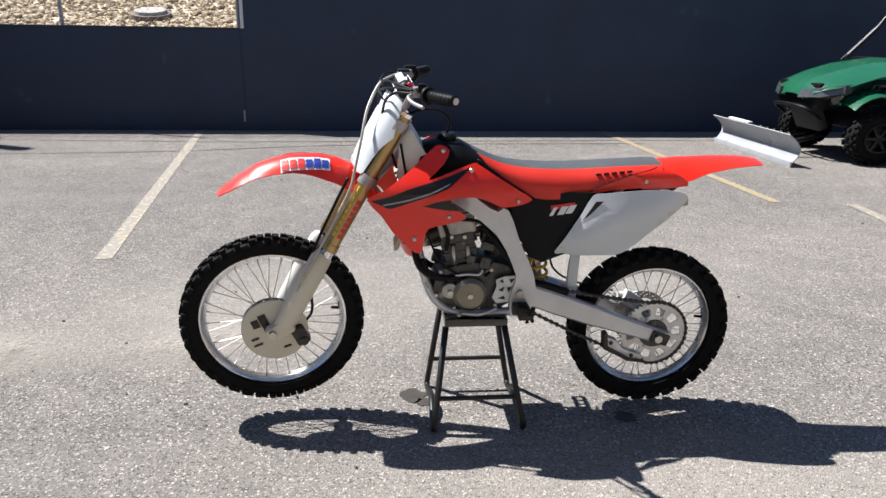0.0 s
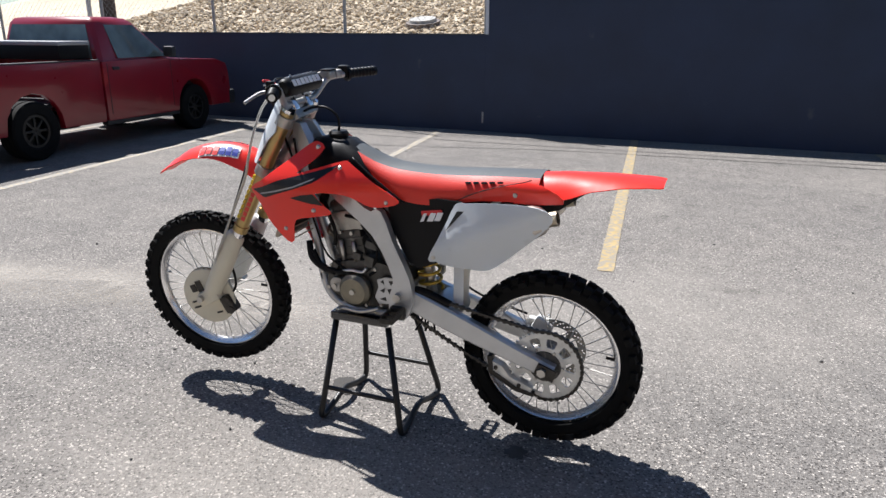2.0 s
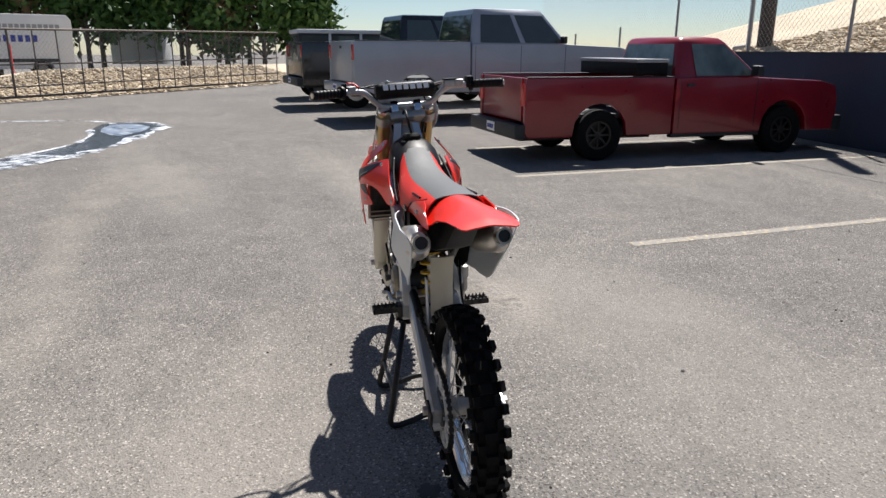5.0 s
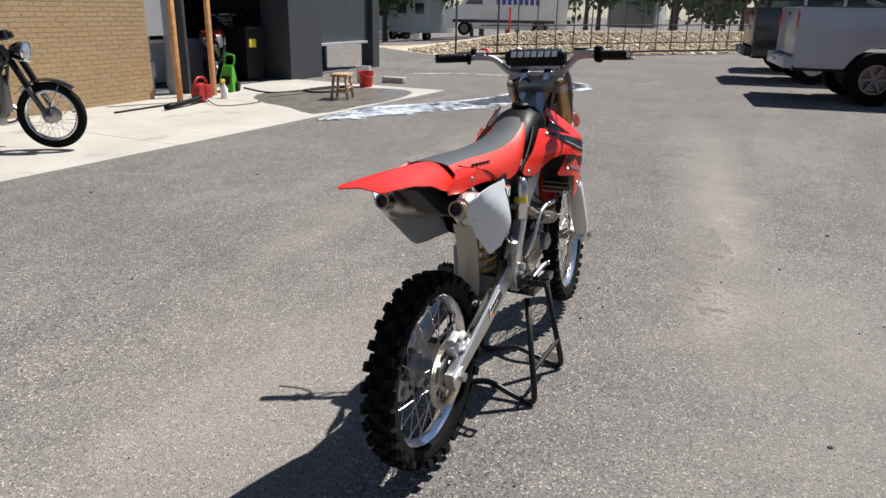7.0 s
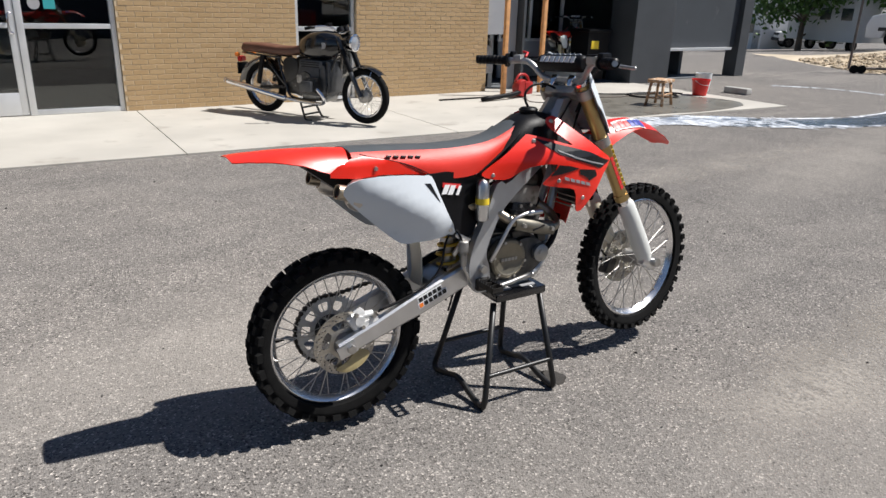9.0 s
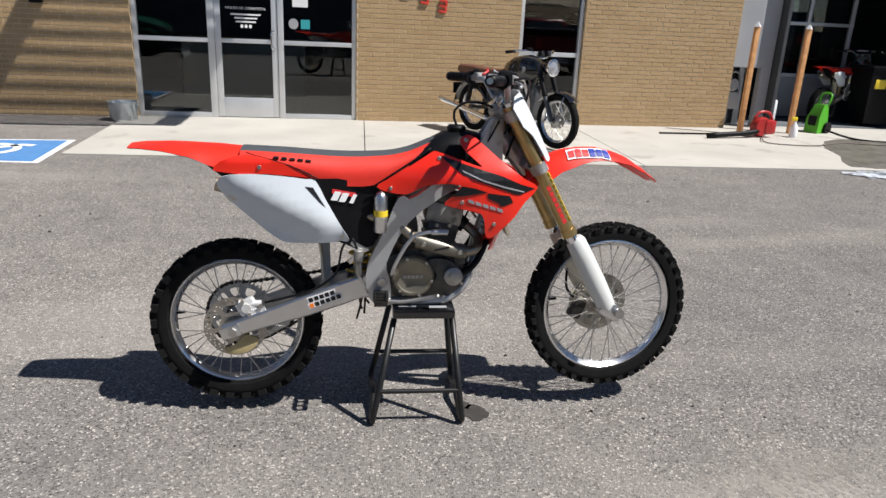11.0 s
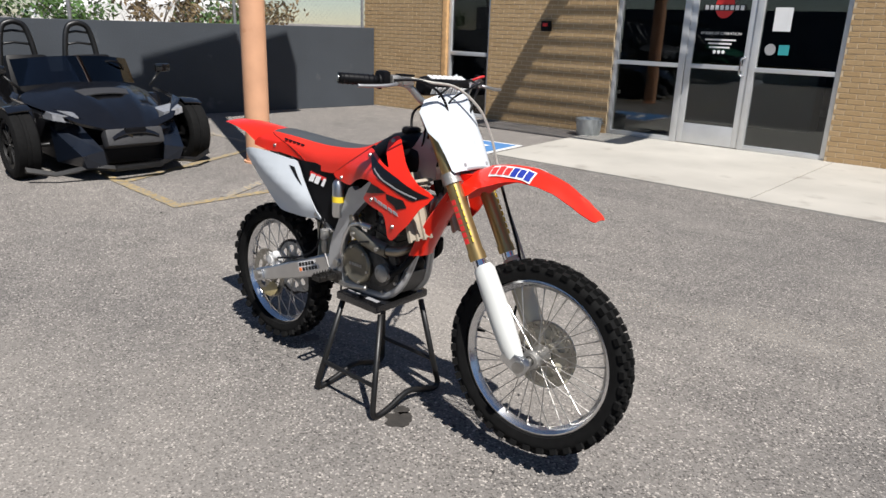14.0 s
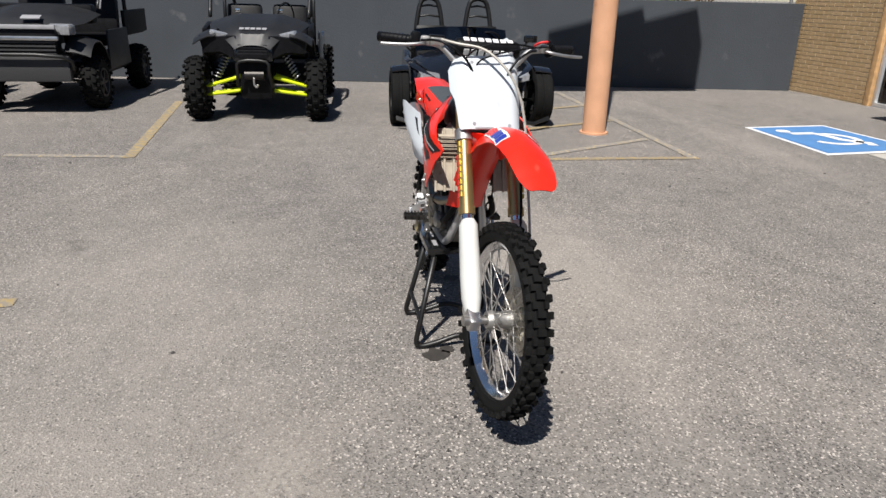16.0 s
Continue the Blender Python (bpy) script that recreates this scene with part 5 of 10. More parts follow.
def engine():
    case = bp("crankcase", plate(curve_poly([(-0.185, 0.53), (-0.19, 0.62), (-0.12, 0.675), (0.0, 0.69), (0.09, 0.675), (0.13, 0.62), (0.12, 0.54), (0.05, 0.495), (-0.10, 0.495)]), -0.078, 0.088, 0.012), CAST_DARK, "dark grey cast engine case")
    bp("clutch_cover", add_revolve(bmesh.new(), [(0.0001, 0.0), (0.083, 0.0), (0.083, 0.028), (0.076, 0.036), (0.066, 0.037), (0.060, 0.033), (0.0001, 0.033)], Matrix.Translation((0.012, 0.093, 0.598)), 40), MAGNESIUM, "round bronze coloured clutch cover")
    for k in range(6):
        a = math.pi * 2 * k / 6 + 0.2
        bp("cover_bolt", cyl((0.012 + 0.075 * math.cos(a), 0.126, 0.598 + 0.075 * math.sin(a)), (0.012 + 0.075 * math.cos(a), 0.135, 0.598 + 0.075 * math.sin(a)), 0.006, seg=6), STEEL)
    bp("clutch_cover_boss", plate(curve_poly([(-0.045, 0.66), (-0.12, 0.665), (-0.175, 0.62), (-0.165, 0.56), (-0.10, 0.53), (-0.06, 0.55), (-0.08, 0.60)]), 0.082, 0.112, 0.008), CAST_DARK, "cast engine side cover")
    bp("water_pump", add_revolve(bmesh.new(), [(0.0001, 0), (0.036, 0), (0.036, 0.018), (0.02, 0.026), (0.0001, 0.026)], Matrix.Translation((-0.145, 0.115, 0.60)), 24), CAST)
    for i in range(5):
        bp("cover_lettering_bar", box((0.012 - 0.032 + i * 0.016, 0.1275, 0.598), (0.012, 0.003, 0.013)), CAST, smooth=0)
    bp("ignition_cover", add_revolve(bmesh.new(), [(0.0001, 0), (0.068, 0), (0.066, 0.022), (0.052, 0.036), (0.0001, 0.038)], Matrix.Translation((-0.058, -0.087, 0.570)) @ Matrix.Rotation(math.pi, 4, "X"), 36), MAGNESIUM, "round bronze coloured ignition cover")
    bp("ignition_boss", add_revolve(bmesh.new(), [(0.0001, 0), (0.032, 0), (0.03, 0.02), (0.0001, 0.022)], Matrix.Translation((-0.135, -0.087, 0.585)) @ Matrix.Rotation(math.pi, 4, "X"), 24), CAST)
    for x, z in ((-0.058, 0.57), (-0.135, 0.585)):
        bp("plug_bolt", cyl((x, -0.122, z), (x, -0.131, z), 0.011, seg=8), STEEL)
    tilt = Matrix.Rotation(radians(-12), 3, "Y")
    bm = box((-0.095, 0, 0.735), (0.125, 0.125, 0.13), tilt, 0.012)
    for k in range(3):
        add_box(bm, (-0.095, 0, 0.695 + k * 0.035), (0.132, 0.132, 0.006), tilt)
    bp("cylinder", bm, CAST_DARK, "dark cast cylinder")
    bp("cylinder_head", box((-0.11, 0, 0.832), (0.145, 0.12, 0.085), tilt, 0.016), CAST, "cast cylinder head")
    bp("head_cover", box((-0.12, 0, 0.893), (0.125, 0.105, 0.05), tilt, 0.018), CAST_DARK, "dark cast cylinder head cover")
    for y in (0.065, -0.065):
        for dx in (-0.03, 0.02):
            bp("head_bolt", cyl((-0.10 + dx, y * 0.97, 0.79), (-0.10 + dx, y * 1.12, 0.79), 0.008, seg=6), STEEL)
    bp("stud_post", tube([(-0.06, -0.073, 0.68), (-0.07, -0.075, 0.76)], 0.009, 8), STEEL)
    bp("stud_post", tube([(-0.115, -0.073, 0.68), (-0.125, -0.075, 0.76)], 0.009, 8), STEEL)
    bp("carburettor", box((0.035, 0, 0.80), (0.08, 0.075, 0.12), Matrix.Rotation(radians(10), 3, "Y"), 0.018), CAST_DARK, "grey carburettor")
    bp("float_bowl", cyl((0.04, 0, 0.70), (0.04, 0, 0.75), 0.032, seg=16), CAST_DARK)
    bp("intake_boot", cyl((0.07, 0, 0.815), (0.16, 0, 0.83), 0.036, 0.045, seg=16), BLACK)
    pipe = [(-0.165, 0.0, 0.795), (-0.215, 0.02, 0.77), (-0.245, 0.06, 0.735), (-0.225, 0.115, 0.708), (-0.17, 0.142, 0.706), (-0.10, 0.150, 0.722), (-0.03, 0.147, 0.740), (0.02, 0.127, 0.762), (0.08, 0.092, 0.800), (0.20, 0.075, 0.83), (0.34, 0.09, 0.855)]
    bp("exhaust_header", tube(pipe, 0.0195, 14, 6), TITAN, "straw tinted exhaust header pipe")
    sh = sheet([[Vector((x, y + 0.028 * math.cos(a), z + 0.030 * math.sin(a))) for a in (-1.5, -0.9, -0.3, 0.3, 0.9, 1.5)] for x, y, z in ((-0.188, 0.134, 0.703), (-0.13, 0.147, 0.715), (-0.06, 0.150, 0.732), (0.010, 0.138, 0.752))], 0.003)
    hs = bp("heat_shield", sh, SHIELD, "bronze grey exhaust heat shield")
    for x, z in ((-0.160, 0.712), (-0.020, 0.742)):
        bp("shield_bolt", cyl((x, 0.166, z), (x, 0.182, z), 0.010, 0.008, seg=12), STEEL, "", hs)
    bp("shield_slot", box((-0.090, 0.1765, 0.726), (0.060, 0.004, 0.008), Matrix.Rotation(radians(14), 3, "Y"), 0.0015), D_BLACK, "", hs)
    for s in (1, -1):
        bp("mid_pipe", tube([(0.30, s * 0.05, 0.85), (0.38, s * 0.10, 0.865), (0.45, s * 0.125, 0.88)], 0.02, 12, 3), TITAN)
        a, b = Vector((0.42, s * 0.123, 0.872)), Vector((0.695, s * 0.130, 0.942))
        secs = []
        d = (b - a).normalized()
        upv = Vector((-d.z, 0, d.x))
        for t, k in ((0, 0.6), (0.06, 0.92), (0.12, 1), (0.86, 1), (0.95, 0.86), (1.0, 0.62)):
            c = a.lerp(b, t)
            secs.append([c + Vector((0, math.cos(w) * 0.043 * k, 0)) + upv * math.sin(w) * 0.056 * k for w in [2 * math.pi * j / 24 for j in range(24)]])
        mf = bp("muffler", loft(secs), MUFF, "oval brushed alloy muffler")
        bp("muffler_tip", add_revolve(bmesh.new(), [(0.026, 0), (0.026, 0.055), (0.020, 0.055), (0.020, 0.0)], Matrix.Translation(b - d * 0.015) @ Matrix.Rotation(math.atan2(d.z, d.x), 4, "Y").inverted() @ Matrix.Rotation(radians(-90), 4, "Z"), 24), TITAN, "", mf)
        bp("tip_bore", cyl(b + d * 0.028, b + d * 0.030, 0.020, seg=20), D_BLACK, "", mf)
    # hoses on the left side of the engine
    for pts, r in (([(-0.02, -0.085, 0.84), (0.04, -0.095, 0.775), (0.10, -0.10, 0.69), (0.125, -0.095, 0.635)], 0.011), ([(-0.10, -0.07, 0.86), (-0.03, -0.085, 0.855), (0.03, -0.09, 0.81), (0.07, -0.08, 0.74)], 0.007),
                   ([(-0.245, -0.085, 0.71), (-0.215, -0.09, 0.66), (-0.15, -0.093, 0.635), (-0.07, -0.09, 0.64)], 0.009), ([(0.02, -0.06, 0.70), (0.03, -0.07, 0.66), (0.0, -0.085, 0.635)], 0.006), ([(-0.20, -0.05, 0.90), (-0.17, -0.075, 0.86), (-0.145, -0.08, 0.80), (-0.15, -0.078, 0.74)], 0.008)):
        bp("engine_hose", tube(pts, r, 8, 5), BLACK, "black rubber engine hose")
    bp("clutch_arm", tube([(-0.115, -0.09, 0.640), (-0.07, -0.098, 0.650), (-0.025, -0.098, 0.648), (-0.01, -0.09, 0.665)], 0.006, 8, 4), ALU, "bright clutch arm")
    bp("exhaust_port", cyl((-0.165, 0, 0.80), (-0.20, 0.01, 0.775), 0.03, seg=16), DARK_STEEL)
    bp("inner_airbox", box((0.235, 0, 0.87), (0.15, 0.15, 0.17), bevel=0.02), BLACK, "black airbox body")
    for x, y, z, sx, sz in ((-0.055, -0.07, 0.705, 0.035, 0.03), (0.0, -0.075, 0.69, 0.04, 0.045), (-0.15, -0.075, 0.655, 0.03, 0.03), (0.01, -0.07, 0.755, 0.05, 0.03), (-0.17, 0.085, 0.66, 0.04, 0.05), (-0.05, 0.085, 0.69, 0.06, 0.03)):
        bp("engine_lug", box((x, y, z), (sx, 0.03, sz), Matrix.Rotation(radians(15), 3, "Y"), 0.006), CAST_DARK)
    for x, z in ((-0.17, 0.655), (-0.02, 0.505), (-0.115, 0.505), (0.025, 0.66), (0.045, 0.515), (-0.185, 0.56)):
        bp("case_bolt", cyl((x, -0.074, z), (x, -0.088, z), 0.007, seg=6), STEEL)
        bp("case_bolt", cyl((x, 0.084, z), (x, 0.096, z), 0.007, seg=6), STEEL)
    bp("coolant_hose", tube([(-0.27, -0.07, 0.74), (-0.25, -0.09, 0.68), (-0.20, -0.09, 0.64), (-0.15, -0.09, 0.63)], 0.013, 10, 4), BLACK, "black rubber coolant hose")
    bp("coolant_hose", tube([(-0.28, 0.06, 0.73), (-0.245, 0.09, 0.66), (-0.20, 0.105, 0.615), (-0.16, 0.11, 0.60)], 0.013, 10, 4), BLACK, "black rubber coolant hose")
    bp("clutch_cable", tube([(-0.10, -0.08, 0.64), (-0.17, -0.10, 0.70), (-0.22, -0.09, 0.80), (-0.29, -0.06, 0.98), (-0.32, -0.05, 1.14)], 0.004, 6, 5), BLACK)
    bp("throttle_cable", tube([(0.02, 0.05, 0.85), (-0.10, 0.06, 0.95), (-0.24, 0.05, 1.08), (-0.30, 0.08, 1.2)], 0.004, 6, 5), BLACK)
    bp("ignition_wire", tube([(-0.02, -0.075, 0.64), (0.03, -0.08, 0.70), (0.02, -0.07, 0.80), (-0.04, -0.06, 0.88)], 0.004, 6, 5), BLACK)


SHIELD = mat("bronze_grey_shield", (0.20, 0.185, 0.15), 0.42, 0.7, var=0.15, scale=20, wear=(0.3, 0.28, 0.24), wear_at=0.64, wear_scale=14)
TITAN = mat("heat_tinted_steel", (0.36, 0.31, 0.24), 0.36, 0.9, var=0.2, scale=12, wear=(0.3, 0.24, 0.16), wear_at=0.6, wear_scale=10)
MUFF = mat("brushed_muffler", (0.52, 0.49, 0.45), 0.38, 0.9, var=0.12, scale=8, wear=(0.36, 0.33, 0.29), wear_at=0.62, wear_scale=9)
engine()


def shock():
    a, b = Vector((0.225, 0, 0.565)), Vector((0.185, 0, 0.90))
    bp("shock_body", cyl(a, b, 0.022, seg=20), STEEL)
    pts = []
    for i in range(7 * 14 + 1):
        t = i / (7 * 14)
        c = (a + Vector((0, 0, 0.02))).lerp(b - Vector((0, 0, 0.06)), t)
        w = 2 * math.pi * 7 * t
        pts.append(c + Vector((0.043 * math.cos(w), 0.043 * math.sin(w), 0)))
    bp("shock_spring", tube(pts, 0.0065, 8), GOLD_SPRING, "gold coloured shock spring")
    bp("shock_reservoir", add_revolve(bmesh.new(), [(0.0001, -0.075), (0.022, -0.075), (0.026, -0.068), (0.026, 0.06), (0.020, 0.075), (0.012, 0.082), (0.0001, 0.084)], Matrix.Translation((0.140, 0.115, 0.848)) @ Matrix.Rotation(radians(90), 4, "X"), 24), ALU, "polished shock reservoir bottle")
    bp("reservoir_label", add_revolve(bmesh.new(), [(0.0265, -0.012), (0.0268, -0.012), (0.0268, 0.012), (0.0265, 0.012)], Matrix.Translation((0.140, 0.115, 0.848)) @ Matrix.Rotation(radians(90), 4, "X"), 24), D_YELLOW, "yellow label band")
    bp("linkage", box((0.22, 0, 0.50), (0.09, 0.06, 0.05), bevel=0.01), SPAR)
    bp("mud_flap", sheet([[(x + 0.01 * math.cos(y * 30), y, z) for y in (-0.042, -0.02, 0.0, 0.02, 0.042)] for x, z in ((0.40, 0.80), (0.375, 0.72), (0.362, 0.64), (0.358, 0.56), (0.365, 0.525))], 0.005), CREAM, "pale plastic inner mudguard")
    bp("lower_flap", plate([(0.333, 0.525), (0.373, 0.525), (0.377, 0.71), (0.337, 0.71)], -0.055, -0.05, 0.002), WHITE, "pale mud flap edge")


shock()


def shroud_y(x, z):
    t = min(1, max(0, (0.13 - x) / 0.36))
    base = 0.112 + 0.085 * (t * t * (3 - 2 * t))
    tip = max(0, (-0.30 - x) / 0.16)
    return base - 0.045 * tip ** 1.5 + 0.018 * math.sin(max(0, min(1, (1.14 - z) / 0.42)) * math.pi) - 0.085 * max(0, (z - 1.0) / 0.14) ** 1.25


def panel_y(x, z):
    """Proud along a crease that climbs to the rear, falling away above and below it."""
    t = min(1, max(0, (x - 0.26) / 0.46))
    crease = 0.80 + (x - 0.32) * 0.50
    base = 0.124 + 0.058 * math.sin(t * math.pi * 0.72)
    ridge = 0.016 * min(1, max(0, (x - 0.29) / 0.08))
    below = max(0, crease - z)
    above = max(0, z - crease)
    return base + ridge - min(0.05, 0.42 * below) - min(0.028, 0.20 * above)


LOUVRE = mat("dusty_tan_plastic", (0.38, 0.33, 0.26), 0.65, var=0.16, scale=18, bump=0.0006, bscale=90, wear=(0.3, 0.25, 0.19), wear_at=0.62, wear_scale=24)


def bodywork():
    shroud = curve_poly([(-0.443, 0.967), (-0.385, 1.002), (-0.284, 1.076), (-0.211, 1.136), (-0.178, 1.147), (-0.148, 1.128), (-0.17, 1.09), (-0.222, 1.048), (-0.215, 1.043), (-0.15, 1.062), (-0.066, 1.085), (-0.04, 1.078), (0.039, 1.026), (0.127, 0.973), (0.156, 0.950), (0.115, 0.931), (0.06, 0.925), (0.03, 0.932), (-0.02, 0.960), (-0.075, 0.974), (-0.148, 0.974),
                         (-0.115, 0.928), (-0.092, 0.906), (-0.103, 0.894), (-0.17, 0.883), (-0.228, 0.870), (-0.243, 0.825), (-0.250, 0.783), (-0.275, 0.779), (-0.319, 0.822), (-0.355, 0.858), (-0.393, 0.914)], 2)
    band = [(-0.43, 0.964), (-0.372, 0.982), (-0.30, 1.012), (-0.235, 1.030), (-0.15, 1.052), (-0.075, 1.074), (-0.095, 1.056), (-0.125, 1.034), (-0.157, 1.013), (-0.231, 0.986), (-0.30, 0.964), (-0.355, 0.944), (-0.372, 0.943), (-0.395, 0.953)]
    band2 = [(-0.385, 0.9565), (-0.30, 0.978), (-0.23, 0.998), (-0.15, 1.030), (-0.155, 1.024), (-0.23, 0.992), (-0.30, 0.972), (-0.385, 0.9515)]
    hook = [(-0.245, 0.953), (-0.20, 0.966), (-0.153, 0.972), (-0.117, 0.930), (-0.16, 0.936), (-0.21, 0.946)]
    for s in (1, -1):
        sh = bp("radiator_shroud", panel(shroud, shroud_y, 0.004, 0.03, s), RED, "glossy red radiator shroud with black graphics")
        off = lambda x, z: shroud_y(x, z) + 0.0025
        bp("graphic", panel(band, off, 0.0012, 0.03, s), D_BLACK, "black swoosh graphic", sh, 0)
        bp("graphic_line", panel(band2, lambda x, z: shroud_y(x, z) + 0.004, 0.001, 0.03, s), D_GREY, "", sh, 0)
        bp("graphic", panel(hook, off, 0.0012, 0.03, s), D_BLACK, "", sh, 0)
        if s > 0:
            for i in range(5):
                x = -0.175 - i * 0.027
                z = 0.926 - i * 0.0075
                bp("logo_bar", panel([(x, z), (x - 0.021, z - 0.006), (x - 0.025, z - 0.019), (x - 0.004, z - 0.013)], off, 0.0012, 0.05, s), D_GREY, "", sh, 0)
            bp("graphic", panel([(-0.245, 0.95), (-0.33, 0.94), (-0.345, 0.915), (-0.30, 0.90), (-0.29, 0.912), (-0.25, 0.93)], off, 0.0012, 0.03, s), D_BLACK, "", sh, 0)
        for x, z in ((-0.072, 1.062), (-0.155, 0.911), (-0.277, 0.832), (-0.172, 1.128), (0.105, 0.945)):
            y = shroud_y(x, z)
            bp("shroud_bolt", cyl((x, s * (y - 0.002), z), (x, s * (y + 0.005), z), 0.0095, 0.006, seg=12), STEEL)
        # radiator and louvres behind the shroud
        tilt = Matrix.Rotation(radians(20), 3, "Y")
        bp("radiator", box((-0.262, s * 0.120, 0.905), (0.04, 0.115, 0.23), tilt, 0.004), DARK_STEEL, "black finned radiator")
        rg = bp("radiator_guard", box((-0.293, s * 0.122, 0.900), (0.006, 0.118, 0.25), tilt, 0.002), LOUVRE, "dusty tan plastic radiator guard")
        for k in range(13):
            z = 0.790 + k * 0.0178
            x = -0.2955 - (z - 0.900) * 0.364
            bp("radiator_louvre", box((x, s * 0.122, z), (0.016, 0.110, 0.004), Matrix.Rotation(radians(-25), 3, "Y")), LOUVRE, "", rg, 0)
        for y in (0.066, 0.103, 0.141, 0.178):
            bp("louvre_post", box((-0.301, s * y, 0.900), (0.012, 0.008, 0.255), tilt), LOUVRE, "", rg, 0)
        # white number side panel
        pn = curve_poly([(0.723, 0.945), (0.715, 0.978), (0.68, 0.995), (0.60, 1.0), (0.50, 0.992), (0.415, 0.979), (0.378, 0.970), (0.345, 0.905), (0.30, 0.82), (0.258, 0.742), (0.283, 0.733), (0.36, 0.731), (0.455, 0.734), (0.505, 0.744), (0.56, 0.785), (0.617, 0.835), (0.679, 0.893)], 2)
        p = bp("side_panel", panel(pn, panel_y, 0.004, 0.03, s), WHITE, "white plastic number side panel")
        bp("panel_vent", panel([(0.415, 0.952), (0.388, 0.948), (0.343, 0.873), (0.366, 0.896)], lambda x, z: panel_y(x, z) + 0.002, 0.001, 0.05, s), D_BLACK, "", p, 0)
        bp("panel_bolt", cyl((0.283, s * (panel_y(0.283, 0.755) - 0.002), 0.755), (0.283, s * (panel_y(0.283, 0.755) + 0.004), 0.755), 0.008, seg=10), STEEL, "", p)
        # black airbox
        box_y = lambda x, z: 0.082 + 0.043 * min(1, max(0, (x - 0.12) / 0.24))
        ab = bp("airbox_panel", panel([(0.395, 0.975), (0.30, 0.975), (0.17, 0.95), (0.085, 0.93), (0.098, 0.86), (0.125, 0.79), (0.165, 0.715), (0.215, 0.695), (0.30, 0.735)], box_y, 0.006, 0.05, s), BLACK, "black plastic airbox cover")
        bp("decal_field", panel([(0.319, 0.938), (0.232, 0.921), (0.235, 0.904), (0.321, 0.921)], lambda x, z: box_y(x, z) + 0.0045, 0.001, 0.06, s), D_RED, "", ab, 0)
        for i in range(3):
            x, w = 0.236 + i * 0.029, 0.024 if i else 0.014
            lean = 0.008 * s
            bp("decal_bar", panel([(x - lean, 0.914 + i * 0.006), (x + w - lean, 0.917 + i * 0.006), (x + w + lean, 0.884 + i * 0.006), (x + lean, 0.881 + i * 0.006)], lambda x, z: box_y(x, z) + 0.0065, 0.001, 0.06, s), D_WHITE, "", ab, 0)
    # fuel tank
    secs = []
    for x, zt, zb, w in ((-0.275, 1.10, 0.99, 0.04), (-0.25, 1.140, 0.97, 0.07), (-0.19, 1.156, 0.96, 0.095), (-0.10, 1.148, 0.96, 0.10), (-0.04, 1.115, 0.96, 0.098), (0.0, 1.085, 0.96, 0.095), (0.08, 1.03, 0.96, 0.08)):
        secs.append([(x, w * math.cos(a) * (abs(math.cos(a)) ** -0.3 if abs(math.cos(a)) > 0.05 else 1), (zt + zb) / 2 + (zt - zb) / 2 * math.sin(a)) for a in [2 * math.pi * j / 20 for j in range(20)]])
    bp("fuel_tank", loft(secs), BLACK, "black plastic fuel tank")
    bp("fuel_cap", add_revolve(bmesh.new(), [(0.0001, 0), (0.036, 0), (0.038, 0.014), (0.03, 0.022), (0.0001, 0.022)], Matrix.Translation((-0.15, 0, 1.15)) @ Matrix.Rotation(radians(90), 4, "X"), 24), BLACK, "black screw fuel cap")
    bp("vent_hose", tube([(-0.15, 0, 1.17), (-0.140, -0.01, 1.20), (-0.147, -0.015, 1.232), (-0.19, -0.015, 1.258), (-0.25, -0.012, 1.255), (-0.30, -0.01, 1.235)], 0.005, 8, 5), BLACK)
    # seat
    top = [(-0.105, 1.142), (-0.06, 1.128), (0.0, 1.094), (0.085, 1.068), (0.19, 1.060), (0.294, 1.058), (0.40, 1.063), (0.50, 1.069), (0.655, 1.074)]
    bot = [(-0.105, 1.095), (-0.06, 1.078), (0.003, 1.034), (0.106, 0.972), (0.17, 0.946), (0.294, 0.945), (0.376, 0.966), (0.50, 0.985), (0.655, 1.0)]
    side, crown = [], []
    for i in range(33):
        x = -0.105 + 0.76 * i / 32
        soft = lambda f: sum(f(x + d) for d in (-0.05, -0.03, -0.015, 0, 0.015, 0.03, 0.05)) / 7
        zt, zb = soft(lambda q: lerp_table(top, q)), soft(lambda q: lerp_table(bot, q))
        w = soft(lambda q: 0.058 + 0.05 * min(1, max(0, (q + 0.105) / 0.25)) - 0.012 * max(0, (q - 0.45) / 0.2))
        wt = soft(lambda q: 0.045 + 0.018 * min(1, max(0, (q + 0.1) / 0.3)))
        ring = [(x, wt + 0.004 + (w - wt - 0.004) * (1 - max(0, (u - 0.25) / 0.75) ** 2.3), zb + (zt - 0.008 - zb) * u) for u in (0, 0.25, 0.4, 0.52, 0.64, 0.74, 0.83, 0.91, 0.96, 1.0)]
        side.append(ring)
        crown.append([(x, wt + 0.004, zt - 0.008), (x, wt * 0.7, zt - 0.0015), (x, 0, zt + 0.002), (x, -wt * 0.7, zt - 0.0015), (x, -wt - 0.004, zt - 0.008)])
    seat = bp("seat", sheet(crown, 0.004), SEAT_TOP, "long seat with dark grey grip top and red sides")
    for s in (1, -1):
        bp("seat_side", sheet([[(p[0], s * p[1], p[2]) for p in r] for r in side], 0.004), SEAT_RED, "red vinyl seat side", seat)
        for i in range(5):
            bp("seat_lettering_bar", box((0.407 + i * 0.029, s * 0.0945, 1.036 + i * 0.0025), (0.019, 0.0075, 0.0075), Matrix.Rotation(radians(26 * s), 3, "X") @ Matrix.Rotation(radians(-5), 3, "Y"), 0.001), D_BLACK, "", seat, 0)
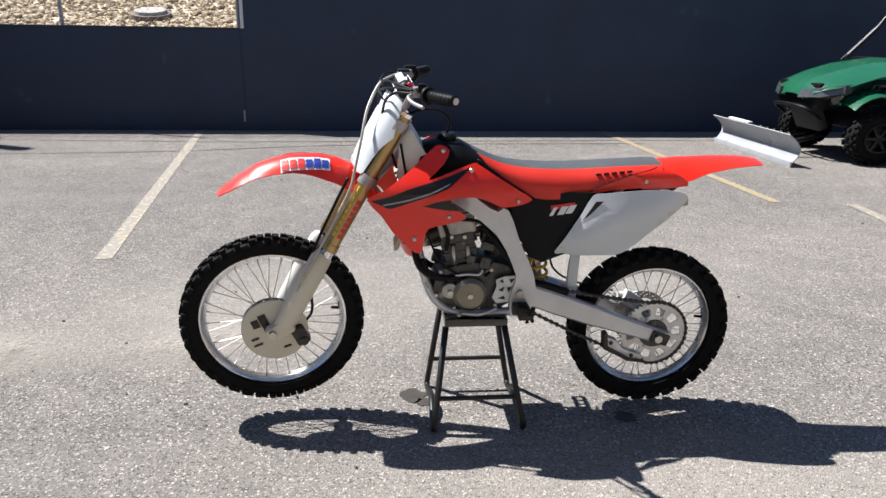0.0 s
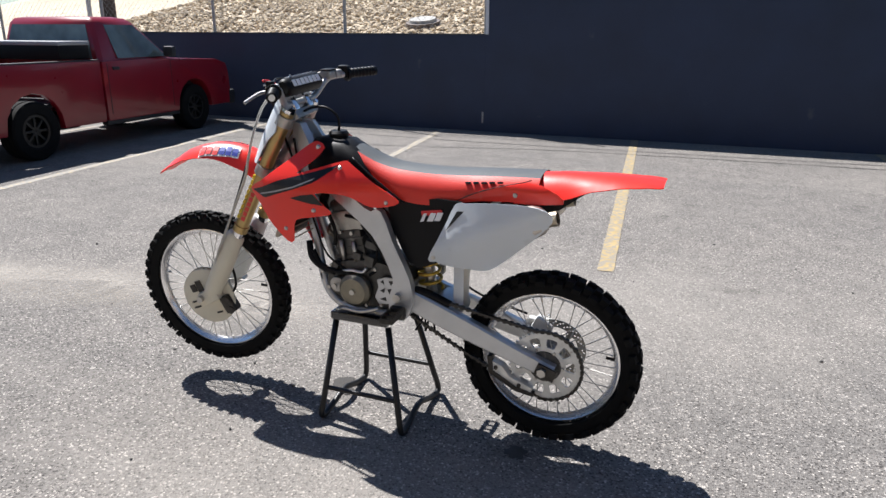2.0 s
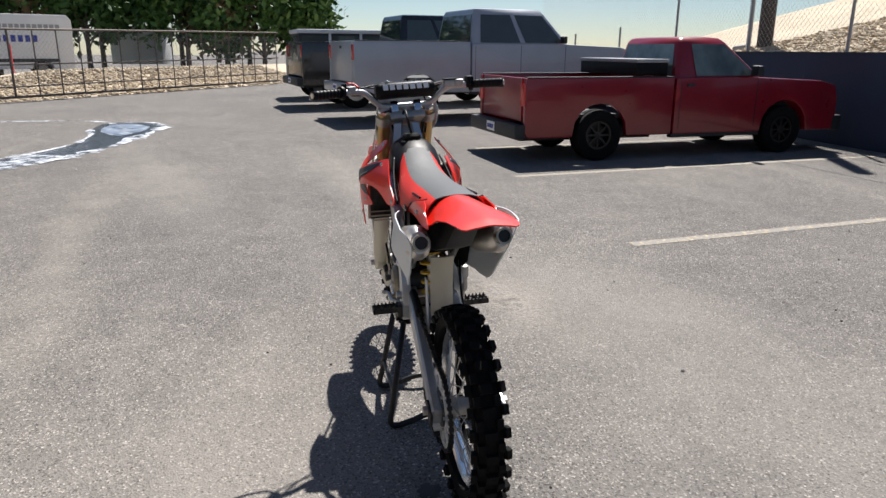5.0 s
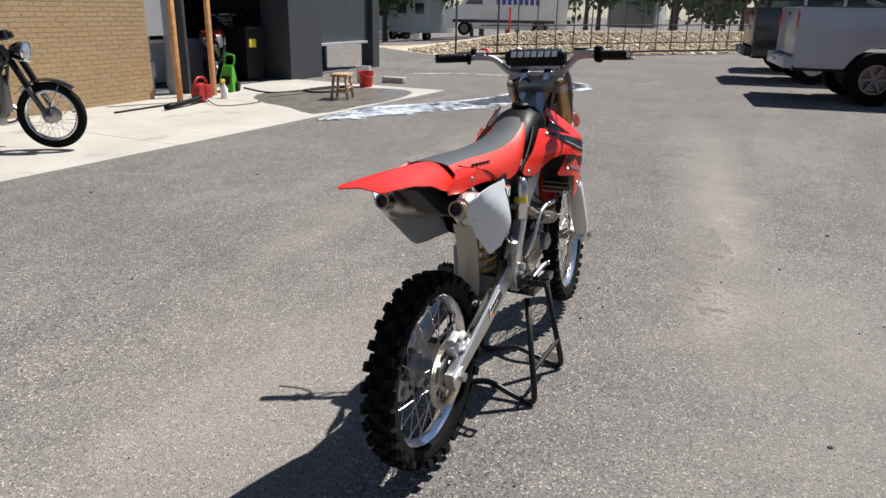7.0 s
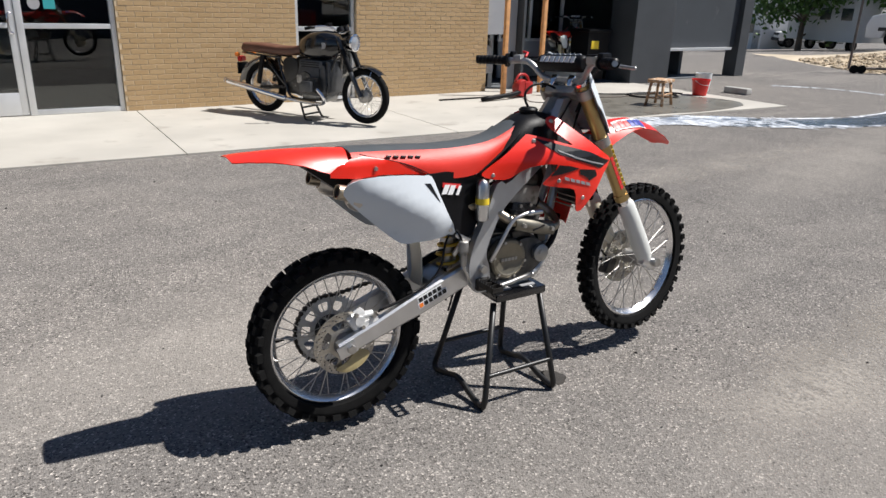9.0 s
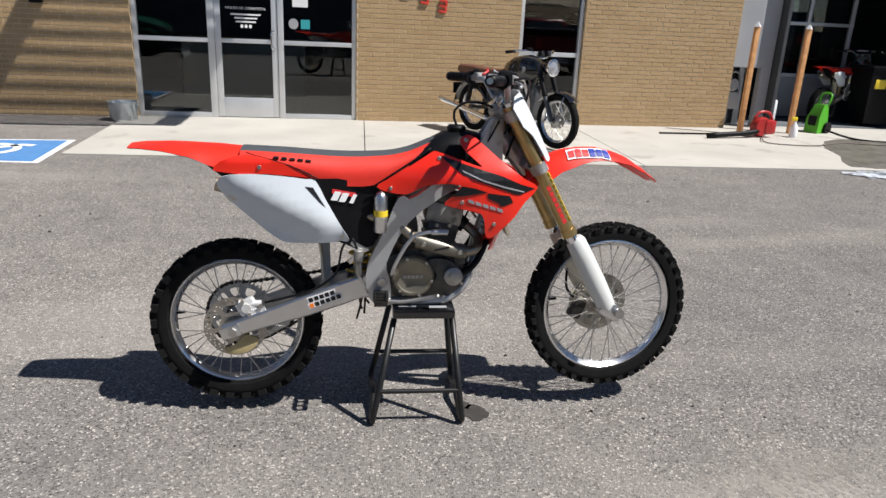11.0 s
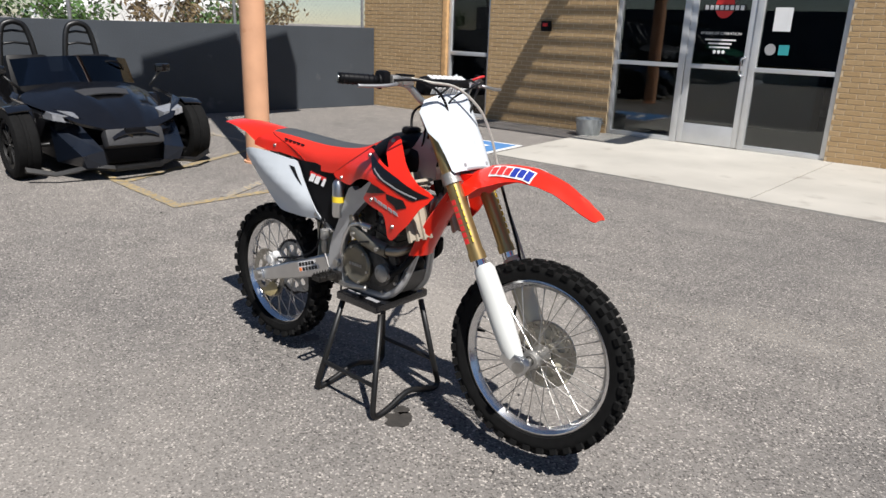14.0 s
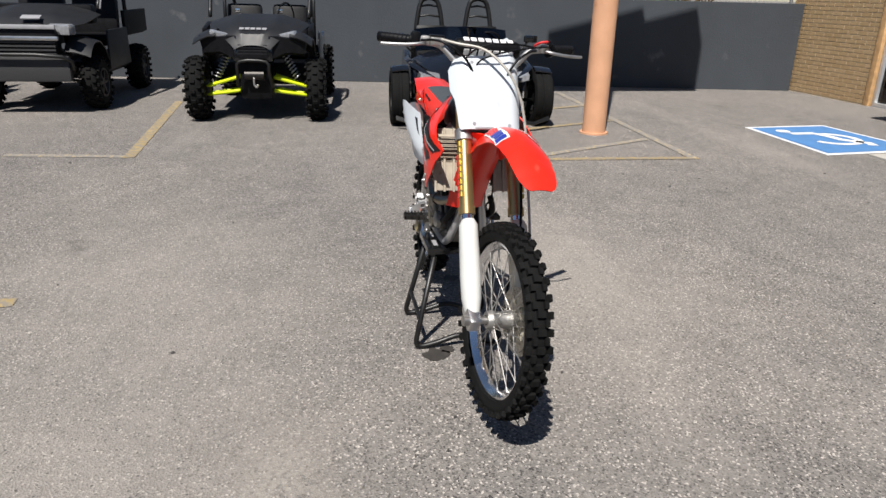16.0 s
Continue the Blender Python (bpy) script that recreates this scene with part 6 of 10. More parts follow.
    bp("seat_base", loft([[(r[0][0], y, z) for y, z in ((r[0][1] - 0.008, r[0][2] + 0.004), (r[5][1] - 0.01, r[5][2]), (-r[5][1] + 0.01, r[5][2]), (-r[0][1] + 0.008, r[0][2] + 0.004))] for r in side[::4]]), BLACK, "", seat)
    # added black tubes stand in for the dark gaps at shroud and fender
    for s in (1, -1):
        bp("seat_seam", tube([(-0.045, s * 0.092, 1.092), (0.02, s * 0.106, 1.046), (0.09, s * 0.115, 1.000), (0.165, s * 0.117, 0.950)], 0.0045, 8, 4), BLACK, "", seat)
        bp("seat_piping", tube([(0.36, s * 0.112, 0.966), (0.41, s * 0.112, 0.994), (0.473, s * 0.112, 1.020), (0.56, s * 0.104, 1.044), (0.60, s * 0.098, 1.053), (0.63, s * 0.088, 1.062)], 0.0018, 8, 4), BLACK, "", seat)
    # rear fender
    rows = []
    for i in range(17):
        x = 0.575 + (1.052 - 0.575) * (1 - (1 - i / 16) ** 1.35)
        t = i / 16
        zt = lerp_table([(0.575, 1.055), (0.65, 1.070), (0.75, 1.078), (0.90, 1.082), (1.0, 1.079), (1.052, 1.073)], x)
        w = lerp_table([(0.575, 0.106), (0.66, 0.112), (0.75, 0.104), (0.90, 0.096), (0.98, 0.088), (1.03, 0.082), (1.046, 0.076), (1.052, 0.066)], x)
        drop = lerp_table([(0.575, 0.072), (0.66, 0.088), (0.74, 0.070), (0.84, 0.036), (0.95, 0.017), (1.052, 0.006)], x)
        rows.append([(x, w * u, zt - drop * abs(u) ** 2.6 + (0.04 * w * (1 - abs(u) * 2) if abs(u) < 0.5 else 0)) for u in [k / 6 - 1 for k in range(13)]])
    rf = bp("rear_fender", sheet(rows, 0.004), RED, "red plastic rear fender")
    for s in (1, -1):
        lp = [(0.37, 0.972), (0.41, 0.994), (0.473, 1.020), (0.56, 1.044), (0.62, 1.056), (0.67, 1.050), (0.72, 1.030), (0.745, 1.01), (0.745, 0.995), (0.66, 0.985), (0.56, 0.988), (0.45, 0.980)]
        bp("fender_lobe", panel(lp, lambda x, z: 0.111 + 0.003 * math.sin((x - 0.45) * 10) - 0.9 * max(0, z - 1.037), 0.004, 0.02, s), RED, "", rf)
        bp("fender_bolt", cyl((0.582, s * 0.108, 1.012), (0.582, s * 0.119, 1.012), 0.010, 0.007, seg=12), STEEL, "", rf)
    bp("fender_underside", loft([[(x, w, z), (x, w * 0.6, z - h), (x, -w * 0.6, z - h), (x, -w, z)] for x, w, z, h in ((0.30, 0.06, 0.95, 0.14), (0.50, 0.075, 0.985, 0.13), (0.66, 0.07, 1.02, 0.11), (0.80, 0.06, 1.045, 0.03))]), BLACK, "black inner rear fender")


bodywork()


def front_end():
    top_at = STEER_AT + Vector((-0.03, 0, 0))
    for s in (1, -1):
        y = s * 0.098
        a = Vector((-0.312, y, 1.252))
        low = Vector((-0.762, y, 0.452))
        d = (low - a).normalized()
        leg = fp("fork_tube", cyl(a, a + d * 0.555, 0.0275, seg=28), GOLD, "gold anodised upper fork tube")
        fp("fork_cap", cyl(a - d * 0.014, a + d * 0.004, 0.026, seg=8), CHROME, "", leg)
        fp("fork_lug", cyl(a + d * 0.535, a + d * 0.565, 0.031, seg=28), GOLD, "", leg)
        fp("slider", cyl(a + d * 0.555, low, 0.0235, seg=24), CHROME, "", leg)
        # decals up the tube: plain yellow and red bars
        side = Vector((0, s, 0))
        frontv = Vector((d.z, 0, -d.x))
        rings = 9
        for i in range(rings):
            c = a + d * (0.30 + i * 0.024)
            rot = Matrix((d, side, frontv)).transposed()
            fp("decal_bar", box(c + (side * 0.65 - frontv * -0.0).normalized() * 0.0 + side * 0.0225 + frontv * 0.0170, (0.018, 0.004, 0.014), rot @ Matrix.Rotation(radians(-38 if True else 0), 3, "X")), D_YELLOW, "", leg, 0)
            if i > 1:
                fp("decal_bar", box(c + side * 0.0272 - frontv * 0.004, (0.019, 0.003, 0.016), rot), D_RED, "", leg, 0)
        # white fork guard
        secs = []
        for t, w, h in ((0.0, 0.022, 0.030), (0.06, 0.034, 0.040), (0.3, 0.036, 0.042), (0.62, 0.038, 0.043), (0.85, 0.036, 0.040), (1.0, 0.026, 0.036)):
            c = (a + d * 0.585).lerp(low + d * 0.012, t) + frontv * 0.010
            secs.append([c + side * math.cos(q) * w + frontv * math.sin(q) * h for q in [2 * math.pi * k / 16 for k in range(16)]])
        fp("fork_guard", loft(secs), CREAM if s < 0 else GUARD, "off-white plastic fork guard")
        fp("fork_foot", box(low + Vector((-0.022, s * 0.004, -0.010)), (0.105, 0.045, 0.062), Matrix.Rotation(radians(-29), 3, "Y"), 0.014), ALU if s > 0 else CREAM, "alloy fork foot")
        fp("axle_nut", cyl((F_AX.x, s * 0.122, F_AX.z), (F_AX.x, s * 0.142, F_AX.z), 0.015 if s < 0 else 0.02, seg=6 if s < 0 else 20), STEEL)
        for k, (zz, rr) in enumerate(((0.035, 0.040), (0.262, 0.040))):
            c = a + d * zz
            fp("clamp_ring", add_revolve(bmesh.new(), [(0.0275, -0.02), (0.0345, -0.02), (0.0345, 0.02), (0.0275, 0.02)], Matrix.Translation(c) @ d.to_track_quat("Y", "Z").to_matrix().to_4x4(), 28), CAST)
    for zz, thick in ((0.035, 0.034), (0.262, 0.036)):
        c = Vector((-0.312, 0, 1.252)) + RAKE * zz
        rot = Matrix.Rotation(radians(-29), 3, "Y")
        fp("triple_clamp", box(c + Vector((0.012, 0, 0)), (0.075, 0.16, thick), rot, 0.012), CAST, "cast alloy triple clamp")
    fp("stem_nut", cyl(STEER_AT - RAKE * 0.005 + Vector((0.0, 0, 0)), STEER_AT - RAKE * 0.03, 0.018, seg=8), CHROME)
    # front number plate, wrapped back round both fork legs, its tall ear on the left
    poly = [(-0.116, 0.0), (0.116, 0.0), (0.121, 0.01), (0.126, 0.07), (0.131, 0.12), (0.142, 0.165), (0.144, 0.245), (0.130, 0.278), (0.06, 0.286), (-0.03, 0.288), (-0.052, 0.308), (-0.066, 0.365), (-0.082, 0.375), (-0.106, 0.358), (-0.130, 0.265), (-0.142, 0.17), (-0.132, 0.12), (-0.126, 0.07), (-0.121, 0.01)]
    bm = panel(poly, lambda u, v: 0.0, 0.0, 0.02)
    upv, nrm = -RAKE, Vector((-0.876, 0, 0.482))
    o = Vector((-0.432, 0.006, 1.030))
    for v in bm.verts:
        u, h = v.co.x, v.co.z
        v.co = o + Vector((0, u * 0.97, 0)) + upv * h + nrm * (0.066 - 0.056 * (max(0, abs(u) - 0.085) / 0.055) ** 2 - 0.25 * (h - 0.15) ** 2 - 0.02 * abs(u))
    bmesh.ops.recalc_face_normals(bm, faces=bm.faces)
    bmesh.ops.solidify(bm, geom=bm.faces[:], thickness=0.004)
    fp("number_plate", bm, WHITE, "white plastic front number plate")
    fp("plate_strap", tube([o + nrm * 0.05 + Vector((0, -0.10, 0)) + upv * 0.005, o + nrm * 0.068 + upv * 0.004, o + nrm * 0.05 + Vector((0, 0.10, 0)) + upv * 0.005], 0.006, 8, 4), D_GREY)
    for y, h in ((0.07, 0.258), (-0.07, 0.02), (0.07, 0.02)):
        fp("plate_bolt", cyl(o + Vector((0, y, 0)) + upv * h + nrm * 0.058, o + Vector((0, y, 0)) + upv * h + nrm * 0.066, 0.007, seg=10), D_GREY)
    # front fender
    rows = []
    tz = [(-0.975, 0.966), (-0.94, 0.994), (-0.89, 1.030), (-0.827, 1.066), (-0.777, 1.084), (-0.70, 1.099), (-0.62, 1.097), (-0.56, 1.087), (-0.475, 1.054), (-0.40, 1.01)]
    tw = [(-0.975, 0.034), (-0.970, 0.046), (-0.960, 0.056), (-0.94, 0.065), (-0.90, 0.073), (-0.80, 0.080), (-0.68, 0.083), (-0.56, 0.084), (-0.40, 0.075)]
    td = [(-0.975, 0.004), (-0.94, 0.012), (-0.90, 0.020), (-0.78, 0.036), (-0.68, 0.048), (-0.56, 0.075), (-0.48, 0.095), (-0.40, 0.08)]
    for i in range(21):
        x = -0.975 + 0.563 * (i / 20) ** 1.7
        zt, w, dr = lerp_table(tz, x), lerp_table(tw, x), lerp_table(td, x)
        rows.append([(x, w * u, zt - dr * abs(u) ** 2.2) for u in [k / 6 - 1 for k in range(13)]])
    ff = fp("front_fender", sheet(rows, 0.004), RED, "red plastic front fender")
    inner = sheet([[(x + 0.035 * abs(u) ** 2, 0.075 * u, z) for u in (-1, -0.5, 0, 0.5, 1)] for x, z in ((-0.50, 1.045), (-0.43, 0.95), (-0.365, 0.85), (-0.32, 0.76), (-0.295, 0.70))], 0.004)
    fp("fender_tail", inner, RED, "red rear half of the front fender")

    def fy(x, dz):
        zt, w, dr = lerp_table(tz, x), lerp_table(tw, x), lerp_table(td, x)
        u = min(1, (dz / dr) ** (1 / 2.2)) if dz > 0 else 0
        return Vector((x, w * u, zt - dz))
    for s in (1, -1):
        def strip(x0, x1, d0, d1, lift, m_, name):
            rr = []
            for k in range(6):
                x = x0 + (x1 - x0) * k / 5
                rr.append([Vector((p.x, s * (p.y + lift), p.z + lift)) for p in (fy(x, d0), fy(x, (d0 + d1) / 2), fy(x, d1))])
            fp(name, sheet(rr, 0.0008), m_, "", ff, 0)
        # two words as edged blocks, red then blue as read on either side
        strip(-0.745, -0.572, 0.006, 0.040, 0.0030, D_WHITE, "sticker")
        for k in range(6):
            x = -0.741 + k * 0.0282
            red = k < 3 if s < 0 else k > 2
            strip(x, x + 0.0235, 0.0095 + 0.002 * (k % 2), 0.0365 - 0.002 * (k % 2), 0.0046, D_RED if red else D_BLUE, "sticker_block")


GUARD = mat("white_guard_plastic", (0.60, 0.61, 0.585), 0.42, var=0.04, scale=6, bump=0.0003, bscale=60)
front_end()


LEVER = mat("dull_alloy_lever", (0.42, 0.42, 0.42), 0.5, 0.9, var=0.1, scale=20)


def handlebar():
    """Bar, pad, levers and cables, turned and leaning as found."""
    roll = Matrix.Translation((-0.31, 0, 1.27)) @ Matrix.Rotation(radians(-1.8), 4, "X") @ Matrix.Rotation(radians(-3.2), 4, "Z") @ Matrix.Translation((0.31, 0, -1.27))

    def hp(name, bm, material, label="", parent=None, smooth=38):
        bm.transform(roll)
        return fp(name, bm, material, label, parent, smooth)
    half = [(-0.315, 0.0, 1.272), (-0.315, 0.075, 1.272), (-0.305, 0.12, 1.285), (-0.285, 0.175, 1.335), (-0.268, 0.225, 1.345), (-0.220, 0.32, 1.347), (-0.175, 0.395, 1.348)]
    pts = [(x, -y, z) for x, y, z in half[:0:-1]] + half
    bar = hp("handlebar", tube(pts, 0.0125, 12, 5), LEVER, "dull alloy handlebar")
    pad = bmesh.new()
    secs = []
    for y in (-0.128, -0.122, -0.11, 0.11, 0.122, 0.128):
        k = 0.7 if abs(y) > 0.125 else (0.9 if abs(y) > 0.12 else 1)
        secs.append([(-0.300 + 0.031 * k * math.cos(a), y, 1.338 + 0.034 * k * math.sin(a)) for a in [2 * math.pi * j / 20 for j in range(20)]])
    hp("bar_pad", loft(secs), BLACK, "black crossbar pad with white lettering shapes", bar)
    for i in range(7):
        for a in (0.5, 2.0, 3.6):
            y = -0.087 + i * 0.029
            c = Vector((-0.300 + 0.0315 * math.cos(a), y, 1.338 + 0.0345 * math.sin(a)))
            hp("pad_bar", box(c, (0.003, 0.021, 0.025), Matrix.Rotation(-a, 3, "Y")), D_WHITE, "", bar, 0)
    for s in (1, -1):
        hp("grip", tube([(-0.240, s * 0.280, 1.346), (-0.208, s * 0.340, 1.3475), (-0.172, s * 0.40, 1.348)], 0.0185 if s > 0 else 0.018, 16, 3), BLACK, "black ribbed rubber grip", bar)
        for k in range(7):
            y = 0.297 + k * 0.015
            x = -0.231 + (y - 0.297) * 0.57
            hp("grip_rib", add_revolve(bmesh.new(), [(0.0185, -0.003), (0.0203, 0), (0.0185, 0.003)], Matrix.Translation((x, s * y, 1.3473)) @ Matrix.Rotation(radians(-28 * s), 4, "Z"), 16), BLACK, "", bar)
        hp("grip_flange", cyl((-0.246, s * 0.272, 1.346), (-0.240, s * 0.282, 1.346), 0.028, seg=20), BLACK, "", bar)
        hp("bar_end", cyl((-0.1725, s * 0.399, 1.348), (-0.1705, s * 0.4025, 1.348), 0.011, seg=14), ALU, "", bar)
        hp("bar_clamp", box((-0.318, s * 0.05, 1.262), (0.05, 0.035, 0.05), Matrix.Rotation(radians(-29), 3, "Y"), 0.008), CHROME, "", bar)
        hp("lever", tube([(-0.278, s * 0.235, 1.345), (-0.305, s * 0.262, 1.340), (-0.300, s * 0.32, 1.333), (-0.280, s * 0.385, 1.330), (-0.272, s * 0.405, 1.330)], 0.0062, 8, 4), LEVER, "bare alloy lever", bar)
        hp("lever_perch", box((-0.272, s * 0.235, 1.352), (0.045, 0.036, 0.034), Matrix.Rotation(radians(-18 * s), 3, "Z"), 0.008), CAST, "", bar)
    hp("master_cylinder", box((-0.285, 0.195, 1.352), (0.045, 0.058, 0.032), bevel=0.008), CAST, "brake master cylinder", bar)
    hp("cylinder_lid", box((-0.285, 0.195, 1.371), (0.045, 0.054, 0.007), bevel=0.003), BLACK, "", bar)
    hp("throttle_housing", box((-0.253, 0.272, 1.356), (0.05, 0.034, 0.052), bevel=0.012), BLACK, "", bar)
    hp("kill_switch", box((-0.262, -0.262, 1.368), (0.026, 0.022, 0.03), bevel=0.006), BLACK, "", bar)
    hp("hot_start_lever", tube([(-0.275, -0.20, 1.36), (-0.30, -0.215, 1.375), (-0.30, -0.245, 1.38)], 0.005, 8, 3), D_RED, "", bar)
    hp("clutch_cable", tube([(-0.29, -0.205, 1.342), (-0.345, -0.15, 1.335), (-0.375, -0.09, 1.29), (-0.375, -0.055, 1.20), (-0.33, -0.05, 1.05)], 0.0048, 8, 6), BLACK)
    hp("throttle_cable", tube([(-0.29, 0.255, 1.352), (-0.36, 0.19, 1.355), (-0.385, 0.10, 1.30), (-0.375, 0.05, 1.20), (-0.33, 0.04, 1.05)], 0.0048, 8, 6), BLACK)
    hp("front_hose", tube([(-0.295, 0.19, 1.362), (-0.345, 0.13, 1.352), (-0.388, 0.03, 1.338), (-0.432, -0.055, 1.268), (-0.455, -0.105, 1.178), (-0.480, -0.128, 1.075), (-0.500, -0.134, 1.0), (-0.550, -0.136, 0.90), (-0.615, -0.136, 0.78), (-0.69, -0.130, 0.64), (-0.735, -0.108, 0.53)], 0.0052, 8, 6), HOSE, "pale braided brake hose")
    hp("stop_wire", tube([(-0.29, -0.255, 1.36), (-0.35, -0.16, 1.355), (-0.385, -0.03, 1.33), (-0.375, 0.05, 1.29), (-0.34, 0.06, 1.20)], 0.0035, 6, 6), BLACK)
    hp("start_cable", tube([(-0.29, -0.20, 1.355), (-0.36, -0.07, 1.365), (-0.375, 0.05, 1.345), (-0.35, 0.10, 1.28), (-0.31, 0.08, 1.15)], 0.004, 6, 6), BLACK)


HOSE = mat("pale_braided_hose", (0.42, 0.40, 0.36), 0.5, 0.3, var=0.2, scale=60)
handlebar()


# ---- stand under the bike ----
def bike_stand():
    t = thing("bike_stand", pose(0, 0, 0), "black tubular steel bike stand on asphalt", "stand")
    top = box((-0.033, 0.012, 0.458), (0.246, 0.30, 0.034), bevel=0.008)
    tp = part("top_plate", top, GLOSS_BLACK, t, "gloss black steel top plate")
    for x in (-0.09, 0.03):
        part("plate_slot", box((x, 0.12, 0.4755), (0.07, 0.02, 0.002), bevel=0.0008), D_GREY, tp, smooth=0)
    for xf, xt in ((-0.195, -0.148), (0.162, 0.082)):
        pts = [(xt, 0.13, 0.43), (xt + (xf - xt) * 0.85, 0.205, 0.09), (xf, 0.214, 0.035), (xf * 1.01, 0.195, 0.014), (xf, 0.12, 0.026), (xf * 0.98, 0.01, 0.055), (xf, -0.09, 0.026), (xf * 1.01, -0.155, 0.014), (xf, -0.175, 0.035), (xt + (xf - xt) * 0.85, -0.165, 0.09), (xt, -0.105, 0.43)]
        q = [Vector(p) for p in pts]
        path = [q[0]] + smooth_path(q[1:-1], 5) + [q[-1]]
        part("leg_loop", tube(path, 0.0125, 12), SATIN_BLACK, t, "bent black tube leg")
    for y0 in (0.196, -0.155):
        part("side_bar", cyl((-0.183, y0, 0.145), (0.143, y0, 0.145), 0.0095, seg=12), SATIN_BLACK, t)


bike_stand()

# ---- vehicles round the lot; each is built with its nose towards local +x ----
CAR_RED = mat("faded_red_car_paint", (0.22, 0.006, 0.015), 0.3, var=0.08, scale=2, coat=0.35, wear=(0.36, 0.03, 0.03), wear_at=0.66, wear_scale=3)
CAR_SILVER = mat("silver_car_paint", (0.35, 0.375, 0.42), 0.36, 0.12, var=0.05, scale=2, coat=0.4)
CAR_BLACK = mat("black_car_paint", (0.012, 0.012, 0.014), 0.25, var=0.1, scale=2, coat=0.5)
CAR_WHITE = mat("white_car_paint", (0.7, 0.7, 0.7), 0.35, var=0.04, scale=2, coat=0.3)
CAR_GREEN = mat("dark_green_body_plastic", (0.012, 0.095, 0.048), 0.26, var=0.08, scale=3, coat=0.4)
CAR_GLASS = mat("tinted_car_glass", (0.05, 0.065, 0.065), 0.04, var=0.1, scale=3, rvar=0.01, spec=0.8)
# opaque panes; the blotchy paler tone stands in for light through the cab
THROUGH_LIT_GLASS = mat("through_lit_car_glass", (0.10, 0.13, 0.125), 0.05, var=0.6, scale=2.2, rvar=0.01, spec=0.8)
TAIL_RED = mat("red_lamp_lens", (0.5, 0.015, 0.015), 0.15, var=0.1)
LAMP_SMOKE = mat("smoky_lamp_lens", (0.09, 0.095, 0.10), 0.15, 0.2, var=0.2, scale=30)
LAMP_CLEAR = mat("clear_lamp_lens", (0.36, 0.37, 0.39), 0.08, 0.4, var=0.2, scale=30)
TRIM = mat("dark_bumper_plastic", (0.02, 0.021, 0.023), 0.55, var=0.2, scale=10)
LIME = mat("lime_yellow_powder_coat", (0.62, 0.75, 0.01), 0.4, var=0.05)
D_GREY_METAL = mat("dull_grey_wheel", (0.2, 0.2, 0.2), 0.4, 0.7, var=0.1)
GREY_BODY = mat("graphite_body_plastic", (0.012, 0.0125, 0.014), 0.48, var=0.1, scale=6)
BLADE = mat("galvanised_plow_blade", (0.33, 0.345, 0.365), 0.55, 0.15, var=0.1, scale=4, wear=(0.26, 0.27, 0.28), wear_at=0.62, wear_scale=5)


def road_wheel(parent, x, y, r, w, rim, rim_k=0.62, spokes=5, tread=False, knob=0.018, pitch=22, name="wheel"):
    """Wheel with its own tyre and rim; the outer face looks away from the middle of the car."""
    s = 1 if y > 0 else -1
    m = Matrix.Translation((x, y, r))
    hub = add_cyl(bmesh.new(), (x, y - w * 0.3 * s, r), (x, y + w * 0.34 * s, r), r * 0.16, seg=16)
    wh = part(name, hub, rim, parent)
    if tread:
        bm = knobby_tyre(r, w, r * rim_k, [(0.0, 0, 0.035, w * 0.22, 1, 0.0), (w * 0.26, 14, 0.035, w * 0.2, 1, 0.5), (w * 0.43, 18, 0.04, w * 0.12, 1, 0.05)], pitch, knob)
        bm.transform(m)
    else:
        k = r * rim_k
        bm = add_revolve(bmesh.new(), [(k, -w * 0.42), (k + 0.02, -w * 0.5), (r - 0.03, -w * 0.5), (r - 0.006, -w * 0.42), (r, -w * 0.2), (r - 0.008, -w * 0.1), (r - 0.008, -w * 0.08), (r, -w * 0.06), (r, w * 0.06), (r - 0.008, w * 0.08), (r - 0.008, w * 0.1), (r, w * 0.2), (r - 0.006, w * 0.42), (r - 0.03, w * 0.5), (k + 0.02, w * 0.5), (k, w * 0.42)], m, 40)
    part("tyre", bm, RUBBER, wh)
    k = r * rim_k
    bm = add_revolve(bmesh.new(), [(k + 0.004, -w * 0.42), (k + 0.006, w * 0.42 * 1), (k - 0.012, w * 0.42), (k - 0.03, w * 0.2), (k - 0.03, -w * 0.42)], m, 40)
    for i in range(spokes):
        a = 2 * math.pi * i / spokes
        rot = Matrix.Rotation(-a, 4, "Y")
        add_box(bm, Vector((x, y + w * 0.3 * s, r)) + rot @ Vector((k * 0.52, 0, 0)), (k * 0.95, 0.03, k * 1.25 / spokes), rot.to_3x3(), 0.006)
    add_cyl(bm, (x, y - w * 0.05 * s, r), (x, y - w * 0.02 * s, r), k, seg=32)
    part("rim", bm, rim, wh)
    return wh


def arch(cx, r, zc, n=9):
    return [(cx + r * math.cos(a), zc + r * math.sin(a)) for a in [math.pi * (1 - i / (n - 1)) for i in range(n)]]


def pane(name, quad, parent, material=CAR_GLASS, thick=0.006):
    """A glass pane over four corners, slightly proud."""
    q = [Vector(p) for p in quad]
    n = (q[1] - q[0]).cross(q[3] - q[0]).normalized()
    rows = [[q[0].lerp(q[1], u).lerp(q[3].lerp(q[2], u), v) for u in (0, 0.33, 0.67, 1)] for v in (0, 0.5, 1)]
    bm = sheet(rows, thick)
    return part(name, bm, material, parent, smooth=0)


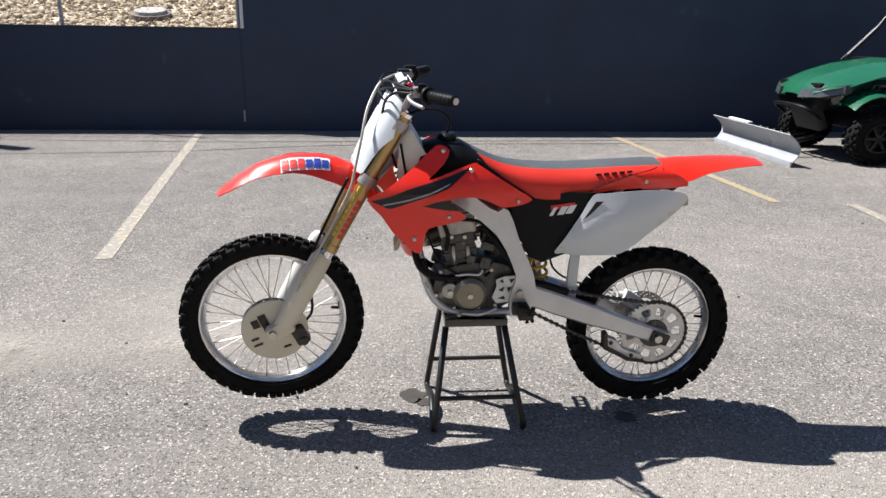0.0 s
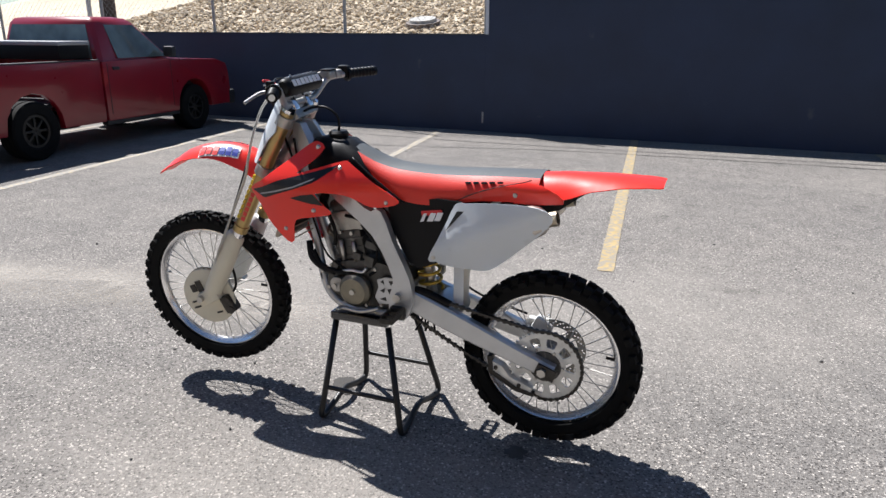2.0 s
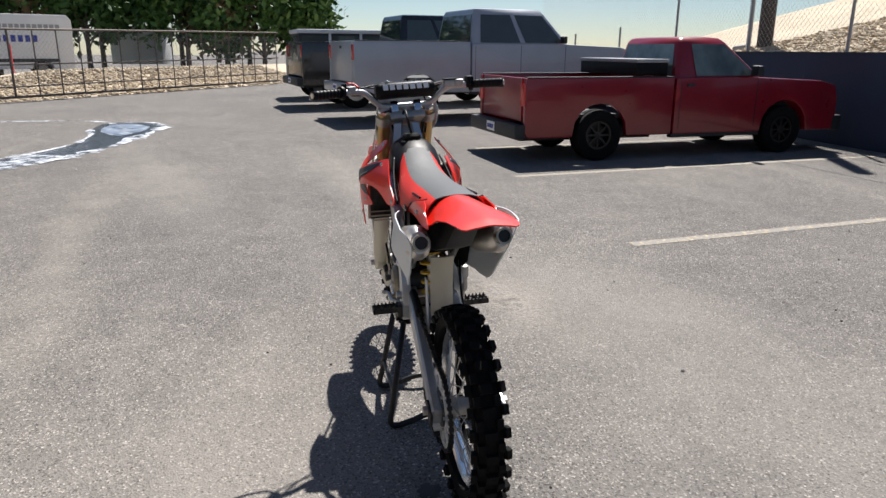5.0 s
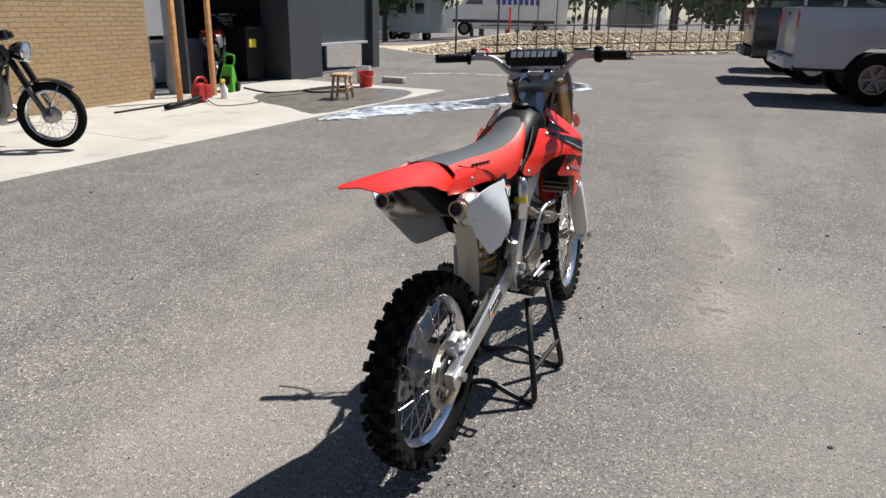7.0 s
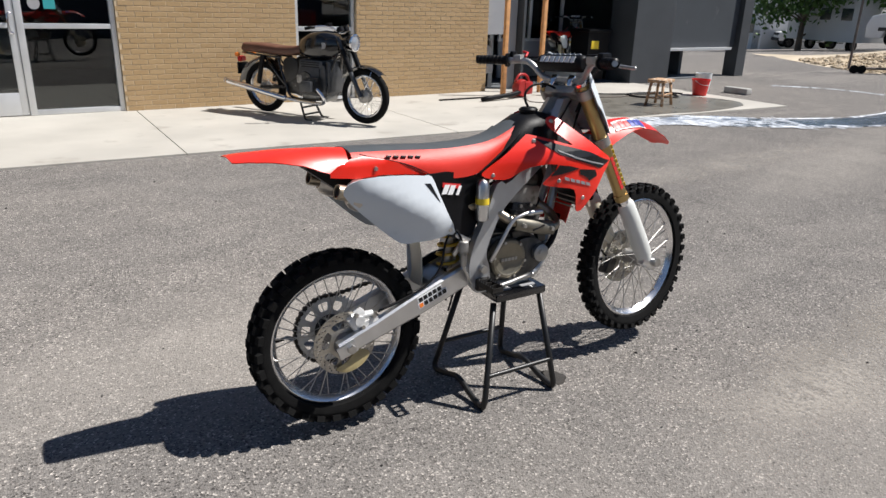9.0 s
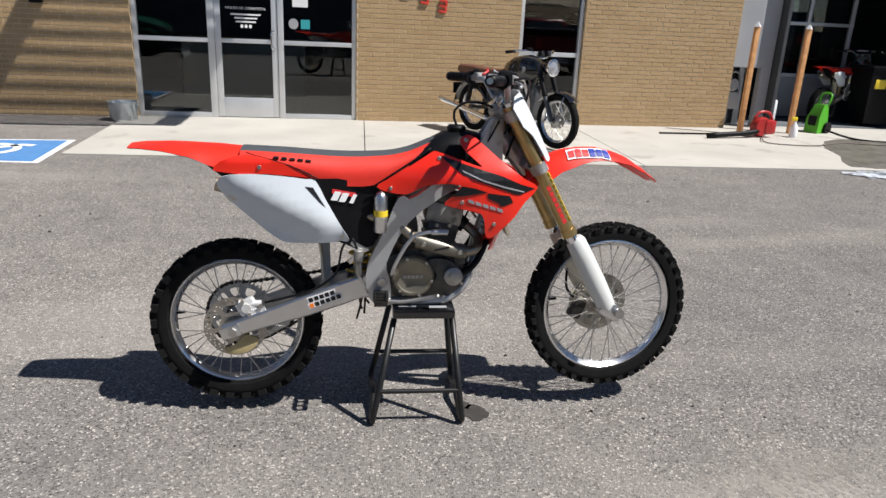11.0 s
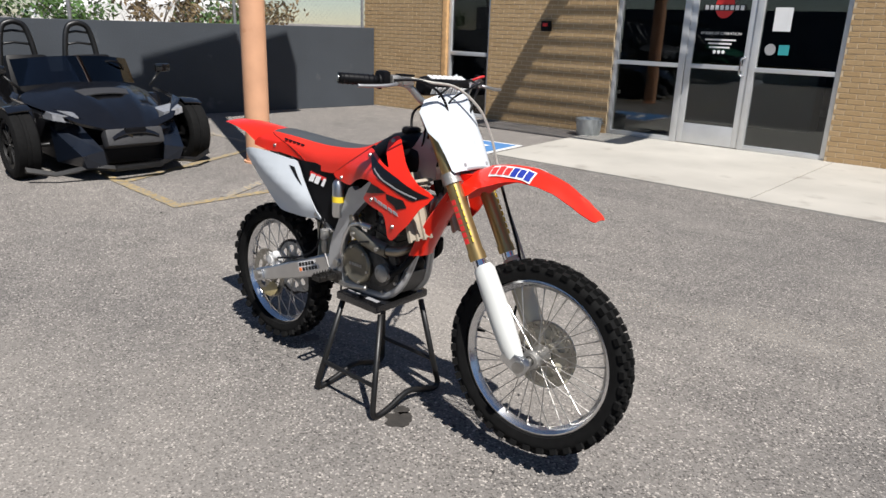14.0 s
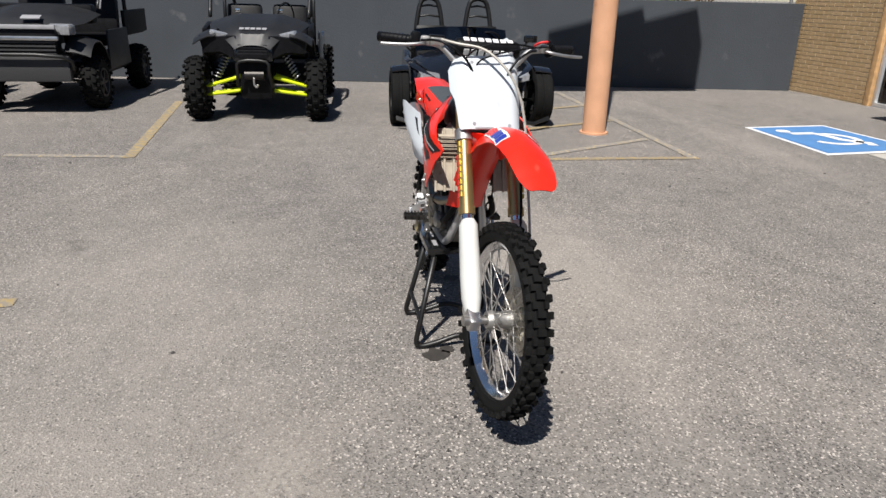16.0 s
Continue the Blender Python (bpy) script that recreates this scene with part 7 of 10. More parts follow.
def pickup(name, m, label, paint, W=1.72, tail=-1.1, joint=1.1, cowl=2.45, front=4.05, wb=3.2, r=0.34, rail=1.10, hood=1.08, roof=1.62, low=0.42, rim=SATIN_BLACK, glass=THROUGH_LIT_GLASS, crew=0.0, spokes=8, tint=None, bumper=TRIM, lamps=True):
    t = thing(name, m, label, "pickup truck")
    h = W / 2
    belt = hood
    # cab and nose
    ar = r + 0.07
    prof = [(joint + 0.02, low), (joint + 0.02, belt), (cowl - 0.15, belt + 0.02), (cowl + 0.1, belt), (front - 0.35, belt - 0.05), (front - 0.08, belt - 0.12), (front - 0.02, belt - 0.3), (front, low + 0.12), (front - 0.02, low)]
    prof += [(wb + ar, low)] + [(x, max(low, z)) for x, z in reversed(arch(wb, ar, r + 0.02))][1:-1] + [(wb - ar, low)]
    body = part("body", plate(prof, -h, h, 0.025), paint, t)
    part("inner_arch", box((wb, 0, r + 0.15), (ar * 2 - 0.02, W - 0.45, r * 1.4)), TRIM, t, smooth=0)
    # bed
    bedp = [(tail, low + 0.08), (tail, rail), (joint - 0.015, rail), (joint - 0.015, low)] + [(ar, low)] + [(x, max(low, z)) for x, z in reversed(arch(0, ar, r + 0.02))][1:-1] + [(-ar, low), (tail + 0.05, low)]
    for s in (1, -1):
        part("bed_side", plate(bedp, s * h, s * (h - 0.09), 0.018), paint, t)
        part("bed_rail_cap", box(((tail + joint) / 2, s * (h - 0.045), rail + 0.008), (joint - tail - 0.05, 0.085, 0.016), bevel=0.005), TRIM, t)
    part("bed_floor", box(((tail + joint) / 2, 0, low + 0.28), (joint - tail - 0.08, W - 0.2, 0.05)), TRIM, t, smooth=0)
    part("bed_front", box((joint - 0.045, 0, (low + rail) / 2 + 0.1), (0.05, W - 0.19, rail - low - 0.2)), paint, t, smooth=0)
    tg = part("tailgate", box((tail + 0.03, 0, (low + 0.22 + rail) / 2), (0.06, W - 0.30, rail - low - 0.22), bevel=0.015), paint, t)
    part("tailgate_handle", box((tail - 0.004, 0, rail - 0.12), (0.012, 0.16, 0.06), bevel=0.004), TRIM, tg)
    part("rear_underbody", box(((tail + joint) / 2, 0, low + 0.02), (joint - tail - 0.2, W * 0.55, 0.2)), TRIM, t, smooth=0)
    rb = part("rear_bumper", box((tail - 0.07, 0, low + 0.09), (0.16, W + 0.02, 0.20), bevel=0.03), bumper, t)
    part("plate_panel", box((tail - 0.153, 0, low + 0.10), (0.01, 0.30, 0.13), bevel=0.004), D_WHITE, rb)
    for k in range(6):
        part("plate_bar", box((tail - 0.16, -0.10 + k * 0.04, low + 0.10), (0.004, 0.026, 0.06)), D_BLUE, rb, smooth=0)
    part("front_bumper", box((front + 0.03, 0, low + 0.10), (0.18, W + 0.02, 0.24), bevel=0.04), bumper, t)
    for s in (1, -1):
        part("tail_lamp", box((tail + 0.02, s * (h - 0.085), rail - 0.22), (0.07, 0.155, 0.30), bevel=0.015), TAIL_RED, t, "red tail lamp")
        part("headlamp", box((front - 0.09, s * (h - 0.22), belt - 0.24), (0.14, 0.34, 0.16), bevel=0.02), LAMP_CLEAR, t)
    part("grille", box((front - 0.03, 0, belt - 0.26), (0.06, W - 0.85, 0.2), bevel=0.01), TRIM, t)
    # greenhouse
    b0, b1, r0, r1 = joint + 0.03, cowl + 0.12, joint + 0.14, cowl - 0.52
    hi = h - 0.03
    hr = h - 0.20
    secs = []
    for z, x0, x1, y in ((belt - 0.01, b0, b1, hi), (belt + (roof - belt) * 0.86, r0 - 0.02, r1 + 0.06, hr + 0.02), (roof - 0.02, r0 + 0.02, r1 - 0.02, hr - 0.03), (roof, r0 + 0.10, r1 - 0.14, hr - 0.14)):
        c = 0.05
        secs.append([(x0, -y + c, z), (x0 + c, -y, z), (x1 - c, -y, z), (x1, -y + c, z), (x1, y - c, z), (x1 - c, y, z), (x0 + c, y, z), (x0, y - c, z)])
    cab = part("cab", loft(secs), paint, t)
    z0, z1 = belt + 0.03, belt + (roof - belt) * 0.82
    k = (z1 - belt) / (roof - belt) / 0.86

    def side(x0f, x1f, s, nm="side_window"):
        y0, y1 = hi + 0.004, hi + (hr + 0.02 - hi) * k + 0.004
        xa0, xa1 = b0 + 0.06, b1 - 0.10
        xr0, xr1 = b0 + (r0 - 0.02 - b0) * k + 0.06, b1 + (r1 + 0.06 - b1) * k - 0.06
        p = lambda f, top: (xr0 + (xr1 - xr0) * f if top else xa0 + (xa1 - xa0) * f, s * (y1 if top else y0), z1 if top else z0)
        q = (p(x0f, 0), p(x1f, 0), p(x1f, 1), p(x0f, 1))
        pane(nm, q if s < 0 else (q[1], q[0], q[3], q[2]), cab, glass)
    for s in (1, -1):
        if crew:
            side(0.06, crew - 0.03, s)
            side(crew + 0.03, 0.97, s)
        else:
            side(0.20, 0.97, s)
    yk = hi + (hr + 0.02 - hi) * k
    xr = b0 + (r0 - 0.02 - b0) * k
    pane("rear_window", ((b0 - 0.004, hi - 0.12, z0), (b0 - 0.004, -hi + 0.12, z0), (xr - 0.004, -yk + 0.10, z1), (xr - 0.004, yk - 0.10, z1)), cab, glass)
    xw = b1 + (r1 + 0.06 - b1) * k
    pane("windscreen", ((b1 + 0.006, -hi + 0.1, z0), (b1 + 0.006, hi - 0.1, z0), (xw + 0.006, yk - 0.08, z1), (xw + 0.006, -yk + 0.08, z1)), cab, glass)
    for s in (1, -1):
        part("door_line", box((joint + 0.10, s * (h + 0.001), (low + belt) / 2 + 0.03), (0.008, 0.006, belt - low - 0.12)), TRIM, t, smooth=0)
        part("door_line", box((cowl + 0.02, s * (h + 0.001), (low + belt) / 2 + 0.03), (0.008, 0.006, belt - low - 0.12)), TRIM, t, smooth=0)
        if crew:
            part("door_line", box((joint + (cowl - joint) * crew, s * (h + 0.001), (low + belt) / 2 + 0.03), (0.008, 0.006, belt - low - 0.12)), TRIM, t, smooth=0)
        part("door_handle", box((joint + 0.25, s * (h + 0.012), belt - 0.10), (0.12, 0.024, 0.04), bevel=0.008), TRIM if not crew else paint, t)
        mr = part("mirror", box((cowl - 0.10, s * (h + 0.10), belt + 0.10), (0.10, 0.17, 0.15), bevel=0.03), TRIM, t)
        part("rocker", box(((joint + wb - ar) / 2, s * (h - 0.06), low - 0.02), (wb - ar - joint, 0.1, 0.06), bevel=0.01), TRIM, t)
        for x in (0, wb):
            road_wheel(t, x, s * (h - 0.13), r, 0.25, rim, 0.56, spokes)
    return t


pickup("pickup_truck", pose(-7.36, 3.62, 0, 0, 0, 95), "faded red single cab pickup parked on asphalt", CAR_RED, W=1.78, tail=-1.14, joint=1.16, cowl=2.55, wb=3.12, front=4.1, low=0.34, roof=1.70, rail=1.14, hood=1.13, r=0.355)
tb = thing("truck_toolbox", pose(-7.36, 3.62, 0, 0, 0, 95) @ pose(0.80, 0, 1.165), "black plastic toolbox lying across a pickup bed", "toolbox")
part("body", box((0, 0, 0.09), (0.5, 1.66, 0.18), bevel=0.02), BLACK, tb)
part("lid", box((0, 0, 0.2), (0.52, 1.68, 0.05), bevel=0.015), D_GREY, tb)
pickup("pickup_truck", pose(-13.15, 1.95, 0, 0, 0, 100), "large silver crew cab pickup parked on asphalt", CAR_SILVER, W=2.12, tail=-1.38, joint=1.20, cowl=3.5, front=5.35, wb=4.0, r=0.46, rail=1.66, hood=1.62, roof=2.36, low=0.62, rim=D_GREY_METAL, glass=CAR_GLASS, crew=0.52, spokes=6, bumper=CAR_SILVER)
pickup("pickup_truck", pose(-17.0, 1.0, 0, 0, 0, 100), "black crew cab pickup parked beyond a silver one", CAR_BLACK, W=2.1, tail=-1.38, joint=1.20, cowl=3.4, front=5.2, wb=4.0, r=0.45, rail=1.66, hood=1.60, roof=2.38, low=0.6, rim=ALU, glass=CAR_GLASS, crew=0.52, spokes=6)
pickup("pickup_truck", pose(-56.3, -32.6, yard_z(-56.3, -32.6), 0, 0, -42), "white pickup with a black nose parked far off", CAR_WHITE, W=1.95, joint=0.9, r=0.4, rail=1.35, hood=1.3, roof=1.9, low=0.55, glass=CAR_GLASS, crew=0.5)


def boxy_suv(m):
    t = thing("off_road_suv", m, "grey boxy off-road car with a white roof", "car")
    part("body", box((0, 0, 0.95), (4.2, 1.85, 0.8), bevel=0.06), D_GREY, t)
    part("cabin", box((-0.4, 0, 1.65), (3.0, 1.75, 0.62), bevel=0.05), TRIM, t)
    part("roof", box((-0.4, 0, 2.0), (3.1, 1.8, 0.12), bevel=0.04), CAR_WHITE, t)
    for s in (1, -1):
        for x in (-1.4, -0.45, 0.5):
            part("pillar", box((x + 0.44, s * 0.885, 1.66), (0.08, 0.02, 0.56)), CAR_WHITE, t, smooth=0)
            part("side_window", box((x, s * 0.882, 1.66), (0.8, 0.016, 0.42), bevel=0.004), CAR_GLASS, t, smooth=0)
        for x in (-1.3, 1.35):
            road_wheel(t, x, s * 0.8, 0.38, 0.25, D_GREY_METAL)
    part("rear_window", box((-1.91, 0, 1.66), (0.016, 1.3, 0.42)), CAR_GLASS, t, smooth=0)


boxy_suv(pose(-20.6, 1.6, 0, 0, 0, 97))


def cargo_van():
    t = thing("cargo_van", pose(-33.6, -13.4, 0.2, 0, 0, -66) @ Matrix.Diagonal((0.95, 0.95, 0.95, 1)), "white high roof cargo van with grey lettering bars", "van")
    prof = [(-3.2, 0.35), (-3.25, 2.6), (-3.05, 2.85), (1.2, 2.85), (1.75, 2.6), (2.55, 1.55), (3.3, 1.3), (3.45, 0.9), (3.42, 0.35)]
    prof += [(2.75, 0.35)] + [(x, max(0.35, z)) for x, z in reversed(arch(2.3, 0.44, 0.4))][1:-1] + [(1.85, 0.35), (-1.35, 0.35)] + [(x, max(0.35, z)) for x, z in reversed(arch(-1.8, 0.44, 0.4))][1:-1] + [(-2.25, 0.35)]
    part("body", plate(prof, -1.0, 1.0, 0.05), CAR_WHITE, t)
    for s in (1, -1):
        part("side_window", plate([(1.35, 1.6), (2.3, 1.6), (1.75, 2.3), (1.35, 2.3)], s * 1.0, s * 1.012), CAR_GLASS, t, smooth=0)
        for x in (2.3, -1.8):
            road_wheel(t, x, s * 0.9, 0.36, 0.24, D_GREY_METAL)
        part("side_trim", box((0.2, s * 1.005, 0.75), (5.5, 0.02, 0.16)), TRIM, t, smooth=0)
        for i in range(14):
            part("lettering_bar", box((-2.6 + i * 0.24, s * 1.005, 2.3), (0.18, 0.012, 0.2)), D_GREY, t, smooth=0)
        for i in range(8):
            part("lettering_bar", box((-1.6 + i * 0.3, s * 1.005, 1.75), (0.2, 0.012, 0.3)), D_BLUE, t, smooth=0)
    pane("windscreen", ((2.58, -0.85, 1.56), (2.58, 0.85, 1.56), (1.8, 0.8, 2.58), (1.8, -0.8, 2.58)), t, CAR_GLASS)


cargo_van()


def spring_damper(parent, a, b, spring, body):
    a, b = Vector(a), Vector(b)
    d = part("damper", cyl(a, b, 0.02, seg=12), body, parent)
    ax = (b - a).normalized()
    s = ax.cross(Vector((1, 0, 0))).normalized()
    o = ax.cross(s)
    pts = [a.lerp(b, 0.12 + 0.76 * i / 96) + (s * math.cos(2 * math.pi * 8 * i / 96) + o * math.sin(2 * math.pi * 8 * i / 96)) * 0.043 for i in range(97)]
    part("spring", tube(pts, 0.008, 6), spring, d)


def cage(parent, lines, r=0.024, material=SATIN_BLACK):
    for pts in lines:
        part("cage_tube", tube(pts, r, 10, 4 if len(pts) > 2 else 0), material, parent)


def hood_loft(rows):
    """rows: x, z at the middle, half width, drop at the edge, crease."""
    return sheet([[(x, w * u, z - drop * abs(u) ** 2.5 + crease * (1 if 0.30 < abs(u) < 0.55 else 0)) for u in [k / 8 - 1 for k in range(17)]] for x, z, w, drop, crease in rows], 0.012)


def sport_utv():
    """Black open sport buggy with lime suspension arms."""
    t = thing("sport_buggy", pose(5.93, 1.28, 0, 0, 0, 176), "black sport buggy with lime yellow suspension arms", "buggy")
    for s in (1, -1):
        road_wheel(t, 0.0, s * 0.70, 0.375, 0.25, SATIN_BLACK, 0.5, 6, True, 0.022, 20)
        road_wheel(t, -2.2, s * 0.68, 0.375, 0.28, SATIN_BLACK, 0.5, 6, True, 0.022, 20)
        for z0, z1, x in ((0.40, 0.52, 0.09), (0.40, 0.52, -0.13), (0.30, 0.36, 0.10), (0.30, 0.36, -0.14)):
            part("suspension_arm", tube([(x, s * 0.20, z1), (x * 0.7, s * 0.40, (z0 + z1) / 2 + 0.0), (x * 0.3, s * 0.60, z0)], 0.021, 10, 3), LIME, t, "lime yellow tubular suspension arm")
        spring_damper(t, (-0.03, s * 0.30, 0.84), (0.0, s * 0.50, 0.46), ALU, BLACK)
        part("knuckle", box((0, s * 0.60, 0.36), (0.09, 0.07, 0.24), bevel=0.02), DARK_STEEL, t)
        part("headlamp", box((0.12, s * 0.37, 0.99), (0.10, 0.27, 0.09), Matrix.Rotation(radians(14 * s), 3, "X") @ Matrix.Rotation(radians(-18 * s), 3, "Z"), 0.02), LAMP_CLEAR, t, "clear twin headlamp")
        part("fender", sheet([[(0.02 + 0.42 * math.cos(a), s * (0.42 + v * 0.26), 0.60 + 0.47 * math.sin(a) - 0.10 * v * v) for v in (0, 0.35, 0.7, 1)] for a in [radians(q) for q in (58, 70, 85, 105, 130, 150)]], 0.012), GREY_BODY, t, "black plastic fender")
        part("cheek", loft([[(0.24, s * 0.20, 1.00), (0.26, s * 0.20, 0.74), (0.12, s * 0.20, 0.72), (0.06, s * 0.20, 1.02)], [(0.22, s * 0.40, 0.98), (0.22, s * 0.38, 0.82), (0.08, s * 0.38, 0.78), (0.02, s * 0.40, 1.02)], [(0.16, s * 0.62, 0.99), (0.17, s * 0.58, 0.80), (0.06, s * 0.58, 0.76), (0.02, s * 0.62, 1.01)]]), BLACK, t, "black moulded front cheek")
        part("side_skirt", plate([(-0.30, 0.55), (-0.24, 1.05), (-0.60, 1.12), (-0.62, 0.55)], s * 0.60, s * 0.66, 0.015), BLACK, t)
        part("door_panel", plate(curve_poly([(-0.55, 0.55), (-0.6, 1.0), (-1.2, 0.92), (-1.65, 0.95), (-1.7, 0.5)]), s * 0.70, s * 0.73, 0.01), GLOSS_BLACK, t)
    hood = hood_loft([(0.30, 0.90, 0.20, 0.05, 0.0), (0.24, 1.02, 0.30, 0.07, 0.012), (0.05, 1.10, 0.48, 0.12, 0.02), (-0.25, 1.17, 0.56, 0.12, 0.02), (-0.55, 1.22, 0.62, 0.12, 0.01)])
    hd = part("hood", hood, GREY_BODY, t, "graphite hood with silver lettering shapes")
    for i in range(5):
        part("logo_bar", box((0.145, -0.13 + i * 0.065, 1.075), (0.05, 0.052, 0.006), Matrix.Rotation(radians(22), 3, "Y")), D_GREY, hd, smooth=0)
    part("nose", box((0.20, 0, 0.85), (0.14, 0.46, 0.30), Matrix.Rotation(radians(-8), 3, "Y"), 0.04), GLOSS_BLACK, t)
    part("grille", box((0.275, 0, 0.84), (0.02, 0.34, 0.18), Matrix.Rotation(radians(-8), 3, "Y"), 0.008), BLACK, t)
    for k in range(5):
        part("grille_bar", box((0.289, 0, 0.77 + k * 0.033), (0.008, 0.33, 0.008)), GREY_BODY, t, smooth=0)
    part("bulkhead", box((0.0, 0, 0.52), (0.36, 0.36, 0.5), bevel=0.03), BLACK, t)
    wn_ = part("winch", cyl((0.25, -0.11, 0.56), (0.25, 0.11, 0.56), 0.055), DARK_STEEL, t)
    part("hook", tube([(0.32, 0, 0.54), (0.33, 0, 0.46), (0.335, 0.03, 0.43), (0.33, 0.045, 0.46)], 0.012, 8, 4), STEEL, wn_)
    part("bumper_tube", tube([(0.22, -0.20, 0.42), (0.33, -0.18, 0.60), (0.34, -0.15, 0.72), (0.34, 0.15, 0.72), (0.33, 0.18, 0.60), (0.22, 0.20, 0.42)], 0.02, 10, 3), SATIN_BLACK, t)
    part("tub", box((-1.25, 0, 0.52), (1.9, 1.2, 0.28), bevel=0.05), BLACK, t)
    part("rear_body", box((-2.15, 0, 0.95), (0.8, 1.1, 0.4), bevel=0.06), GLOSS_BLACK, t)
    for s in (1, -1):
        part("bucket_seat", box((-1.25, s * 0.3, 0.95), (0.16, 0.46, 0.75), Matrix.Rotation(radians(-14), 3, "Y"), 0.06), BLACK, t)
        part("seat_cushion", box((-1.0, s * 0.3, 0.66), (0.5, 0.48, 0.16), bevel=0.05), BLACK, t)
    part("steering_wheel", add_revolve(bmesh.new(), [(0.17, -0.012), (0.182, 0), (0.17, 0.012), (0.158, 0)], Matrix.Translation((-0.72, 0.3, 1.18)) @ Matrix.Rotation(radians(60), 4, "Z") @ Matrix.Rotation(radians(90), 4, "Z"), 24), BLACK, t)
    cage(t, [[(-0.5, s * 0.60, 1.18), (-0.85, s * 0.62, 1.62), (-1.0, s * 0.6, 1.80), (-1.7, s * 0.58, 1.82), (-2.05, s * 0.56, 1.35), (-2.3, s * 0.52, 1.1)] for s in (1, -1)])
    cage(t, [[(-0.98, -0.6, 1.79), (-0.98, 0.6, 1.79)], [(-1.7, -0.58, 1.82), (-1.7, 0.58, 1.82)], [(-1.45, -0.60, 0.7), (-1.62, -0.6, 1.80)], [(-1.45, 0.60, 0.7), (-1.62, 0.6, 1.80)]])
    for y in (-0.28, 0.24):
        part("harness_buckle", box((-0.62, y, 1.25), (0.02, 0.06, 0.05), bevel=0.006), CHROME, t)


sport_utv()


def three_wheeler():
    """Low black open roadster with two front wheels and hoop roll bars."""
    t = thing("three_wheel_roadster", pose(5.45, -1.25, 0, 0, 0, 177), "gloss black three-wheeled open roadster with roll hoops", "roadster")
    for s in (1, -1):
        road_wheel(t, 0.0, s * 0.86, 0.335, 0.22, SATIN_BLACK, 0.70, 10)
        # mudguard over the wheel
        part("wheel_guard", sheet([[(0.0 + 0.375 * math.cos(a), s * (0.76 + v * 0.20), 0.335 + 0.375 * math.sin(a) - 0.02 * v * v) for v in (0, 0.4, 0.8, 1)] for a in [radians(q) for q in (62, 75, 90, 105, 120, 138, 155)]], 0.012), GLOSS_BLACK, t, "gloss black wheel guard")
        part("side_scoop", loft([[(0.62, s * 0.30, 0.30), (0.62, s * 0.50, 0.26), (0.60, s * 0.46, 0.14), (0.62, s * 0.28, 0.14)], [(0.20, s * 0.40, 0.56), (0.18, s * 0.62, 0.50), (0.20, s * 0.60, 0.16), (0.20, s * 0.36, 0.16)]]), NIGHT_BLUE, t, "dark blue tinted air scoop")
        part("headlamp", loft([[(0.40, s * 0.42, 0.60), (0.36, s * 0.64, 0.64), (0.36, s * 0.64, 0.58), (0.40, s * 0.42, 0.53)], [(0.20, s * 0.40, 0.63), (0.14, s * 0.66, 0.67), (0.14, s * 0.66, 0.58), (0.20, s * 0.40, 0.53)]]), LAMP_CLEAR, t, "angular headlamp")
        part("front_wing", sheet([[(0.70, s * 0.04, 0.44), (0.62, s * 0.04, 0.50)], [(0.52, s * 0.46, 0.56), (0.44, s * 0.46, 0.60)], [(0.10, s * 0.74, 0.70), (0.02, s * 0.70, 0.74)], [(-0.4, s * 0.78, 0.74), (-0.5, s * 0.72, 0.78)]], 0.03), GLOSS_BLACK, t, "gloss black body edge")
        part("lower_blade", loft([[(0.66, s * 0.22, 0.15), (0.70, s * 0.22, 0.12), (0.64, s * 0.22, 0.09)], [(0.56, s * 0.40, 0.17), (0.60, s * 0.40, 0.14), (0.54, s * 0.40, 0.11)], [(0.46, s * 0.70, 0.11), (0.50, s * 0.70, 0.08), (0.44, s * 0.70, 0.06)], [(0.32, s * 0.92, 0.16), (0.36, s * 0.92, 0.12), (0.30, s * 0.92, 0.10)]]), SATIN_BLACK, t, "black front splitter")
        part("mirror", box((-0.50, s * 0.84, 0.99), (0.06, 0.17, 0.09), bevel=0.02), GLOSS_BLACK, t)
        part("mirror_stalk", tube([(-0.46, s * 0.66, 0.80), (-0.50, s * 0.80, 0.95)], 0.014, 8), SATIN_BLACK, t)
        part("suspension_arm", tube([(0.05, s * 0.34, 0.32), (0.0, s * 0.78, 0.30)], 0.02, 8), SATIN_BLACK, t)
        part("side_panel", plate(curve_poly([(-0.3, 0.25), (-0.35, 0.72), (-0.9, 0.62), (-1.7, 0.75), (-1.8, 0.25)]), s * 0.62, s * 0.70, 0.02), GLOSS_BLACK, t)
        st = part("bucket_seat", box((-1.22, s * 0.34, 0.78), (0.16, 0.44, 0.66), Matrix.Rotation(radians(-18), 3, "Y"), 0.06), BLACK, t, "black bucket seat")
        hoop = [(-1.55, s * 0.34 - 0.20, 0.80), (-1.58, s * 0.34 - 0.17, 1.15), (-1.60, s * 0.34 - 0.12, 1.38), (-1.60, s * 0.34 - 0.04, 1.44), (-1.60, s * 0.34 + 0.04, 1.44), (-1.60, s * 0.34 + 0.12, 1.38), (-1.58, s * 0.34 + 0.17, 1.15), (-1.55, s * 0.34 + 0.20, 0.80)]
        hp_ = part("roll_hoop", tube(hoop, 0.032, 12, 4), SATIN_BLACK, t, "black roll hoop")
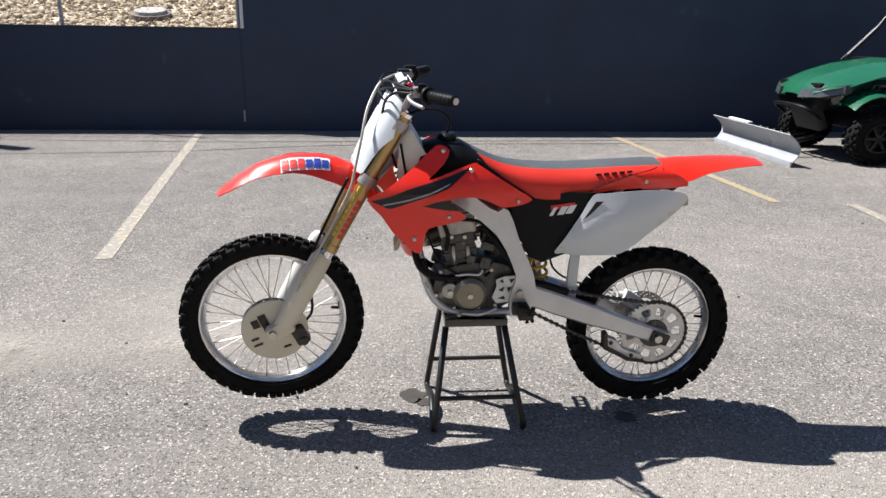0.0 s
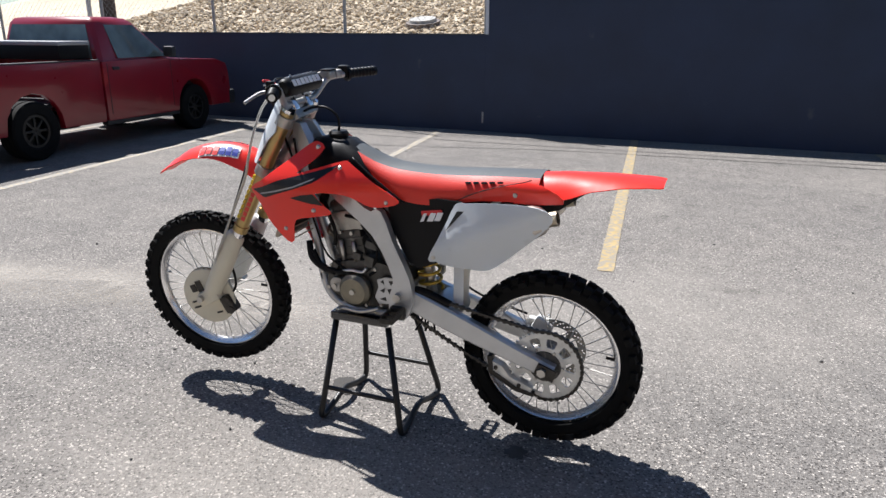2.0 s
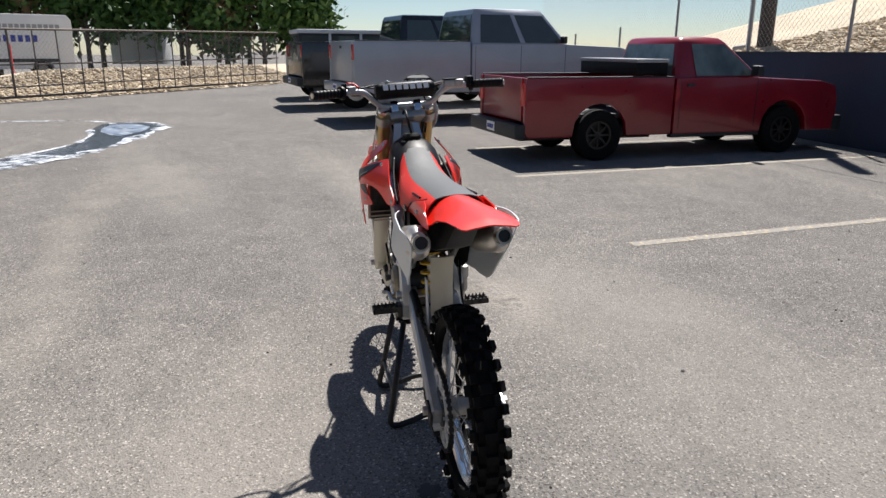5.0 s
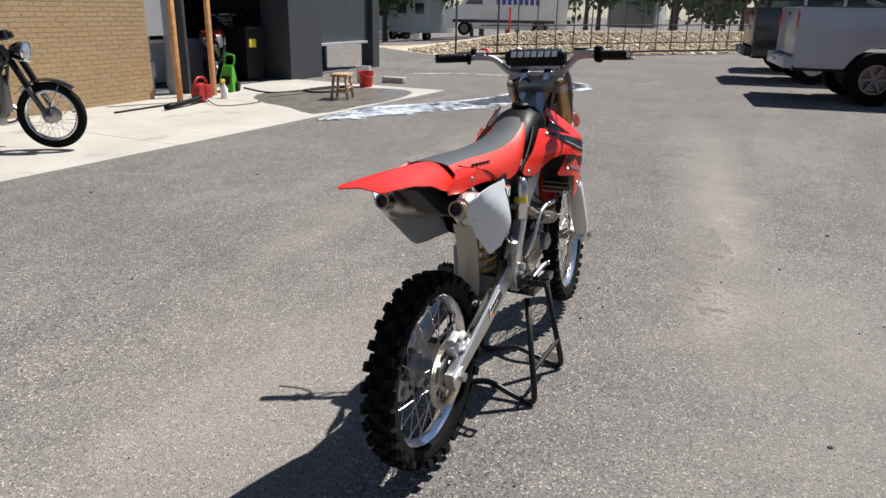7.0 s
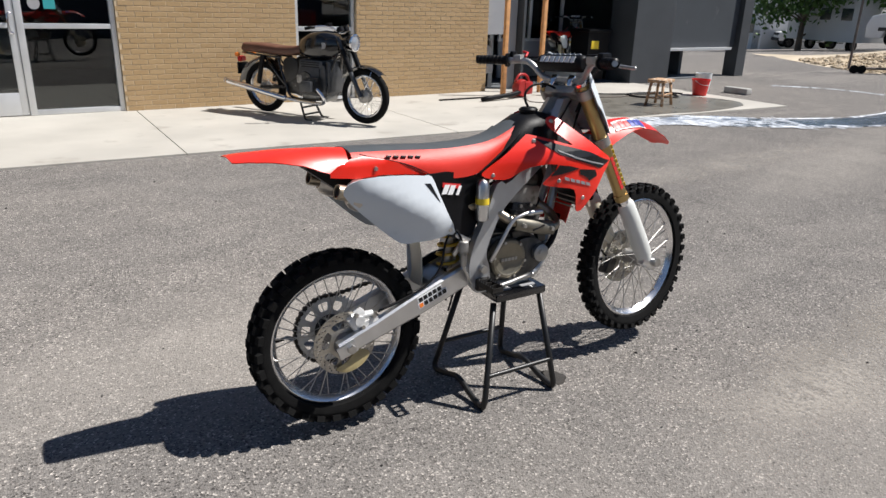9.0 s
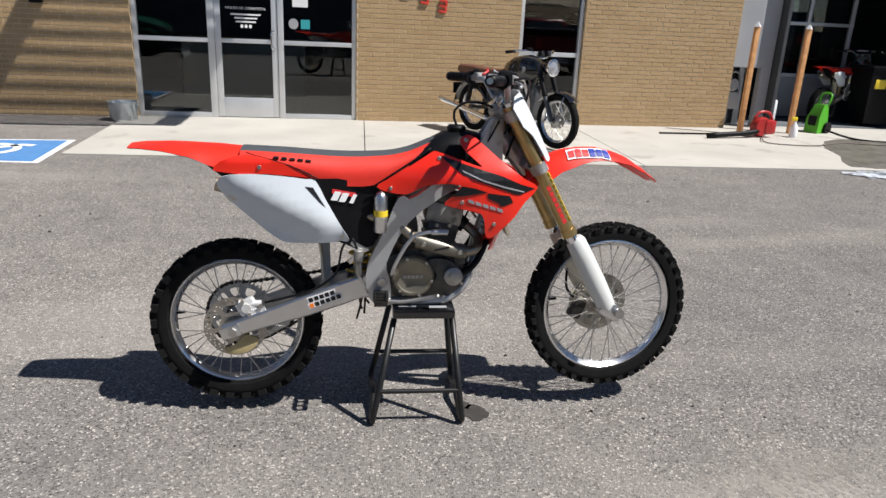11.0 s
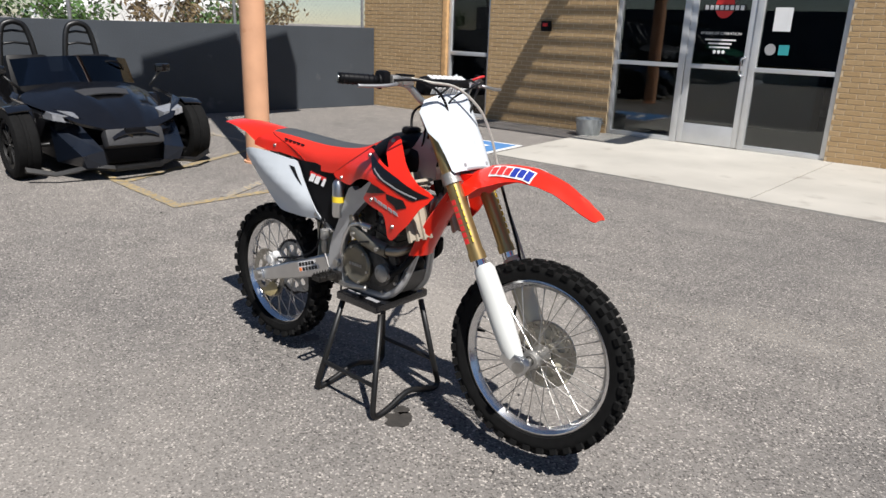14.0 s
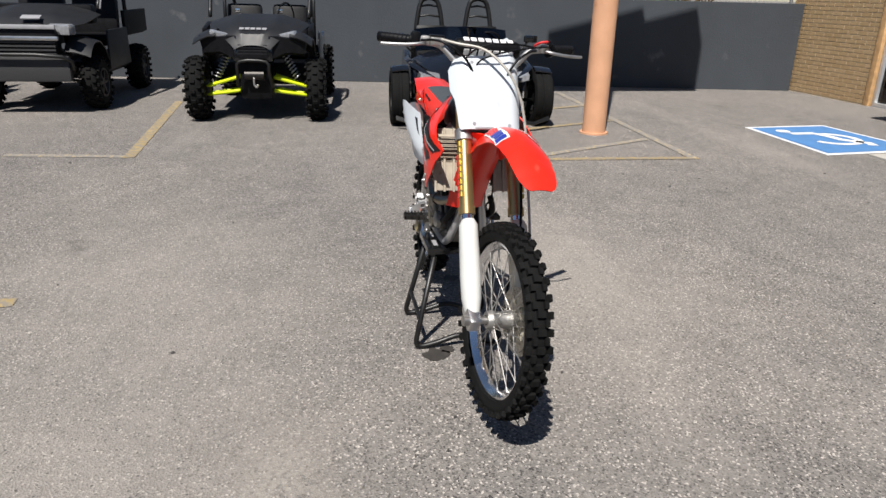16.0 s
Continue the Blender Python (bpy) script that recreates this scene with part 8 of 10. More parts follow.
        for z in (1.05, 1.2, 1.33):
            part("hoop_bar", tube([(-1.58, s * 0.34 - 0.16, z), (-1.66, s * 0.34, z + 0.02), (-1.58, s * 0.34 + 0.16, z)], 0.014, 8), SATIN_BLACK, hp_)
    hood = hood_loft([(0.70, 0.46, 0.22, 0.05, 0.0), (0.45, 0.62, 0.34, 0.06, 0.015), (0.10, 0.74, 0.50, 0.10, 0.025), (-0.25, 0.82, 0.60, 0.13, 0.025), (-0.55, 0.87, 0.66, 0.14, 0.0)])
    part("hood", hood, GLOSS_BLACK, t, "sculpted gloss black hood")
    part("hood_vent", hood_loft([(0.05, 0.785, 0.22, 0.02, 0), (-0.12, 0.825, 0.26, 0.02, 0)]), D_DARK, t)
    part("nose", box((0.60, 0, 0.40), (0.16, 0.56, 0.17), Matrix.Rotation(radians(-20), 3, "Y"), 0.03), D_DARK, t, "dark textured nose panel")
    part("nose_lamp", box((0.665, 0, 0.485), (0.05, 0.20, 0.05), bevel=0.012), BLACK, t)
    part("grille", box((0.50, 0, 0.24), (0.10, 0.62, 0.18), bevel=0.02), BLACK, t)
    part("splitter", box((0.68, 0, 0.125), (0.07, 0.46, 0.05), Matrix.Rotation(radians(0), 3, "Y"), 0.012), SATIN_BLACK, t)
    part("tub", box((-0.7, 0, 0.38), (1.9, 1.2, 0.42), bevel=0.05), BLACK, t)
    part("tail_body", loft([[(-1.5, -0.6, 0.9), (-1.5, 0.6, 0.9), (-1.5, 0.6, 0.4), (-1.5, -0.6, 0.4)], [(-2.4, -0.25, 0.85), (-2.4, 0.25, 0.85), (-2.4, 0.2, 0.55), (-2.4, -0.2, 0.55)]]), GLOSS_BLACK, t)
    road_wheel(t, -2.65, 0.001, 0.34, 0.27, SATIN_BLACK, 0.7, 10)
    ws = sheet([[(-0.48 - 0.20 * v - 0.25 * u * u, 0.60 * u, 0.86 + 0.26 * v - 0.05 * u * u) for u in [k / 5 - 1 for k in range(11)]] for v in (0, 0.5, 1.0)], 0.006)
    sc = part("windscreen", ws, SMOKE, t, "low smoked wind deflector")
    part("steering_wheel", add_revolve(bmesh.new(), [(0.16, -0.012), (0.172, 0), (0.16, 0.012), (0.148, 0)], Matrix.Translation((-0.78, 0.34, 0.92)) @ Matrix.Rotation(radians(90), 4, "Z") @ Matrix.Rotation(radians(-60), 4, "X") @ Matrix.Rotation(radians(90), 4, "X"), 24), BLACK, t)


NIGHT_BLUE = mat("dark_blue_plastic", (0.006, 0.009, 0.016), 0.3, var=0.1, coat=0.3)
D_DARK = mat("dark_textured_plastic", (0.03, 0.03, 0.032), 0.6, var=0.2, scale=60, bump=0.002, bscale=200)
SMOKE = glass_mat("smoked_plastic", (0.5, 0.55, 0.62), see=0.6)
three_wheeler()


def work_utv(name, m, label, paint, chrome=False, roof=True, lift=0.0):
    """Broad work buggy with hood, grille, cabin frame and cargo box."""
    t = thing(name, m, label, "utility buggy")
    for s in (1, -1):
        road_wheel(t, 0.0, s * 0.66, 0.335, 0.24, SATIN_BLACK, 0.52, 6, True, 0.02, 20)
        road_wheel(t, -2.05, s * 0.66, 0.335, 0.26, SATIN_BLACK, 0.52, 6, True, 0.02, 20)
        part("fender", sheet([[(0.0 + 0.44 * math.cos(a), s * (0.44 + v * 0.30), 0.46 + 0.46 * math.sin(a) - 0.07 * v * v) for v in (0, 0.4, 0.8, 1)] for a in [radians(q) for q in (38, 52, 66, 80, 105, 130, 155)]], 0.014), paint if not chrome else GREY_BODY, t, "moulded plastic fender")
        if chrome:
            part("headlamp", box((0.36, s * 0.46, 1.00), (0.12, 0.30, 0.13), Matrix.Rotation(radians(-22 * s), 3, "Z"), 0.03), LAMP_CLEAR, t, "clear headlamp")
        else:
            part("headlamp", loft([[(0.67, s * 0.22, 0.88), (0.70, s * 0.20, 0.78), (0.60, s * 0.20, 0.76), (0.58, s * 0.22, 0.88)], [(0.57, s * 0.45, 0.92), (0.60, s * 0.45, 0.80), (0.48, s * 0.45, 0.78), (0.46, s * 0.45, 0.93)], [(0.40, s * 0.60, 0.96), (0.40, s * 0.60, 0.86), (0.32, s * 0.60, 0.86), (0.32, s * 0.60, 0.97)]]), LAMP_SMOKE, t, "smoky grey swept headlamp")
        part("suspension_arm", tube([(0.0, s * 0.22, 0.38), (0.0, s * 0.58, 0.33)], 0.022, 8), SATIN_BLACK, t)
        spring_damper(t, (-0.05, s * 0.34, 0.78), (0.0, s * 0.48, 0.40), DARK_STEEL, DARK_STEEL)
        part("door_panel", plate([(-0.45, 0.45), (-0.5, 0.95), (-1.4, 0.95), (-1.45, 0.45)], s * 0.70, s * 0.73, 0.012), GREY_BODY if chrome else paint, t)
        part("box_side", box((-2.05, s * 0.68, 1.0), (1.2, 0.05, 0.34), bevel=0.01), BLACK, t)
        part("seat_back", box((-1.35, s * 0.35, 1.05), (0.14, 0.6, 0.6), Matrix.Rotation(radians(-10), 3, "Y"), 0.05), BLACK, t)
        part("seat_cushion", box((-1.05, s * 0.35, 0.80), (0.5, 0.6, 0.16), bevel=0.05), BLACK, t)
    nose = [(0.46, 1.00, 0.40, 0.06, 0.0), (0.34, 1.10, 0.50, 0.08, 0.015)] if chrome else [(0.66, 0.82, 0.22, 0.05, 0.0), (0.62, 0.93, 0.40, 0.08, 0.0), (0.52, 1.02, 0.54, 0.11, 0.012), (0.34, 1.09, 0.62, 0.14, 0.018)]
    part("hood", hood_loft(nose + [(0.05, 1.18, 0.64, 0.12, 0.02), (-0.40, 1.27, 0.70, 0.12, 0.0)]), paint, t)
    part("nose", box((0.38 if chrome else 0.50, 0, 0.80 if not chrome else 0.84), (0.18, 0.84, 0.34), bevel=0.05), BLACK, t)
    if chrome:
        part("grille_bar", box((0.485, 0, 1.03), (0.04, 0.86, 0.05), bevel=0.012), D_GREY, t)
        part("grille_bar", box((0.485, 0, 0.90), (0.05, 0.90, 0.05), bevel=0.015), ALU, t, "bright metal grille bar")
        for k in range(4):
            part("grille_slat", box((0.475, 0, 0.72 + k * 0.045), (0.02, 0.8, 0.02)), D_DARK, t, smooth=0)
        part("hood_badge", box((0.37, 0.14, 1.135), (0.10, 0.22, 0.02), Matrix.Rotation(radians(20), 3, "Y"), 0.008), D_GREY, t)
        part("bumper", box((0.50, 0, 0.55), (0.10, 1.1, 0.30), bevel=0.03), D_DARK, t)
        part("bumper_tube", tube([(0.46, -0.55, 0.5), (0.60, -0.5, 0.70), (0.60, 0.5, 0.70), (0.46, 0.55, 0.5)], 0.024, 10, 3), SATIN_BLACK, t)
        part("light_bar", box((0.52, 0, 0.665), (0.03, 0.9, 0.012)), CHROME, t, smooth=0)
    else:
        part("bumper_tube", tube([(0.48, -0.36, 0.52), (0.66, -0.30, 0.66), (0.66, 0.30, 0.66), (0.48, 0.36, 0.52)], 0.024, 10, 3), BLACK, t)
        part("skid_plate", box((0.40, 0, 0.52), (0.12, 0.5, 0.34), Matrix.Rotation(radians(25), 3, "Y"), 0.03), D_DARK, t)
        part("badge", box((0.595, 0, 0.86), (0.01, 0.10, 0.06), bevel=0.004), CHROME, t)
    part("floor_tub", box((-1.0, 0, 0.48), (1.9, 1.25, 0.22), bevel=0.04), BLACK, t)
    part("dash", box((-0.50, 0, 1.15), (0.2, 1.2, 0.24), bevel=0.05), BLACK, t)
    part("box_floor", box((-2.05, 0, 0.84), (1.2, 1.3, 0.06)), BLACK, t, smooth=0)
    cage(t, [[(-0.38, s * 0.68, 1.22), (-0.72, s * 0.66, 1.62), (-0.92, s * 0.64, 1.86), (-1.5, s * 0.64, 1.90), (-1.62, s * 0.66, 1.86), (-1.62, s * 0.68, 0.9)] for s in (1, -1)], 0.028)
    cage(t, [[(-0.93, -0.64, 1.86), (-0.93, 0.64, 1.86)], [(-1.6, -0.65, 1.86), (-1.6, 0.65, 1.86)]], 0.028)
    if roof:
        part("roof_panel", box((-1.25, 0, 1.92), (0.95, 1.36, 0.06), Matrix.Rotation(radians(2), 3, "Y"), 0.02), BLACK, t)
    for s in (1, -1):
        part("frame_edge", tube([(-0.37, s * 0.71, 1.22), (-0.71, s * 0.69, 1.62), (-0.91, s * 0.67, 1.86)], 0.012, 8), D_GREY, t)
    return t


work_utv("utility_buggy", pose(6.85, 4.02, 0, 0, 0, 178), "dark utility buggy with a chrome grille bar", GREY_BODY, chrome=True)
green = work_utv("utility_buggy", pose(5.66, 6.25, 0, 0, 0, 180) @ Matrix.Diagonal((1.1, 1.1, 0.99, 1)), "green utility buggy with a black roof and cage", CAR_GREEN)


def plow():
    t = thing("plow_blade", pose(4.52, 6.32, 0, 0, 0, 180), "curved galvanised plow blade fixed before a green buggy", "plow")
    rows = [[(-0.10 * math.sin(math.pi * i / 8) + 0.07 * (i / 8) ** 3, y, 0.03 + 0.37 * i / 8) for i in range(9)] for y in (-1.0, -0.5, 0, 0.5, 1.0)]
    part("blade", sheet(rows, 0.01), BLADE, t, "curved grey steel blade")
    part("cutting_edge", box((0.005, 0, 0.035), (0.015, 2.0, 0.07), bevel=0.003), BLADE, t)
    for s in (1, -1):
        part("push_arm", tube([(-0.14, s * 0.25, 0.15), (-0.9, s * 0.2, 0.28)], 0.03, 8), SATIN_BLACK, t)
    part("top_plate", box((0.0, -0.35, 0.405), (0.06, 0.55, 0.02), bevel=0.004), D_WHITE, t)
    for k in range(5):
        part("bolt", cyl((0.03, 0.25 + k * 0.16, 0.39), (0.03, 0.25 + k * 0.16, 0.41), 0.012, seg=8), STEEL, t)


plow()

# ---- classic motorcycle by the shop ----
BROWN = mat("brown_leather_seat", (0.11, 0.045, 0.028), 0.5, var=0.15, scale=12, bump=0.0006, bscale=120)
ENGINE_GREY = mat("grey_engine_castings", (0.085, 0.088, 0.094), 0.42, 0.6, var=0.15, scale=20)


def classic_motorcycle():
    t = thing("classic_motorcycle", pose(-1.42, -7.45, 0.02, 0, 0, 120.2) @ Matrix.Diagonal((1.12, 1.10, 1.10, 1)), "black classic motorcycle with a brown leather seat", "motorcycle")
    put = lambda n, bm, m_, label="", parent=None, smooth=38: part(n, bm, m_, parent or t, label, smooth)
    spoked_wheel(Vector((0, 0, 0.325)), 0.325, 0.11, 0.235, [], 1, 0.01, put, 0.07, 0.06, "rear_wheel")
    spoked_wheel(Vector((1.475, 0, 0.33)), 0.33, 0.095, 0.245, [], 1, 0.01, put, 0.06, 0.075, "front_wheel")
    # tank
    secs = []
    for x, zt, zb, w in ((0.58, 0.87, 0.75, 0.06), (0.64, 0.94, 0.72, 0.115), (0.78, 1.01, 0.70, 0.15), (0.95, 1.035, 0.70, 0.155), (1.08, 1.0, 0.73, 0.125), (1.15, 0.94, 0.79, 0.07)):
        secs.append([(x, w * math.copysign(abs(math.cos(a)) ** 0.7, math.cos(a)), (zt + zb) / 2 + (zt - zb) / 2 * math.copysign(abs(math.sin(a)) ** 0.8, math.sin(a))) for a in [2 * math.pi * j / 24 for j in range(24)]])
    tank = put("fuel_tank", loft(secs), GLOSS_BLACK, "gloss black teardrop fuel tank")
    for s in (1, -1):
        put("tank_badge", cyl((1.0, s * 0.138, 0.87), (1.0, s * 0.146, 0.87), 0.035, seg=20), D_GREY, "", tank)
    put("fuel_cap", cyl((0.90, 0, 0.99), (0.90, 0, 1.015), 0.035, seg=20), CHROME, "", tank)
    # seat
    secs = []
    for x, zt, zb, w in ((-0.28, 0.80, 0.75, 0.09), (-0.24, 0.845, 0.735, 0.115), (0.0, 0.85, 0.735, 0.13), (0.3, 0.83, 0.725, 0.13), (0.52, 0.84, 0.73, 0.11), (0.62, 0.865, 0.76, 0.08)):
        secs.append([(x, w * math.copysign(abs(math.cos(a)) ** 0.5, math.cos(a)), (zt + zb) / 2 + (zt - zb) / 2 * math.copysign(abs(math.sin(a)) ** 0.6, math.sin(a))) for a in [2 * math.pi * j / 20 for j in range(20)]])
    put("seat", loft(secs), BROWN, "stitched brown leather bench seat")
    # engine: block, two flat cylinders, sump
    put("crankcase", box((0.83, 0, 0.46), (0.42, 0.30, 0.34), bevel=0.05), ENGINE_GREY)
    put("air_cover", box((0.80, 0, 0.645), (0.34, 0.26, 0.12), bevel=0.03), ENGINE_GREY)
    put("timing_cover", box((1.05, 0, 0.52), (0.05, 0.26, 0.36), bevel=0.02), ENGINE_GREY)
    for s in (1, -1):
        for z in (0.625, 0.650, 0.675):
            put("cover_slot", box((0.80, s * 0.131, z), (0.26, 0.006, 0.010)), BLACK, "", smooth=0)
        put("case_seam", box((0.945, s * 0.150, 0.47), (0.008, 0.006, 0.28)), BLACK, "", smooth=0)
        put("case_web", box((1.0, s * 0.148, 0.50), (0.05, 0.012, 0.30), bevel=0.004), ENGINE_GREY)
    put("sump", box((0.83, 0, 0.27), (0.36, 0.22, 0.08), bevel=0.02), CAST)
    for s in (1, -1):
        barrel = put("cylinder", box((0.88, s * 0.22, 0.42), (0.12, 0.13, 0.13)), CAST_DARK, "finned flat cylinder")
        for k in range(7):
            put("fin", box((0.88, s * (0.165 + k * 0.017), 0.42), (0.16, 0.008, 0.17), bevel=0.003), CAST_DARK, "", barrel)
        put("side_cover", cyl((0.74, s * 0.148, 0.47), (0.74, s * 0.162, 0.47), 0.10, 0.092, seg=28), CAST_DARK)
        put("valve_cover", box((0.88, s * 0.305, 0.42), (0.15, 0.06, 0.125), bevel=0.025), ENGINE_GREY, "rounded alloy valve cover")
        put("exhaust_pipe", tube([(0.98, s * 0.26, 0.40), (1.06, s * 0.24, 0.30), (1.0, s * 0.19, 0.22), (0.7, s * 0.17, 0.22), (0.45, s * 0.18, 0.24)], 0.02, 12, 5), CHROME)
        put("muffler", tube([(0.46, s * 0.18, 0.24), (0.38, s * 0.185, 0.25), (0.05, s * 0.21, 0.31), (-0.38, s * 0.24, 0.385), (-0.42, s * 0.243, 0.392)], 0.036, 16, 3, taper=None), CHROME, "long chrome muffler")
        put("rear_shock", cyl((0.02, s * 0.14, 0.38), (0.10, s * 0.14, 0.72), 0.03, seg=16), BLACK)
        put("fork_leg", cyl((1.475, s * 0.095, 0.33), (1.33, s * 0.095, 0.62), 0.026, seg=16), ENGINE_GREY, "grey fork leg")
        bm = bmesh.new()
        a, b = Vector((1.345, s * 0.095, 0.60)), Vector((1.23, s * 0.095, 0.84))
        path = [a.lerp(b, k / 20) for k in range(21)]
        add_tube(bm, path, 0.03, 14, taper=[0.034 if k % 2 else 0.026 for k in range(21)])
        put("fork_gaiter", bm, BLACK, "ribbed black fork gaiter")
        put("fork_upper", cyl((1.235, s * 0.095, 0.83), (1.17, s * 0.095, 0.97), 0.024, seg=16), GLOSS_BLACK)
        put("frame_tube", tube([(1.15, s * 0.03, 0.86), (1.05, s * 0.10, 0.55), (0.98, s * 0.13, 0.28), (0.55, s * 0.14, 0.25), (0.42, s * 0.12, 0.40), (0.30, s * 0.10, 0.70)], 0.016, 10, 5), GLOSS_BLACK)
        put("rear_frame_tube", tube([(0.35, s * 0.10, 0.70), (0.05, s * 0.11, 0.71), (-0.25, s * 0.10, 0.73)], 0.014, 8, 3), GLOSS_BLACK)
        put("rear_strut", tube([(0.42, s * 0.11, 0.36), (0.10, s * 0.12, 0.71)], 0.013, 8), GLOSS_BLACK)
        put("swingarm", cyl((0.40, s * 0.09, 0.36), (0.0, s * 0.09, 0.325), 0.024, seg=12), GLOSS_BLACK)
        put("battery_cover", plate(curve_poly([(0.42, 0.44), (0.40, 0.68), (0.58, 0.70), (0.60, 0.5)]), s * 0.10, s * 0.12, 0.01), SATIN_BLACK)
        put("indicator", box((-0.30, s * 0.14, 0.70), (0.05, 0.05, 0.05), bevel=0.015), D_ORANGE)
        put("grip", tube([(1.02, s * 0.30, 1.08), (0.93, s * 0.37, 1.06)], 0.018, 10), BLACK)
        put("centre_stand_leg", tube([(0.62, s * 0.12, 0.24), (0.70, s * 0.15, 0.06), (0.74, s * 0.16, 0.005), (0.82, s * 0.16, 0.004)], 0.013, 8, 3), SATIN_BLACK)
        put("front_stay", tube([(1.475, s * 0.07, 0.34), (1.60, s * 0.06, 0.62)], 0.006, 6), CHROME)
    put("stand_bar", cyl((0.70, -0.15, 0.06), (0.70, 0.15, 0.06), 0.012, seg=10), SATIN_BLACK)
    put("stand_bar", cyl((0.66, -0.135, 0.14), (0.66, 0.135, 0.14), 0.012, seg=10), SATIN_BLACK)
    put("handlebar", tube([(0.93, -0.37, 1.06), (1.03, -0.29, 1.085), (1.13, -0.16, 1.08), (1.16, -0.06, 1.02), (1.16, 0.06, 1.02), (1.13, 0.16, 1.08), (1.03, 0.29, 1.085), (0.93, 0.37, 1.06)], 0.012, 10, 5), CHROME)
    hl = put("headlamp", add_revolve(bmesh.new(), [(0.0001, -0.10), (0.06, -0.09), (0.088, -0.03), (0.094, 0.03), (0.09, 0.035), (0.0001, 0.035)], Matrix.Translation((1.30, 0, 0.915)) @ Matrix.Rotation(radians(-90), 4, "Z"), 28), GLOSS_BLACK, "round headlamp with a chrome ring")
    put("lens", add_revolve(bmesh.new(), [(0.0001, 0.055), (0.05, 0.05), (0.085, 0.034), (0.0001, 0.034)], Matrix.Translation((1.30, 0, 0.915)) @ Matrix.Rotation(radians(-90), 4, "Z"), 28), LAMP_CLEAR, "", hl)
    put("headlamp_ring", add_revolve(bmesh.new(), [(0.082, 0.03), (0.097, 0.03), (0.097, 0.045), (0.084, 0.05)], Matrix.Translation((1.30, 0, 0.915)) @ Matrix.Rotation(radians(-90), 4, "Z"), 28), CHROME, "", hl)
    for y in (-0.05, 0.05):
        put("gauge", cyl((1.19, y, 1.03), (1.17, y, 1.08), 0.04, seg=20), BLACK)
    put("mirror_pod", box((1.12, -0.18, 1.11), (0.05, 0.06, 0.03), bevel=0.01), BLACK)
    for nm, cx, cz, r, a0, a1 in (("front_fender", 1.475, 0.33, 0.352, 48, 142), ("rear_fender", 0.0, 0.325, 0.362, 40, 172)):
        put(nm, sheet([[(cx + r * math.cos(a), 0.07 * u, cz + r * math.sin(a) - 0.02 * u * u) for u in (-1, -0.5, 0, 0.5, 1)] for a in [radians(a0 + (a1 - a0) * k / 14) for k in range(15)]], 0.005), GLOSS_BLACK, "gloss black fender")
    put("tail_lamp", box((-0.37, 0, 0.64), (0.06, 0.10, 0.07), bevel=0.02), TAIL_RED)
    put("plate_bracket", box((-0.36, 0, 0.53), (0.02, 0.17, 0.14), bevel=0.004), BLACK)
    put("gearbox", box((0.52, 0, 0.40), (0.24, 0.20, 0.24), bevel=0.04), CAST_DARK)
    put("carburettor", box((0.66, -0.13, 0.48), (0.08, 0.07, 0.10), bevel=0.015), CAST)


classic_motorcycle()

# ---- bank, fences and distance ----
GRAVEL = piece_mat("tan_river_gravel", [(0.36, 0.28, 0.18), (0.50, 0.41, 0.29), (0.28, 0.22, 0.15), (0.56, 0.48, 0.37), (0.42, 0.32, 0.20)], spread="island", bump=0.003, bscale=60)
GREY_ROCK = piece_mat("grey_boulder_stone", [(0.34, 0.32, 0.30), (0.42, 0.40, 0.37), (0.26, 0.25, 0.24)], spread="island", bump=0.01, bscale=12)
SAND = mat("pale_sandy_earth", (0.50, 0.42, 0.31), 0.95, var=0.14, scale=0.5, bump=0.01, bscale=20, wear=(0.40, 0.33, 0.23), wear_at=0.58, wear_scale=2.5)
GALV = mat("galvanised_wire", (0.34, 0.34, 0.34), 0.5, 0.8, var=0.15, scale=30)
RUST = mat("rusty_gate_steel", (0.15, 0.125, 0.11), 0.7, 0.4, var=0.3, scale=14)
LEAF = piece_mat("green_leaves", [(0.05, 0.12, 0.02), (0.08, 0.16, 0.03), (0.035, 0.085, 0.018), (0.10, 0.17, 0.045)], rough=0.6, bump=0.0, spread="island")
DRY_LEAF = piece_mat("dry_brown_leaves", [(0.17, 0.11, 0.05), (0.11, 0.09, 0.035), (0.20, 0.14, 0.07)], rough=0.7, bump=0.0, spread="island")
BARK = mat("grey_bark", (0.13, 0.10, 0.075), 0.9, var=0.25, scale=10, bump=0.01, bscale=30)
CHALK = mat("white_building_paint", (0.62, 0.63, 0.64), 0.8, var=0.05, scale=0.4)


def bank_z(x, y):
    f = 1.0 if x > -11.6 else max(0.0, 1 - (-11.6 - x) / 5.0)
    west = max(0.0, 1 - max(0.0, (-26 - x)) / 14)
    return (f * 1.40 + (0.205 + 0.05 * (1 - f)) * max(0.0, y - 8.68)) * west + 0.03 * noise.noise((x * 0.8, y * 0.8, 0))


